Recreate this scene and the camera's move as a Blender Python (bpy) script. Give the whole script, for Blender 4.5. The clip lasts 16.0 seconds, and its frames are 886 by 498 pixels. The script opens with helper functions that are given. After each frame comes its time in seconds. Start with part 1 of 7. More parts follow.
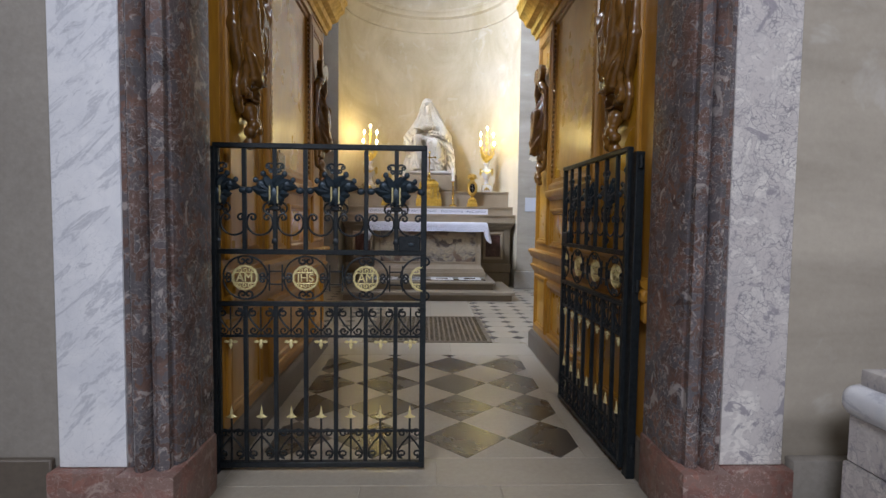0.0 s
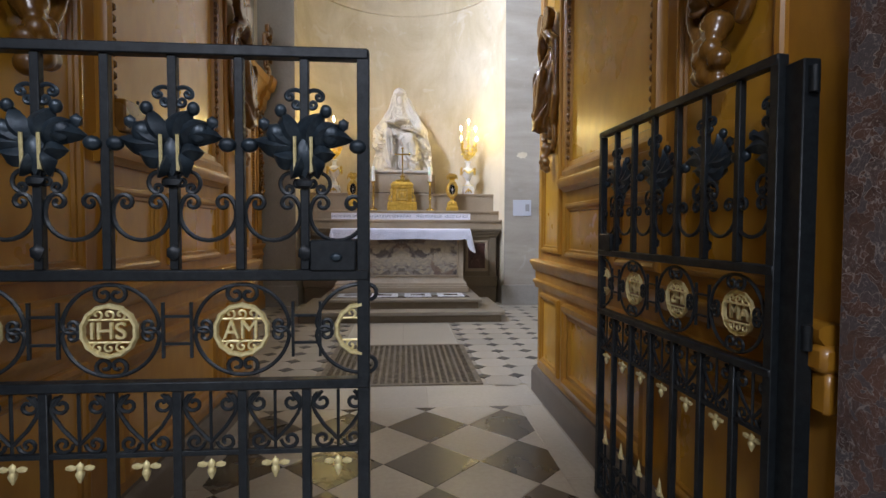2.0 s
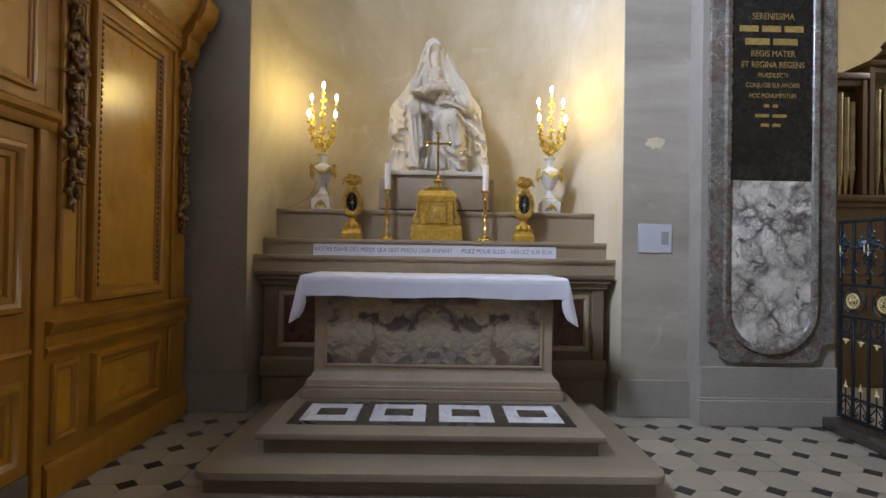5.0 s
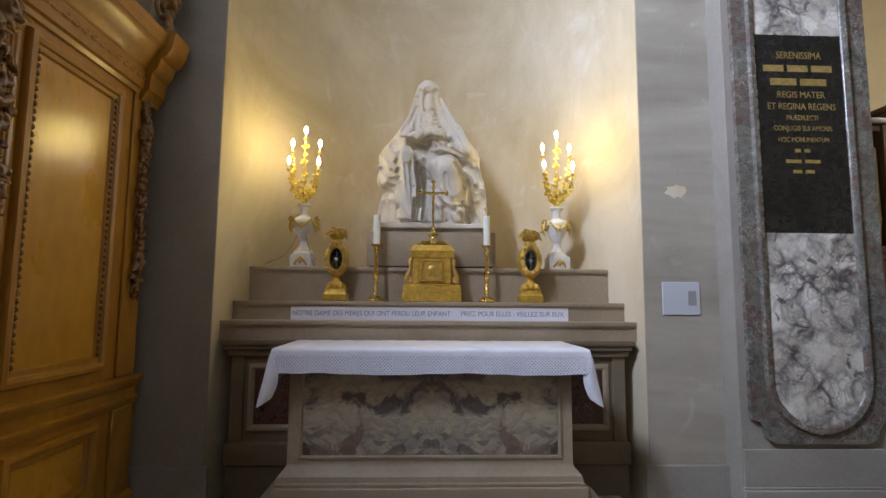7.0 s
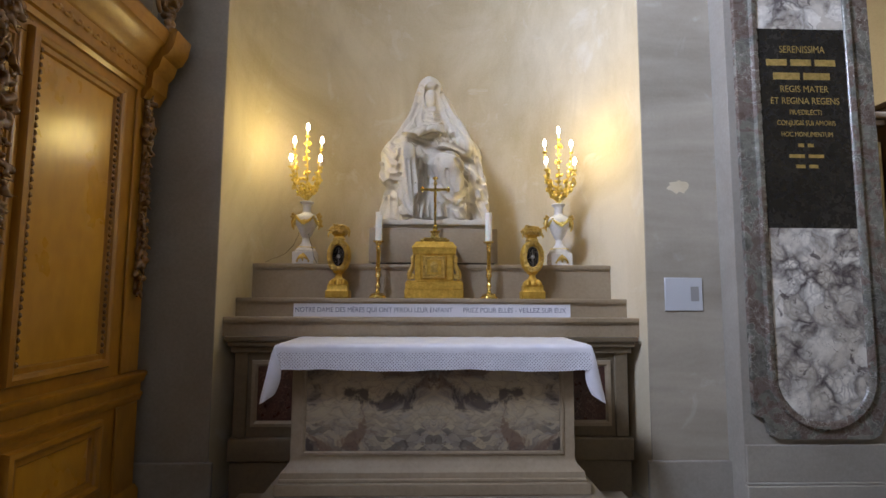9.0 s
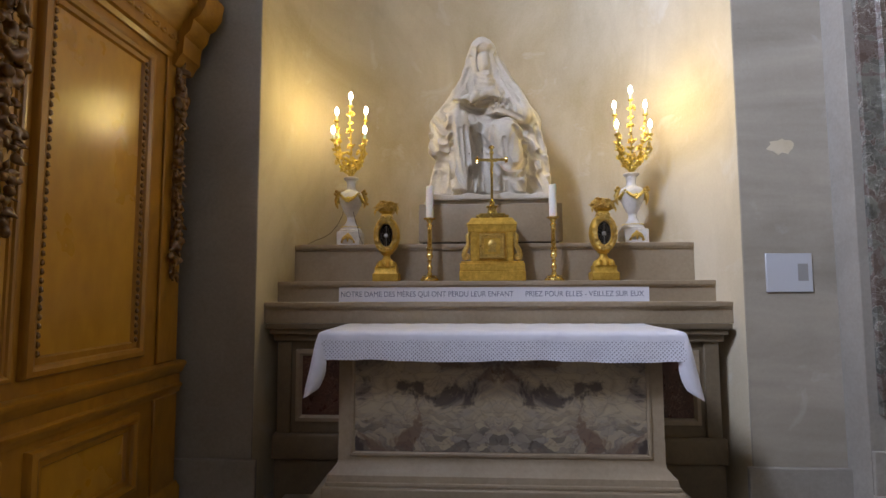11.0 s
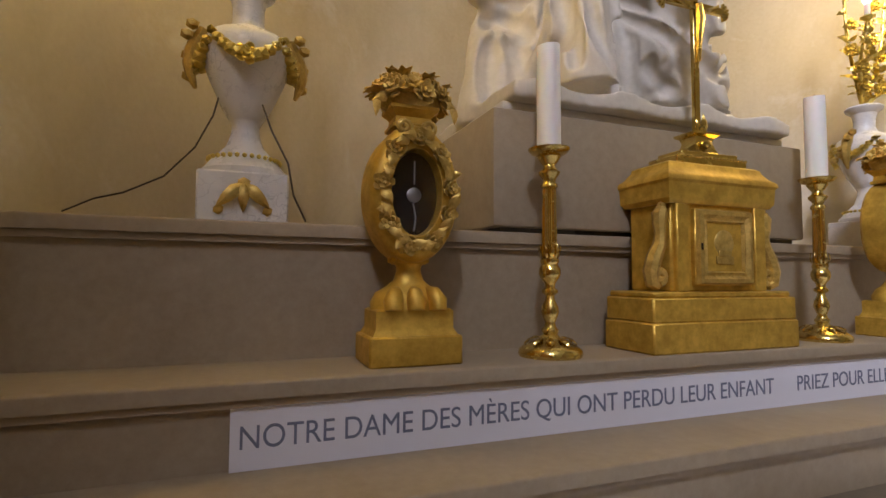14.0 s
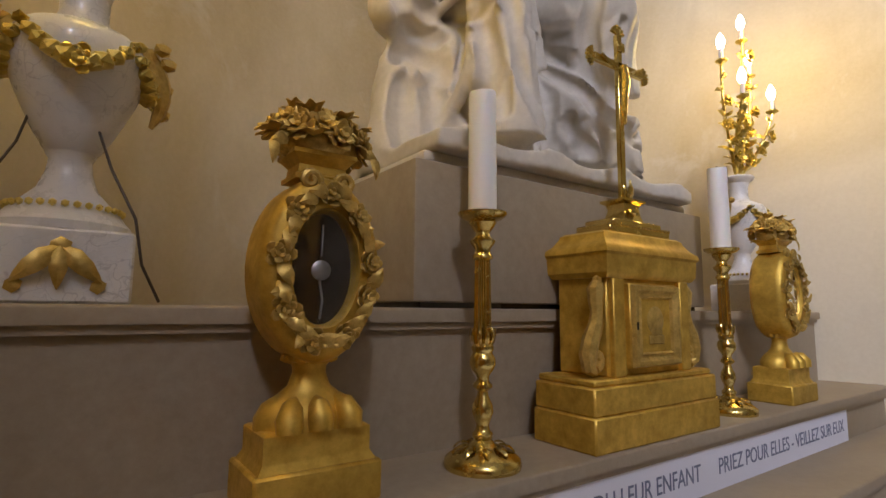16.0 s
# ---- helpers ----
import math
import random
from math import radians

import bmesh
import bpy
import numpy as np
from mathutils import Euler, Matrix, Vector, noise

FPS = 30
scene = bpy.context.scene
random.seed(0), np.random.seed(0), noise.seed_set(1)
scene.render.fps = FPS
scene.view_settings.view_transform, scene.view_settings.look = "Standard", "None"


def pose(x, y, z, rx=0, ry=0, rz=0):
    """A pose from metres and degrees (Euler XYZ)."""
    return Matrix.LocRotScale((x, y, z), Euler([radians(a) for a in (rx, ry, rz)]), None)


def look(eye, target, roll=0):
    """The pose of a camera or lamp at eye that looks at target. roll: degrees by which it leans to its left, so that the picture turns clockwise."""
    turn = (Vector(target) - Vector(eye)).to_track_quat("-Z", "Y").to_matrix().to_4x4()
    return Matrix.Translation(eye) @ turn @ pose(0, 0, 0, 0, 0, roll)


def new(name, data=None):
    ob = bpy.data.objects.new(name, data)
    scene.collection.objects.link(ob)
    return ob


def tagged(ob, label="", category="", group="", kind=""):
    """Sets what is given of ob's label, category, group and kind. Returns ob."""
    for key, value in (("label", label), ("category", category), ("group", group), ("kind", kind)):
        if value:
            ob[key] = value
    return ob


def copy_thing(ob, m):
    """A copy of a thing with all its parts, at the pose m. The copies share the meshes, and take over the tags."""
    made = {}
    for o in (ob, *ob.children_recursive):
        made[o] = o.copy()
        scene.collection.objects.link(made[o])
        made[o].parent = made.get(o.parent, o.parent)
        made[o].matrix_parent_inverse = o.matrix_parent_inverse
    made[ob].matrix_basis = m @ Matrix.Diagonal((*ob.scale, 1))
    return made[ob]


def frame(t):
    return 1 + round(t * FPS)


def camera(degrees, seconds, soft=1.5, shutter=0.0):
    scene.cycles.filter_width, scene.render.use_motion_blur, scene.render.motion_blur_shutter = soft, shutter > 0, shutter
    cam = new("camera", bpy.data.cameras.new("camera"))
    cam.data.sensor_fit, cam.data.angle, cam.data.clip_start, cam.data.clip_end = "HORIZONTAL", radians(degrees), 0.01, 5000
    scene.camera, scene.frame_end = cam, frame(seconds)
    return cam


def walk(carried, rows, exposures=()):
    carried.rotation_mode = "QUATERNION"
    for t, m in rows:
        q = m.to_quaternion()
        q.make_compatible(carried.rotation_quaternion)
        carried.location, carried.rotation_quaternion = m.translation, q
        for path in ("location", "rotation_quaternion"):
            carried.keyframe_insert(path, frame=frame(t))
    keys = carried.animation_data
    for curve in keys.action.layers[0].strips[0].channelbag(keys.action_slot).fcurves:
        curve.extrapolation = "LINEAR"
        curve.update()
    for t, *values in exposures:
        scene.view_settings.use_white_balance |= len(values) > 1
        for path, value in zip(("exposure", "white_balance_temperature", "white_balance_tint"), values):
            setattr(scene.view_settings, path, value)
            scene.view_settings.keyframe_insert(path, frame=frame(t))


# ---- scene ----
cam = camera(81.5, 16.0)
EXPOSURES = [(0, 0.5, 6400, 18), (2.0, 0.46, 6500, 20), (3.5, 0.42, 6650, 20), (4.0, 0.16, 6550, 20), (5.0, 0.0, 6400, 19), (8.0, -0.06, 6400, 20), (11.0, -0.14, 6550, 22), (12.5, -0.2, 6850, 24), (14.0, -0.2, 7150, 26), (16.0, -0.4, 7100, 26)]
PATH = [
    (0, (-0.047, -0.397, 1.295), (0.021, 1.598, 1.181), 0.7),
    (0.5, (-0.099, -0.345, 1.29), (0.024, 1.648, 1.193), 0.8),
    (1, (-0.111, -0.115, 1.275), (0.019, 1.878, 1.165), 0.3),
    (1.5, (-0.027, 0.3, 1.247), (0.06, 2.295, 1.138), 0.6),
    (2, (0.04, 0.939, 1.234), (0.191, 2.932, 1.159), 0.2),
    (2.5, (0.178, 1.501, 1.207), (0.272, 3.495, 1.084), 0.1),
    (3, (0.258, 2.149, 1.248), (0.372, 4.143, 1.151), -0.5),
    (3.5, (0.318, 2.746, 1.337), (0.351, 4.743, 1.24), 0.4),
    (4, (0.262, 3.456, 1.359), (0.191, 5.454, 1.315), 1.3),
    (4.5, (0.089, 4.084, 1.398), (0.12, 6.084, 1.378), 1.3),
    (5, (0.013, 4.685, 1.43), (0.037, 6.685, 1.448), 0.9),
    (5.2, (-0.035, 4.874, 1.466), (0.034, 6.872, 1.508), 0.6),
    (7.3, (-0.056, 5.267, 1.559), (0.013, 7.255, 1.769), 0.4),
    (7.5, (-0.05, 5.263, 1.562), (0.012, 7.252, 1.764), 0.4),
    (8, (-0.045, 5.259, 1.555), (0.016, 7.249, 1.75), 0.3),
    (10.3, (-0.045, 5.3, 1.552), (-0.034, 7.293, 1.715), -0.3),
    (10.5, (-0.018, 5.346, 1.564), (-0.085, 7.339, 1.704), -0.1),
    (11, (-0.156, 5.713, 1.497), (-0.264, 7.704, 1.651), -0.2),
    (11.5, (-0.277, 6.247, 1.441), (-0.421, 8.233, 1.634), 0.3),
    (12, (-0.495, 6.864, 1.404), (-0.505, 8.855, 1.595), -0.1),
    (12.5, (-0.763, 7.4, 1.447), (-0.872, 9.386, 1.653), 0.2),
    (13, (-1.077, 7.797, 1.47), (-0.928, 9.783, 1.649), -1.7),
    (13.5, (-1.111, 8.217, 1.604), (-0.696, 10.166, 1.77), -1.4),
    (14, (-1.146, 8.638, 1.735), (-0.432, 10.503, 1.849), 0.3),
    (14.5, (-1.126, 8.847, 1.828), (-0.28, 10.649, 2.026), 0.8),
    (15, (-1.141, 8.906, 1.857), (-0.156, 10.633, 2.077), 1.4),
    (15.5, (-1.131, 8.901, 1.853), (-0.043, 10.562, 2.09), 0.9),
    (16, (-1.13, 8.896, 1.851), (0.018, 10.517, 2.086), 0.5),
]
walk(cam, [(t, look(eye, target, roll)) for t, eye, target, roll in PATH], EXPOSURES)
# strength of the lights, in watts
WINDOW_W, NAVE_W, ORGAN_FILL_W, BULB_W = 880.0, 275.0, 85.0, 11.5

# ---------------- light ----------------
world = bpy.data.worlds.new("world")
scene.world = world
world.use_nodes = True
sky = world.node_tree.nodes.new("ShaderNodeTexSky")
sky.sky_type, sky.sun_disc, sky.sun_elevation, sky.sun_rotation = "NISHITA", False, radians(35), radians(250)
world.node_tree.links.new(sky.outputs[0], world.node_tree.nodes["Background"].inputs[0])
world.node_tree.nodes["Background"].inputs[1].default_value = 0.1


def area_lamp(name, m, sx, sy, watts, colour):
    data = bpy.data.lights.new(name, "AREA")
    data.shape, data.size, data.size_y, data.energy, data.color = "RECTANGLE", sx, sy, watts, colour
    ob = new(name, data)
    ob.matrix_world = m
    return ob


def point_lamp(name, place, radius, watts, colour):
    data = bpy.data.lights.new(name, "POINT")
    data.shadow_soft_size, data.energy, data.color = radius, watts, colour
    ob = new(name, data)
    ob.location = place
    return ob


# daylight in the high window over the panelling, and in the windows of the nave behind
area_lamp("window_light", look((-3.10, 5.6, 5.75), (1.0, 7.4, 3.2)), 1.2, 1.8, WINDOW_W, (0.66, 0.80, 1.0))
area_lamp("window_light", look((-2.6, -5.9, 7.6), (0.6, 2.6, 1.2)), 2.6, 1.7, NAVE_W * 1.45, (0.82, 0.9, 1.0))
area_lamp("window_light", look((3.4, -5.9, 7.6), (0.3, 2.0, 1.2)), 2.6, 1.7, NAVE_W * 0.9, (0.82, 0.9, 1.0))
# Fill lamp added in an unseen opening to brighten the choir organ.
area_lamp("window_light", look((7.85, 9.4, 5.2), (5.0, 10.8, 3.0)), 1.6, 2.6, ORGAN_FILL_W, (0.95, 0.92, 0.85))

# ---------------- materials ----------------


class Mat:
    """A node material: a Principled shader and small helpers to feed it."""

    def __init__(self, name, rough=0.6, metal=0.0, coat=0.0, spec=0.5):
        self.m = bpy.data.materials.new(name)
        self.m.use_nodes = True
        self.n, self.l = self.m.node_tree.nodes, self.m.node_tree.links
        self.b = self.n["Principled BSDF"]
        self.b.inputs["Roughness"].default_value = rough
        self.b.inputs["Metallic"].default_value = metal
        self.b.inputs["Coat Weight"].default_value = coat
        self.b.inputs["Coat Roughness"].default_value = 0.18
        self.b.inputs["Specular IOR Level"].default_value = spec
        self.tc = self.n.new("ShaderNodeTexCoord").outputs["Object"]

    def scaled(self, s, turn=(0, 0, 0), vec=None):
        k = self.n.new("ShaderNodeMapping")
        k.inputs["Scale"].default_value = s if isinstance(s, tuple) else (s, s, s)
        k.inputs["Rotation"].default_value = turn
        self.l.new(vec or self.tc, k.inputs[0])
        return k.outputs[0]

    def noise(self, s, detail=5, rough=0.6, warp=0.0, vec=None):
        k = self.n.new("ShaderNodeTexNoise")
        k.inputs["Scale"].default_value = 1.0
        k.inputs["Detail"].default_value = detail
        k.inputs["Roughness"].default_value = rough
        k.inputs["Distortion"].default_value = warp
        self.l.new(self.scaled(s, vec=vec), k.inputs["Vector"])
        return k.outputs["Fac"]

    def wobble(self, s, amount):
        k = self.n.new("ShaderNodeTexNoise")
        k.inputs["Scale"].default_value = s
        k.inputs["Detail"].default_value = 4
        self.l.new(self.tc, k.inputs["Vector"])
        a = self.n.new("ShaderNodeVectorMath")
        a.operation = "MULTIPLY_ADD"
        self.l.new(k.outputs["Color"], a.inputs[0])
        a.inputs[1].default_value = (amount,) * 3
        self.l.new(self.tc, a.inputs[2])
        return a.outputs[0]

    def cells(self, s, feature="F1", vec=None):
        k = self.n.new("ShaderNodeTexVoronoi")
        k.feature = feature
        k.inputs["Scale"].default_value = 1.0
        self.l.new(self.scaled(s, vec=vec), k.inputs["Vector"])
        return k

    def ramp(self, fac, *stops):
        k = self.n.new("ShaderNodeValToRGB")
        e = k.color_ramp.elements
        while len(e) < len(stops):
            e.new(0.5)
        for el, (p, c) in zip(e, stops):
            el.position, el.color = p, (*(c if isinstance(c, tuple) else (c, c, c)), 1)
        self.l.new(fac, k.inputs[0])
        return k.outputs[0]

    def mix(self, fac, a, b, kind="MIX"):
        k = self.n.new("ShaderNodeMix")
        k.data_type, k.blend_type = "RGBA", kind
        for v, i in ((fac, 0), (a, 6), (b, 7)):
            if isinstance(v, (int, float)):
                k.inputs[i].default_value = v
            elif isinstance(v, tuple):
                k.inputs[i].default_value = (*v, 1)
            else:
                self.l.new(v, k.inputs[i])
        return k.outputs[2]

    def base(self, c):
        if isinstance(c, tuple):
            self.b.inputs["Base Color"].default_value = (*c, 1)
        else:
            self.l.new(c, self.b.inputs["Base Color"])
        return self

    def rough(self, c):
        self.l.new(c, self.b.inputs["Roughness"])
        return self

    def bump(self, h, strength=0.3, dist=0.01):
        k = self.n.new("ShaderNodeBump")
        k.inputs["Strength"].default_value = strength
        k.inputs["Distance"].default_value = dist
        self.l.new(h, k.inputs["Height"])
        if self.b.inputs["Normal"].links:
            self.l.new(self.b.inputs["Normal"].links[0].from_socket, k.inputs["Normal"])
        self.l.new(k.outputs[0], self.b.inputs["Normal"])
        return self

    def tint(self, amount=0.12):
        """Shifts the colour a little from one object to the next."""
        k = self.n.new("ShaderNodeObjectInfo").outputs["Random"]
        r = self.ramp(k, (0, 1 - amount), (1, 1.0))
        old = self.b.inputs["Base Color"].links[0].from_socket
        return self.base(self.mix(1.0, old, r, "MULTIPLY"))


def stone(name, dark, light, rough=0.75, joints=False, fine=0.25):
    k = Mat(name, rough)
    big = k.noise(1.3, 6, 0.65, 0.6)
    small = k.noise(38, 5, 0.7)
    c = k.ramp(big, (0.3, dark), (0.7, light))
    c = k.mix(0.35, c, k.ramp(small, (0.3, tuple(v * 0.8 for v in dark)), (0.7, light)))
    pores = k.noise((9, 9, 22), 4, 0.75)
    c = k.mix(k.ramp(pores, (0.68, 0.0), (0.8, 0.45)), c, tuple(v * 0.6 for v in dark))
    if joints:
        c = k.mix(0.45, c, k.ramp(k.noise((0.5, 0.5, 2.6), 4, 0.6, 0.4), (0.35, tuple(v * 0.72 for v in dark)), (0.65, tuple(min(0.8, v * 1.15) for v in light))))
        mend = k.noise(2.7, 5, 0.55, 0.8)
        c = k.mix(k.ramp(mend, (0.62, 0.0), (0.70, 0.28)), c, (0.56, 0.54, 0.51))
        c = k.mix(k.ramp(k.noise(5.5, 6, 0.7), (0.66, 0.0), (0.76, 0.6)), c, (0.20, 0.165, 0.13))
    k.base(c)
    k.rough(k.ramp(small if fine > 0.05 else big, (0.2, rough - 0.1 if fine > 0.05 else rough - 0.05), (0.8, min(1, rough + 0.1))))
    k.bump(small, fine, 0.004).bump(big, min(0.2, fine * 1.5), 0.02)
    return k.m


def wood(name, dark, light, grain=(9, 2.2, 0.9), rough=0.38, coat=0.35):
    k = Mat(name, rough, 0, coat)
    g = k.noise(grain, 7, 0.6, 1.2)
    f = k.noise(tuple(v * 9 for v in grain), 3, 0.5)
    big = k.noise(1.6, 4)
    c = k.ramp(g, (0.25, dark), (0.75, light))
    c = k.mix(0.3, c, k.ramp(f, (0.35, dark), (0.65, light)))
    c = k.mix(k.ramp(big, (0.35, 0.0), (0.75, 0.35)), c, tuple(v * 0.7 for v in dark))
    k.base(c)
    k.rough(k.ramp(big, (0.3, rough - 0.08), (0.7, rough + 0.12)))
    k.bump(f, 0.08, 0.002).bump(k.noise(3.0, 3), 0.06, 0.01)
    return k.m


def marble(name, ground, cloud, vein, scale=2.2, rough=0.22, vein_w=0.05, warp=0.5, blotch=None, streak=None, clots=None):
    k = Mat(name, rough, 0, 0.1)
    w = k.wobble(scale * 1.1, warp)
    c = k.ramp(k.noise(scale, 8, 0.65, 0.8), (0.32, cloud), (0.62, ground))
    v1 = k.cells(scale * 1.6, "DISTANCE_TO_EDGE", w).outputs["Distance"]
    v2 = k.cells(scale * 4.5, "DISTANCE_TO_EDGE", w).outputs["Distance"]
    if blotch:
        cc = k.cells(scale * 1.6, "F1", w).outputs["Color"]
        sep = k.n.new("ShaderNodeSeparateColor")
        k.l.new(cc, sep.inputs[0])
        c = k.mix(k.ramp(sep.outputs[0], (0.45, 0.0), (0.6, 0.75)), c, blotch)
    gate_n = k.ramp(k.noise(scale * 0.9, 3), (0.35, 0.0), (0.6, 1.0))
    c = k.mix(k.mix(1.0, k.ramp(v1, (0.0, 0.9), (vein_w, 0.0)), gate_n, "MULTIPLY"), c, vein)
    c = k.mix(k.mix(1.0, k.ramp(v2, (0.0, 0.55), (vein_w, 0.0)), gate_n, "MULTIPLY"), c, vein)
    if streak:
        st = k.noise(1.0, 6, 0.65, 0.7, k.scaled((scale * 1.0, scale * 1.0, scale * 4.0), vec=k.scaled(1.0, (0, radians(42), 0))))
        c = k.mix(k.ramp(st, (0.53, 0.0), (0.60, 0.7), (0.64, 0.15), (0.75, 0.5)), c, streak)
    if clots:
        q = k.noise(scale * 1.3, 6, 0.6, 1.6)
        c = k.mix(k.ramp(q, (0.60, 0.0), (0.645, 0.85)), c, clots)
        q2 = k.noise(scale * 3.2, 5, 0.6, 2.0)
        c = k.mix(k.ramp(q2, (0.62, 0.0), (0.67, 0.7)), c, clots)
    k.base(c)
    k.rough(k.ramp(k.noise(20, 4), (0.3, rough - 0.06), (0.7, rough + 0.14)))
    return k.m


def metal(name, dark, light, rough=0.35, metallic=1.0, scale=30, relief=0.15, grime=0.5):
    k = Mat(name, rough, metallic)
    n1, n2 = k.noise(scale, 5, 0.7), k.noise(5, 4)
    c = k.ramp(n1, (0.3, dark), (0.65, light))
    c = k.mix(k.ramp(n2, (0.45, 0.0), (0.75, grime)), c, tuple(v * 0.55 for v in dark))
    k.base(c)
    k.rough(k.ramp(n1, (0.25, rough + 0.15), (0.75, max(0.05, rough - 0.08))))
    k.bump(n1, relief, 0.003)
    return k.m


M_WALL = stone("limestone_wall", (0.29, 0.25, 0.195), (0.42, 0.375, 0.305), 0.85, joints=True)
def niche_plaster():
    k = Mat("niche_plaster", 0.85)
    big = k.noise((0.9, 0.9, 0.7), 5, 0.6, 0.7)
    c = k.ramp(big, (0.32, (0.47, 0.38, 0.225)), (0.66, (0.66, 0.575, 0.425)))
    runs = k.noise((2.2, 2.2, 0.9), 6, 0.62, 0.9)
    c = k.mix(k.ramp(runs, (0.5, 0.0), (0.75, 0.35)), c, (0.38, 0.31, 0.20))
    c = k.mix(k.ramp(k.noise(2.1, 6, 0.65, 0.9), (0.58, 0.0), (0.70, 0.55)), c, (0.70, 0.665, 0.60))
    grain = k.noise(55, 4, 0.6)
    c = k.mix(0.10, c, k.ramp(grain, (0.3, (0.34, 0.28, 0.18)), (0.7, (0.70, 0.64, 0.52))))
    k.base(c).bump(grain, 0.05, 0.003).bump(big, 0.15, 0.02)
    return k.m


M_NICHE = niche_plaster()
M_GREYSTONE = stone("grey_limestone", (0.24, 0.215, 0.185), (0.36, 0.33, 0.285), 0.8)
M_ALTAR = stone("altar_limestone", (0.27, 0.20, 0.125), (0.40, 0.325, 0.23), 0.55, fine=0.12)
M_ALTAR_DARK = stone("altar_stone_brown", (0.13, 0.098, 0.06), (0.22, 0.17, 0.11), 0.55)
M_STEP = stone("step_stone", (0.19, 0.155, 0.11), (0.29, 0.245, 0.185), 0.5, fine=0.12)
M_FLOOR = stone("floor_limestone", (0.31, 0.27, 0.205), (0.43, 0.385, 0.31), 0.34, fine=0.03)
M_SLATE = stone("black_floor_stone", (0.035, 0.028, 0.022), (0.085, 0.07, 0.055), 0.25, fine=0.008)
M_SLATE_B = stone("cabochon_slate", (0.022, 0.018, 0.017), (0.06, 0.05, 0.042), 0.4, fine=0.1)
M_JOINT = stone("floor_joint", (0.27, 0.235, 0.18), (0.37, 0.33, 0.265), 0.9)
M_VAULT = stone("vault_plaster", (0.30, 0.27, 0.23), (0.38, 0.35, 0.30), 0.9)
M_WOOD = wood("ochre_oak", (0.27, 0.112, 0.008), (0.48, 0.228, 0.018))
M_WOOD_FIELD = wood("ochre_oak_field", (0.41, 0.188, 0.012), (0.64, 0.335, 0.03), (7, 1.6, 0.7), 0.28, 0.5)
M_CARVED = wood("carved_oak", (0.10, 0.043, 0.008), (0.27, 0.125, 0.022), (14, 14, 3), 0.24, 0.6)
M_PLINTH = stone("painted_plinth", (0.10, 0.08, 0.06), (0.17, 0.14, 0.11), 0.5)
M_GILT = metal("gilded_wood", (0.48, 0.28, 0.035), (0.78, 0.49, 0.085), 0.46, 0.6, 22, 0.12)
M_GILT_DARK = metal("worn_gilding", (0.40, 0.25, 0.05), (0.80, 0.54, 0.15), 0.42, 0.65, 40, 0.2, 0.6)
M_BRASS = metal("polished_brass", (0.60, 0.42, 0.10), (0.90, 0.68, 0.24), 0.2, 1.0, 25, 0.05, 0.3)
M_ORMOLU = metal("gilt_bronze", (0.62, 0.45, 0.09), (0.95, 0.76, 0.25), 0.28, 1.0, 40, 0.15, 0.3)
M_PALEGILT = metal("pale_gilt", (0.60, 0.50, 0.22), (0.88, 0.78, 0.42), 0.45, 0.5, 60, 0.3, 0.2)
M_IRON = metal("black_wrought_iron", (0.006, 0.009, 0.011), (0.02, 0.026, 0.03), 0.42, 0.3, 35, 0.12)
M_IRON_LEAF = metal("blued_iron_leaf", (0.010, 0.018, 0.026), (0.035, 0.055, 0.07), 0.36, 0.4, 30, 0.15)
M_GRATE = metal("grey_iron_grate", (0.10, 0.08, 0.055), (0.19, 0.155, 0.11), 0.5, 0.45, 20, 0.15)
M_PIT_SHADE = stone("pit_shade", (0.008, 0.007, 0.006), (0.015, 0.012, 0.01), 0.9)
M_MARBLE_W = marble("white_veined_marble", (0.76, 0.76, 0.77), (0.64, 0.65, 0.68), (0.48, 0.49, 0.53), 4.6, 0.3, 0.02, 1.1, None, (0.40, 0.41, 0.45))
M_MARBLE_LILAC = marble("lilac_veined_marble", (0.68, 0.64, 0.59), (0.44, 0.41, 0.40), (0.19, 0.18, 0.20), 5.6, 0.3, 0.07, 0.9, (0.50, 0.46, 0.44), None, (0.26, 0.24, 0.26))
M_MARBLE_RED = marble("red_brown_marble", (0.17, 0.098, 0.078), (0.05, 0.041, 0.041), (0.44, 0.40, 0.38), 6.5, 0.16, 0.03, 0.9, (0.10, 0.10, 0.11), None, (0.34, 0.30, 0.28))
M_MARBLE_REDBASE = marble("red_marble_base", (0.27, 0.125, 0.095), (0.11, 0.06, 0.05), (0.42, 0.33, 0.29), 8.0, 0.35, 0.03, 0.5, (0.19, 0.12, 0.10), None, (0.36, 0.27, 0.23))
M_MARBLE_GREY = marble("grey_green_marble", (0.19, 0.185, 0.155), (0.06, 0.06, 0.053), (0.50, 0.48, 0.44), 4.5, 0.24, 0.03, 0.8, (0.13, 0.085, 0.07))
M_BRECCIA = marble("white_breccia", (0.80, 0.77, 0.71), (0.62, 0.57, 0.50), (0.06, 0.045, 0.05), 3.4, 0.22, 0.22, 0.35, (0.52, 0.47, 0.40), None, (0.10, 0.08, 0.08))


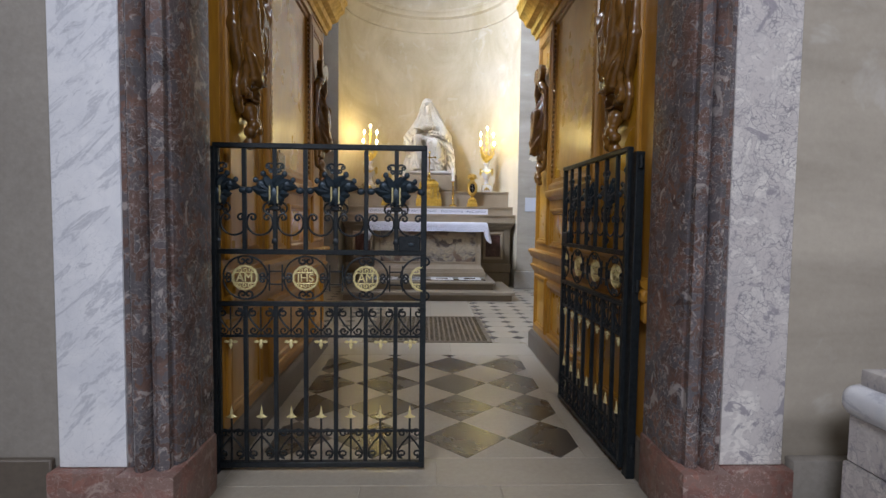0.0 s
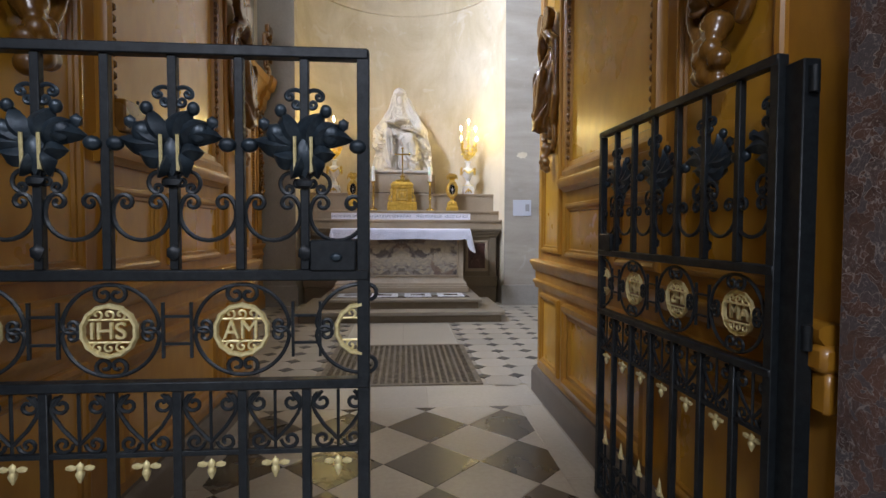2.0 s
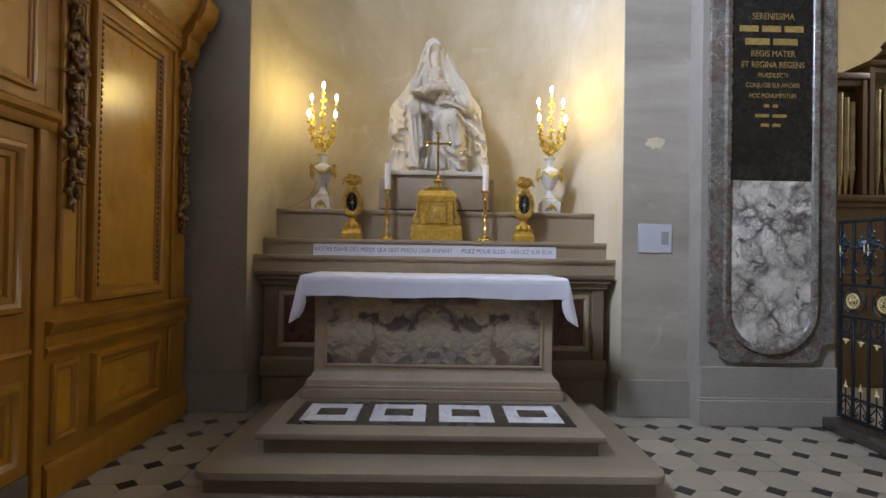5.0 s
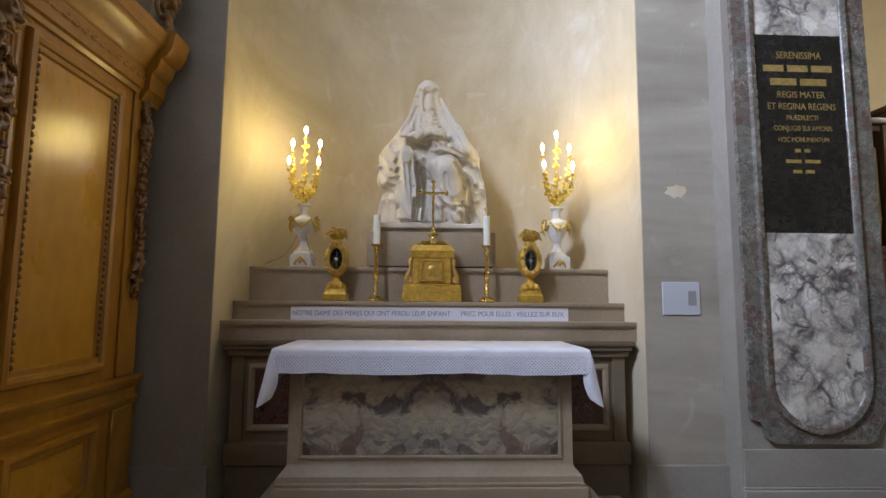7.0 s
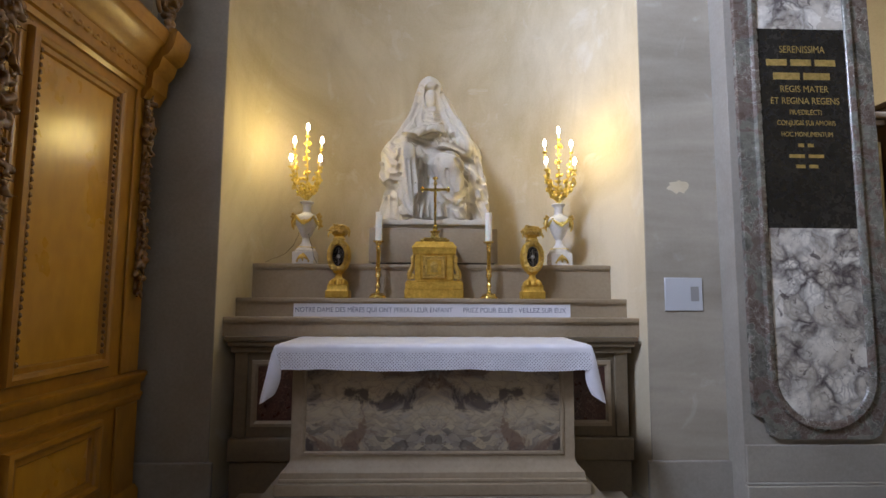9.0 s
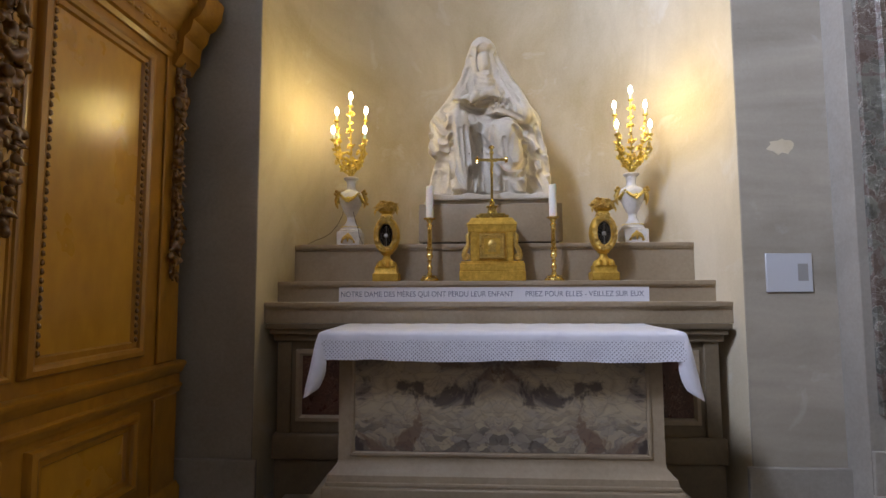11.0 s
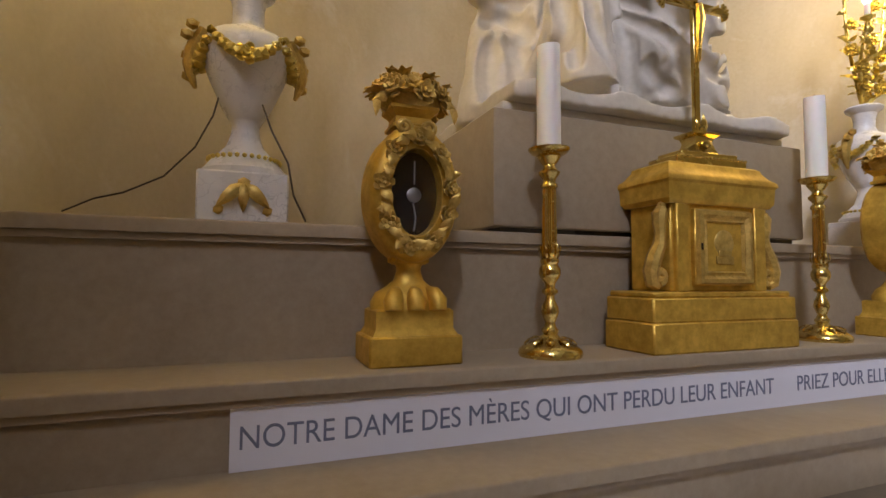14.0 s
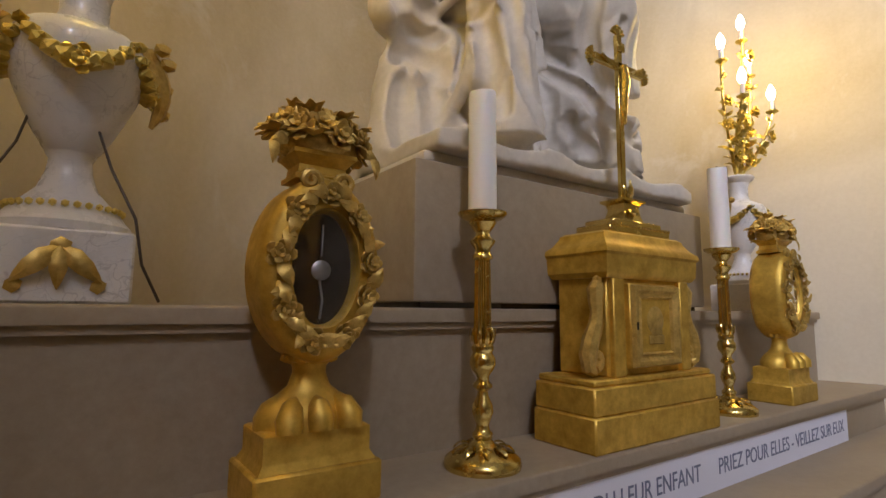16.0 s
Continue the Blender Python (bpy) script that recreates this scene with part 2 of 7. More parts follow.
def bookmatched(name):
    """Breccia sawn open like a book: the figure mirrors about the middle."""
    k = Mat(name, 0.28, 0, 0.1)
    sp = k.n.new("ShaderNodeSeparateXYZ")
    k.l.new(k.tc, sp.inputs[0])
    ab = k.n.new("ShaderNodeMath")
    ab.operation = "ABSOLUTE"
    k.l.new(sp.outputs[0], ab.inputs[0])
    cb = k.n.new("ShaderNodeCombineXYZ")
    k.l.new(ab.outputs[0], cb.inputs[0])
    k.l.new(sp.outputs[2], cb.inputs[2])
    k.tc = cb.outputs[0]
    w = k.wobble(3.2, 0.35)
    big = k.noise((1.6, 1, 4.2), 7, 0.62, 0.5, k.scaled(1.0, (0, radians(-24), 0)))
    c = k.ramp(big, (0.33, (0.12, 0.095, 0.085)), (0.43, (0.27, 0.225, 0.18)), (0.52, (0.42, 0.335, 0.22)), (0.62, (0.28, 0.245, 0.21)), (0.72, (0.46, 0.365, 0.225)))
    clast = k.cells((16, 1, 30), "F1", w)
    sep = k.n.new("ShaderNodeSeparateColor")
    k.l.new(clast.outputs["Color"], sep.inputs[0])
    low = k.n.new("ShaderNodeMapRange")
    k.l.new(sp.outputs[2], low.inputs[0])
    low.inputs[1].default_value, low.inputs[2].default_value = 0.58, 0.34
    low.inputs[3].default_value, low.inputs[4].default_value = 0.0, 0.8
    patches = k.ramp(sep.outputs[0], (0.2, (0.11, 0.09, 0.075)), (0.45, (0.26, 0.225, 0.18)), (0.7, (0.38, 0.31, 0.21)), (0.9, (0.25, 0.225, 0.20)))
    c = k.mix(low.outputs[0], c, patches)
    rust = k.noise((2.6, 1, 4.0), 6, 0.62, 1.2, k.scaled(1.0, (0, radians(20), 0)))
    c = k.mix(k.ramp(rust, (0.54, 0.0), (0.62, 0.8)), c, (0.15, 0.085, 0.055))
    clot = k.noise((4.2, 1, 4.6), 6, 0.6, 1.0)
    c = k.mix(k.ramp(clot, (0.54, 0.0), (0.62, 0.85)), c, (0.045, 0.032, 0.03))
    edge = k.cells((9, 1, 15), "DISTANCE_TO_EDGE", w).outputs["Distance"]
    c = k.mix(k.ramp(edge, (0.0, 0.3), (0.05, 0.0)), c, (0.07, 0.055, 0.05))
    k.base(c)
    k.rough(k.ramp(k.noise(20, 4), (0.3, 0.24), (0.7, 0.42)))
    return k.m


M_ANTEP = bookmatched("violet_breccia")
M_DARKRED = marble("dark_red_marble", (0.09, 0.035, 0.025), (0.045, 0.02, 0.018), (0.2, 0.12, 0.09), 6.0, 0.3, 0.05)
M_BLACK = marble("black_marble", (0.012, 0.012, 0.012), (0.022, 0.021, 0.02), (0.04, 0.04, 0.04), 2.0, 0.22, 0.01)
M_STATUE = stone("statue_marble", (0.56, 0.50, 0.41), (0.70, 0.645, 0.555), 0.5, fine=0.1)
M_URN = marble("urn_white_marble", (0.74, 0.71, 0.66), (0.66, 0.63, 0.59), (0.5, 0.47, 0.44), 6, 0.25, 0.02)
M_WAX = Mat("white_wax", 0.4).base((0.82, 0.80, 0.76)).m
M_WAX.node_tree.nodes["Principled BSDF"].inputs["Subsurface Weight"].default_value = 0.15
M_DARK = Mat("dark_glass_back", 0.15).base((0.012, 0.008, 0.006)).m
M_PAPER = Mat("white_paper", 0.6).base((0.74, 0.74, 0.80)).m
M_CARD = Mat("white_notice_card", 0.5).base((0.52, 0.53, 0.56)).m
M_INK = Mat("blue_grey_ink", 0.6).base((0.16, 0.18, 0.26)).m
M_GREYBAR = Mat("grey_print", 0.6).base((0.30, 0.29, 0.28)).m
M_GOLDINK = metal("gold_lettering", (0.5, 0.36, 0.1), (0.8, 0.62, 0.25), 0.35, 0.7)
M_CABLE = Mat("dark_cable", 0.5).base((0.05, 0.035, 0.02)).m
M_NAVEFLOOR = stone("nave_floor_stone", (0.36, 0.35, 0.33), (0.48, 0.47, 0.44), 0.45)


def bulb_material():
    k = Mat("lit_bulb", 0.3)
    k.base((0.9, 0.85, 0.7))
    k.b.inputs["Emission Color"].default_value = (1.0, 0.88, 0.66, 1)
    k.b.inputs["Emission Strength"].default_value = 30.0
    return k.m


def cloth_material(lace):
    k = Mat("white_lace" if lace else "white_linen", 0.85)
    weave = k.noise(420, 2)
    c = k.ramp(k.noise(7, 4), (0.3, (0.62, 0.62, 0.69)), (0.7, (0.73, 0.73, 0.79)))
    k.base(c).bump(weave, 0.1, 0.001).bump(k.noise(9, 3), 0.25, 0.02)
    k.b.inputs["Sheen Weight"].default_value = 0.2
    if lace:
        q = k.cells((64, 1, 64), "F1", k.scaled(1.0, (0, radians(45), 0)))
        q.inputs["Randomness"].default_value = 0.12
        hole = k.ramp(q.outputs["Distance"], (0.20, 0.35), (0.30, 1.0))
        k.base(k.mix(k.ramp(q.outputs["Distance"], (0.30, 1.0), (0.42, 0.0)), c, (0.62, 0.62, 0.70)))
        k.l.new(hole, k.b.inputs["Alpha"])
    return k.m


def glass_material():
    k = Mat("display_glass", 0.05)
    k.base((1, 1, 1))
    k.b.inputs["Transmission Weight"].default_value = 1.0
    k.b.inputs["IOR"].default_value = 1.45
    return k.m


M_BULB, M_LINEN, M_LACE, M_GLASS = bulb_material(), cloth_material(False), cloth_material(True), glass_material()
M_SILVER = metal("old_silver", (0.3, 0.3, 0.29), (0.55, 0.54, 0.52), 0.35)
M_ORGANWOOD = wood("dark_organ_oak", (0.09, 0.05, 0.02), (0.18, 0.105, 0.045))
M_PIPE = metal("organ_pipe_tin", (0.35, 0.30, 0.18), (0.55, 0.48, 0.30), 0.35, 0.9, 8)
M_OCHREWALL = stone("ochre_wall", (0.5, 0.4, 0.22), (0.62, 0.52, 0.3), 0.8)

def tinted(m, amount=0.18):
    """The same stone, a little lighter or darker from piece to piece."""
    c = m.copy()
    nt = c.node_tree
    b = nt.nodes["Principled BSDF"].inputs["Base Color"]
    r = nt.nodes.new("ShaderNodeValToRGB")
    r.color_ramp.elements[0].color, r.color_ramp.elements[1].color = (*[1 - amount] * 3, 1), (1, 1, 1, 1)
    k = nt.nodes.new("ShaderNodeMix")
    k.data_type, k.blend_type = "RGBA", "MULTIPLY"
    k.inputs[0].default_value = 1.0
    nt.links.new(nt.nodes.new("ShaderNodeObjectInfo").outputs["Random"], r.inputs[0])
    nt.links.new(b.links[0].from_socket, k.inputs[6])
    nt.links.new(r.outputs[0], k.inputs[7])
    nt.links.new(k.outputs[2], b)
    return c


# ---------------- building helpers ----------------


def smooth(me, angle=40):
    me.shade_smooth()
    me.set_sharp_from_angle(angle=radians(angle))


def part(name, bm, material, parent=None, label="", soft=40):
    """Links a bmesh as one mesh object, under a thing if given."""
    me = bpy.data.meshes.new(name)
    bm.to_mesh(me)
    bm.free()
    me.materials.append(material)
    smooth(me, soft)
    ob = new(name, me)
    if parent:
        ob.parent = parent
    if label:
        ob["label"] = label
    return ob


def thing(name, label, category, at=(0, 0, 0), group="", kind=""):
    ob = new(name)
    ob.location = at
    return tagged(ob, label, category, group, kind)


def shape(*pieces):
    bm = bmesh.new()
    for fn in pieces:
        fn(bm)
    return bm


def box(x0, x1, y0, y1, z0, z1, b=0.0, seg=1):
    def build(bm):
        t = bmesh.new()
        bmesh.ops.create_cube(t, size=1.0)
        for v in t.verts:
            v.co = Vector((x0 + (v.co.x + 0.5) * (x1 - x0), y0 + (v.co.y + 0.5) * (y1 - y0), z0 + (v.co.z + 0.5) * (z1 - z0)))
        if b > 0:
            bmesh.ops.bevel(t, geom=t.edges[:], offset=b, segments=seg, profile=0.5, affect="EDGES")
        merge(bm, t)
    return build


def merge(bm, t, m=None):
    """Adds the mesh t to bm and frees t."""
    t.verts.index_update()
    vs = [bm.verts.new(m @ v.co if m else v.co) for v in t.verts]
    for f in t.faces:
        try:
            bm.faces.new([vs[v.index] for v in f.verts])
        except ValueError:
            pass
    t.free()


def rings(loops, closed=True, cap=True):
    """Skins a row of point loops of equal length."""
    def build(bm):
        rows = [[bm.verts.new(p) for p in loop] for loop in loops]
        n = len(rows[0])
        for a, b2 in zip(rows, rows[1:]):
            for i in range(n if closed else n - 1):
                j = (i + 1) % n
                bm.faces.new((a[i], a[j], b2[j], b2[i]))
        if cap and closed:
            bm.faces.new(rows[0][::-1])
            bm.faces.new(rows[-1])
    return build


def lathe(profile, at=(0, 0, 0), seg=24):
    """Turns (radius, height) pairs round the upright axis."""
    return rings([[(at[0] + r * math.cos(k * math.tau / seg), at[1] + r * math.sin(k * math.tau / seg), at[2] + z) for k in range(seg)] for r, z in profile])


def tube(points, radius, seg=8):
    """A round rod along points; radius is a number or one a point."""
    def build(bm):
        pts = [Vector(p) for p in points]
        rad = radius if isinstance(radius, (list, tuple)) else [radius] * len(pts)
        loops, side = [], None
        for i, p in enumerate(pts):
            d = (pts[min(i + 1, len(pts) - 1)] - pts[max(i - 1, 0)]).normalized()
            if side is None:
                side = d.orthogonal().normalized()
            side = (side - d * side.dot(d)).normalized()
            up = d.cross(side)
            loops.append([p + rad[i] * (math.cos(a) * side + math.sin(a) * up) for a in (k * math.tau / seg for k in range(seg))])
        rings(loops)(bm)
    return build


def slab(outline, z0, z1, b=0.0):
    """An upright prism over a flat outline, with its top edge rounded by b."""
    def build(bm):
        t = bmesh.new()
        lo = [t.verts.new((x, y, z0)) for x, y in outline]
        hi = [t.verts.new((x, y, z1)) for x, y in outline]
        n = len(lo)
        top = t.faces.new(hi)
        t.faces.new(lo[::-1])
        for i in range(n):
            t.faces.new((lo[i], lo[(i + 1) % n], hi[(i + 1) % n], hi[i]))
        if b > 0:
            bmesh.ops.bevel(t, geom=list(top.edges), offset=b, segments=3, profile=0.5, affect="EDGES")
        bmesh.ops.recalc_face_normals(t, faces=t.faces[:])
        merge(bm, t)
    return build


def moulded_frame(to, u0, u1, v0, v1, profile):
    """A mitred moulding round a rectangle on a wall: profile is (inset, height) from the outer edge in."""
    def build(bm):
        rows = []
        for d, h in profile:
            rows.append([bm.verts.new(to(u, v, h)) for u, v in ((u0 + d, v0 + d), (u1 - d, v0 + d), (u1 - d, v1 - d), (u0 + d, v1 - d))])
        for a, c in zip(rows, rows[1:]):
            for i in range(4):
                j = (i + 1) % 4
                bm.faces.new((a[i], a[j], c[j], c[i]))
    return build


def wall_box(to, u0, u1, v0, v1, w0, w1, b=0.004):
    def build(bm):
        a, c = Vector(to(u0, v0, w0)), Vector(to(u1, v1, w1))
        box(min(a.x, c.x), max(a.x, c.x), min(a.y, c.y), max(a.y, c.y), min(a.z, c.z), max(a.z, c.z), b)(bm)
    return build


def rail(to, u0, u1, profile):
    """A moulding of (height, depth) pairs that runs along a wall from u0 to u1."""
    return rings([[to(u, v, w) for v, w in profile] for u in (u0, u1)])


def letters(name, text, m, size, depth, material, parent=None, label="", width=0.0, align="CENTER"):
    """Raised lettering as a mesh, at the pose m; width squeezes it to a length."""
    data = bpy.data.curves.new(name, "FONT")
    data.body, data.size, data.extrude, data.align_x, data.align_y = text, size, depth, align, "CENTER"
    tmp = bpy.data.objects.new(name, data)
    scene.collection.objects.link(tmp)
    bpy.context.view_layer.update()
    me = bpy.data.meshes.new_from_object(tmp.evaluated_get(bpy.context.evaluated_depsgraph_get()))
    bpy.data.objects.remove(tmp)
    xs = [v.co.x for v in me.vertices]
    k = width / (max(xs) - min(xs)) if width else 1.0
    me.transform(m @ Matrix.Diagonal((k, 1, 1, 1)))
    me.materials.clear()
    me.materials.append(material)
    ob = new(name, me)
    if parent:
        ob.parent = parent
    if label:
        ob["label"] = label
    return ob


# ---- carved forms: a distance field over a grid, skinned ----


def smooth_line(pts, n=8):
    """A smooth curve through flat points."""
    q = [pts[0]] + list(pts) + [pts[-1]]
    out = []
    for a, b, c, d in zip(q, q[1:], q[2:], q[3:]):
        for k in range(n):
            f = k / n
            out.append(tuple(0.5 * (2 * b[i] + (c[i] - a[i]) * f + (2 * a[i] - 5 * b[i] + 4 * c[i] - d[i]) * f * f + (3 * b[i] - a[i] - 3 * c[i] + d[i]) * f ** 3) for i in range(2)))
    return out + [tuple(pts[-1])]


def ell(P, c, r):
    q = np.sqrt(sum(((P[i] - c[i]) / r[i]) ** 2 for i in range(3)))
    return (q - 1) * min(r)


def caps(P, a, b, ra, rb):
    a, b = np.array(a, float), np.array(b, float)
    d = b - a
    h = np.clip(sum((P[i] - a[i]) * d[i] for i in range(3)) / (d @ d), 0, 1)
    return np.sqrt(sum((P[i] - a[i] - h * d[i]) ** 2 for i in range(3))) - (ra + (rb - ra) * h)


def soft_min(a, b, k):
    h = np.clip(0.5 + 0.5 * (b - a) / k, 0, 1)
    return b + (a - b) * h - k * h * (1 - h)


def blend(fields, k):
    out = fields[0]
    for f in fields[1:]:
        out = soft_min(out, f, k)
    return out


def grid(lo, hi, step):
    return np.meshgrid(*[np.arange(lo[i] - 2 * step, hi[i] + 3 * step, step) for i in range(3)], indexing="ij")


def skin(F, P):
    """The surface F = 0 as points and quads (surface nets)."""
    inside = F < 0
    n = np.array(F.shape)
    cn = n - 1
    acc, cnt = np.zeros((*cn, 3)), np.zeros(cn)
    org = np.array([P[i][0, 0, 0] for i in range(3)])
    st = P[0][1, 0, 0] - P[0][0, 0, 0]
    quads = []

    def cut(ax, arr, dx, dy, dz):
        return arr[dx:n[0] - 1 + dx, dy:n[1] - 1 + dy, dz:n[2] - 1 + dz]
    base_idx = np.stack(np.meshgrid(*[np.arange(k) for k in cn], indexing="ij"), -1).astype(float)
    for ax in range(3):
        o1, o2 = [(1, 2), (2, 0), (0, 1)][ax]
        for s1 in (0, 1):
            for s2 in (0, 1):
                off = [0, 0, 0]
                off[o1], off[o2] = s1, s2
                end = list(off)
                end[ax] = 1
                fa, fb = cut(ax, F, *off), cut(ax, F, *end)
                m = (fa < 0) != (fb < 0)
                t = np.where(m, fa / np.where(m, fa - fb, 1), 0)
                p = base_idx + np.array(off)
                p[..., ax] += t
                acc += p * m[..., None]
                cnt += m
    live = cnt > 0
    ids = -np.ones(cn, int)
    ids[live] = np.arange(live.sum())
    pts = org + st * acc[live] / cnt[live][:, None]
    for ax in range(3):
        o1, o2 = [(1, 2), (2, 0), (0, 1)][ax]
        sl_a, sl_b = [slice(1, -1)] * 3, [slice(1, -1)] * 3
        sl_a[ax], sl_b[ax] = slice(0, -1), slice(1, None)
        a, b = inside[tuple(sl_a)], inside[tuple(sl_b)]
        for flip, m in ((False, a & ~b), (True, ~a & b)):
            w = np.argwhere(m)
            w[:, o1] += 1
            w[:, o2] += 1
            q = []
            for d1, d2 in ((0, 0), (1, 0), (1, 1), (0, 1)):
                k = w.copy()
                k[:, o1] -= d1
                k[:, o2] -= d2
                q.append(ids[k[:, 0], k[:, 1], k[:, 2]])
            q = np.stack(q[::-1] if flip else q, 1)
            quads.append(q)
    quads = np.concatenate(quads)
    return pts, quads[(quads >= 0).all(1)]


def carved(name, F, P, material, parent=None, label="", to=None):
    pts, quads = skin(F, P)
    if to is not None:
        pts = np.array([to(*p) for p in pts])
    me = bpy.data.meshes.new(name)
    me.from_pydata(pts.tolist(), [], quads.tolist())
    me.materials.append(material)
    me.shade_smooth()
    ob = new(name, me)
    if parent:
        ob.parent = parent
    if label:
        ob["label"] = label
    return ob

# ---------------- the building ----------------
YB = 9.30          # back wall of the chapel
RN = 1.68          # radius of the niche
XL, XR = -1.04, 1.02   # faces of the passage panelling
Y0, Y1 = 1.85, 4.80    # the passage


def structure(name, bm, material, label, category, soft=40):
    return tagged(part(name, bm, material, None, "", soft), label, category, "", "structure")


def arc(cx, cy, r, a0, a1, n):
    return [(cx + r * math.cos(radians(a0 + (a1 - a0) * k / n)), cy + r * math.sin(radians(a0 + (a1 - a0) * k / n))) for k in range(n + 1)]


# floors
structure("floor", shape(box(-2.3, 8.0, 4.36, 13.0, -0.3, -0.004)), M_JOINT, "pale limestone chapel floor with dark cabochons", "floor")
structure("floor_passage", shape(box(-1.35, 1.35, 1.2, 4.36, -0.3, -0.004)), M_JOINT, "black and white chequered stone passage floor", "floor")
structure("floor_nave", shape(box(-8, 8, -12, 1.55, -0.3, -0.002), box(-8, -1.3, 1.55, 1.9, -0.3, -0.002), box(1.3, 8, 1.55, 1.9, -0.3, -0.002)), M_NAVEFLOOR, "grey stone nave floor", "floor")

# back wall with the curved niche, cut open from floor to the half dome
ZN = 5.75
outer = [(-2.3, YB), (-2.3, 11.4), (2.33, 11.4), (2.33, YB)]
niche = arc(0, YB, RN, 0, 180, 48)
structure("wall_back", shape(slab([(RN, YB)] + niche[1:-1] + [(-RN, YB)] + outer, -0.1, ZN)), M_NICHE, "pale limestone wall with a curved altar niche", "wall", 20)


def half_dome(bm):
    rows = []
    for k in range(13):
        e = radians(90 * k / 12)
        rows.append([(RN * math.cos(e) * math.cos(a), YB + RN * math.cos(e) * math.sin(a), ZN + RN * math.sin(e)) for a in (radians(180 * j / 48) for j in range(49))])
    rings(rows, closed=False, cap=False)(bm)


structure("niche_dome", shape(half_dome), M_NICHE, "plain half dome over the altar niche", "ceiling")


def arch_wall(bm):
    """The wall above the niche, round its arch."""
    arch = [(RN * math.cos(radians(180 * k / 48)), ZN + RN * math.sin(radians(180 * k / 48))) for k in range(49)]
    for (x0, z0), (x1, z1) in zip(arch, arch[1:]):
        vs = [bm.verts.new(p) for p in ((x0, YB, z0), (x1, YB, z1), (x1, YB, 8.2), (x0, YB, 8.2))]
        bm.faces.new(vs)
    for a, c in ((-2.3, -RN), (RN, 2.33)):
        bm.faces.new([bm.verts.new(p) for p in ((a, YB, ZN), (c, YB, ZN), (c, YB, 8.2), (a, YB, 8.2))])


structure("wall_over_niche", shape(arch_wall), M_NICHE, "pale limestone wall above the niche", "wall")


def ring_cornice(bm):
    prof = [(0.0, 5.30), (0.025, 5.31), (0.03, 5.37), (0.045, 5.39), (0.05, 5.47), (0.085, 5.52), (0.09, 5.56), (0.14, 5.60), (0.15, 5.68), (0.17, 5.70), (0.17, 5.75), (0.0, 5.75)]
    rings([[((RN - d) * math.cos(a), YB + (RN - d) * math.sin(a), z) for d, z in prof] for a in (radians(180 * j / 48) for j in range(49))])(bm)


structure("cornice_niche", shape(ring_cornice), M_NICHE, "moulded stone cornice running round the niche", "cornice")

# plain grey facing of the wall either side of the niche
structure("wall_facing_west", shape(box(-2.25, -RN - 0.002, YB - 0.012, YB + 0.05, 0.0, 8.2, 0.003)), M_GREYSTONE, "grey stained stone wall beside the panelling", "wall")
structure("wall_facing_east", shape(box(RN + 0.002, 2.33, YB - 0.012, YB + 0.05, 0.0, 8.2, 0.003)), M_WALL, "pale limestone wall with a chipped patch", "wall")
structure("baseboard_west", shape(box(-2.25, -1.64, YB - 0.05, YB - 0.012, 0.0, 0.33, 0.006)), M_GREYSTONE, "plain stone base course", "base course")
structure("baseboard_east", shape(box(1.64, 2.30, YB - 0.05, YB - 0.012, 0.0, 0.33, 0.006)), M_GREYSTONE, "plain stone base course", "base course")

# side wall behind the sacristy panelling, with the high window
WX = -2.3
structure("wall_west", shape(box(WX - 0.5, WX, 4.3, 12, -0.1, 4.7), box(WX - 0.5, WX, 4.3, 4.85, 4.7, 8.2), box(WX - 0.5, WX, 6.75, 12, 4.7, 8.2), box(WX - 0.5, WX, 4.85, 6.75, 7.2, 8.2)), M_WALL, "limestone wall above the oak panelling", "wall")
window = thing("window_1", "tall clear-glazed window high in the wall", "window", (WX - 0.47, 5.8, 4.7), kind="structure")
part("window_frame", shape(box(-0.03, 0.03, -0.95, -0.89, 0, 2.5, 0.004), box(-0.03, 0.03, 0.89, 0.95, 0, 2.5, 0.004), box(-0.03, 0.03, -0.89, 0.89, 0, 0.06, 0.004), box(-0.03, 0.03, -0.89, 0.89, 2.44, 2.5, 0.004), box(-0.03, 0.03, -0.03, 0.03, 0.06, 2.44, 0.004)), M_IRON, window)

# passage blocks, nave front, outer closure and vaults
structure("wall_passage_west", shape(box(-2.8, XL - 0.10, Y0, 4.3, -0.1, 8.2), box(-2.3, XL - 0.10, 4.3, Y1 - 0.02, -0.1, 8.2)), M_WALL, "thick limestone wall beside the passage", "wall")
structure("wall_passage_east", shape(box(XR + 0.105, 3.0, Y0, Y1 - 0.02, -0.1, 8.2)), M_WALL, "thick limestone wall beside the passage", "wall")
structure("wall_nave_west", shape(box(-8, -1.50, 1.72, 1.85, -0.1, 9.0)), M_GREYSTONE, "aged limestone nave wall", "wall")
structure("wall_nave_east", shape(box(1.45, 8, 1.72, 1.85, -0.1, 9.0)), M_WALL, "aged limestone nave wall", "wall")
structure("ceiling_passage", shape(box(-1.16, 1.14, Y0, Y1 - 0.02, 3.95, 8.2)), M_VAULT, "plain passage vault", "ceiling")
structure("wall_over_passage", shape(box(-1.66, 1.62, 1.6, 1.85, 3.6, 9.0)), M_WALL, "limestone wall over the gateway", "wall")
structure("ceiling", shape(box(-2.8, 8.2, 4.0, 13.0, 8.2, 8.5)), M_VAULT, "pale plastered chapel vault", "ceiling")
structure("ceiling_nave", shape(box(-8.2, 8.2, -12.2, 1.85, 9.0, 9.3)), M_VAULT, "pale plastered nave vault", "ceiling")
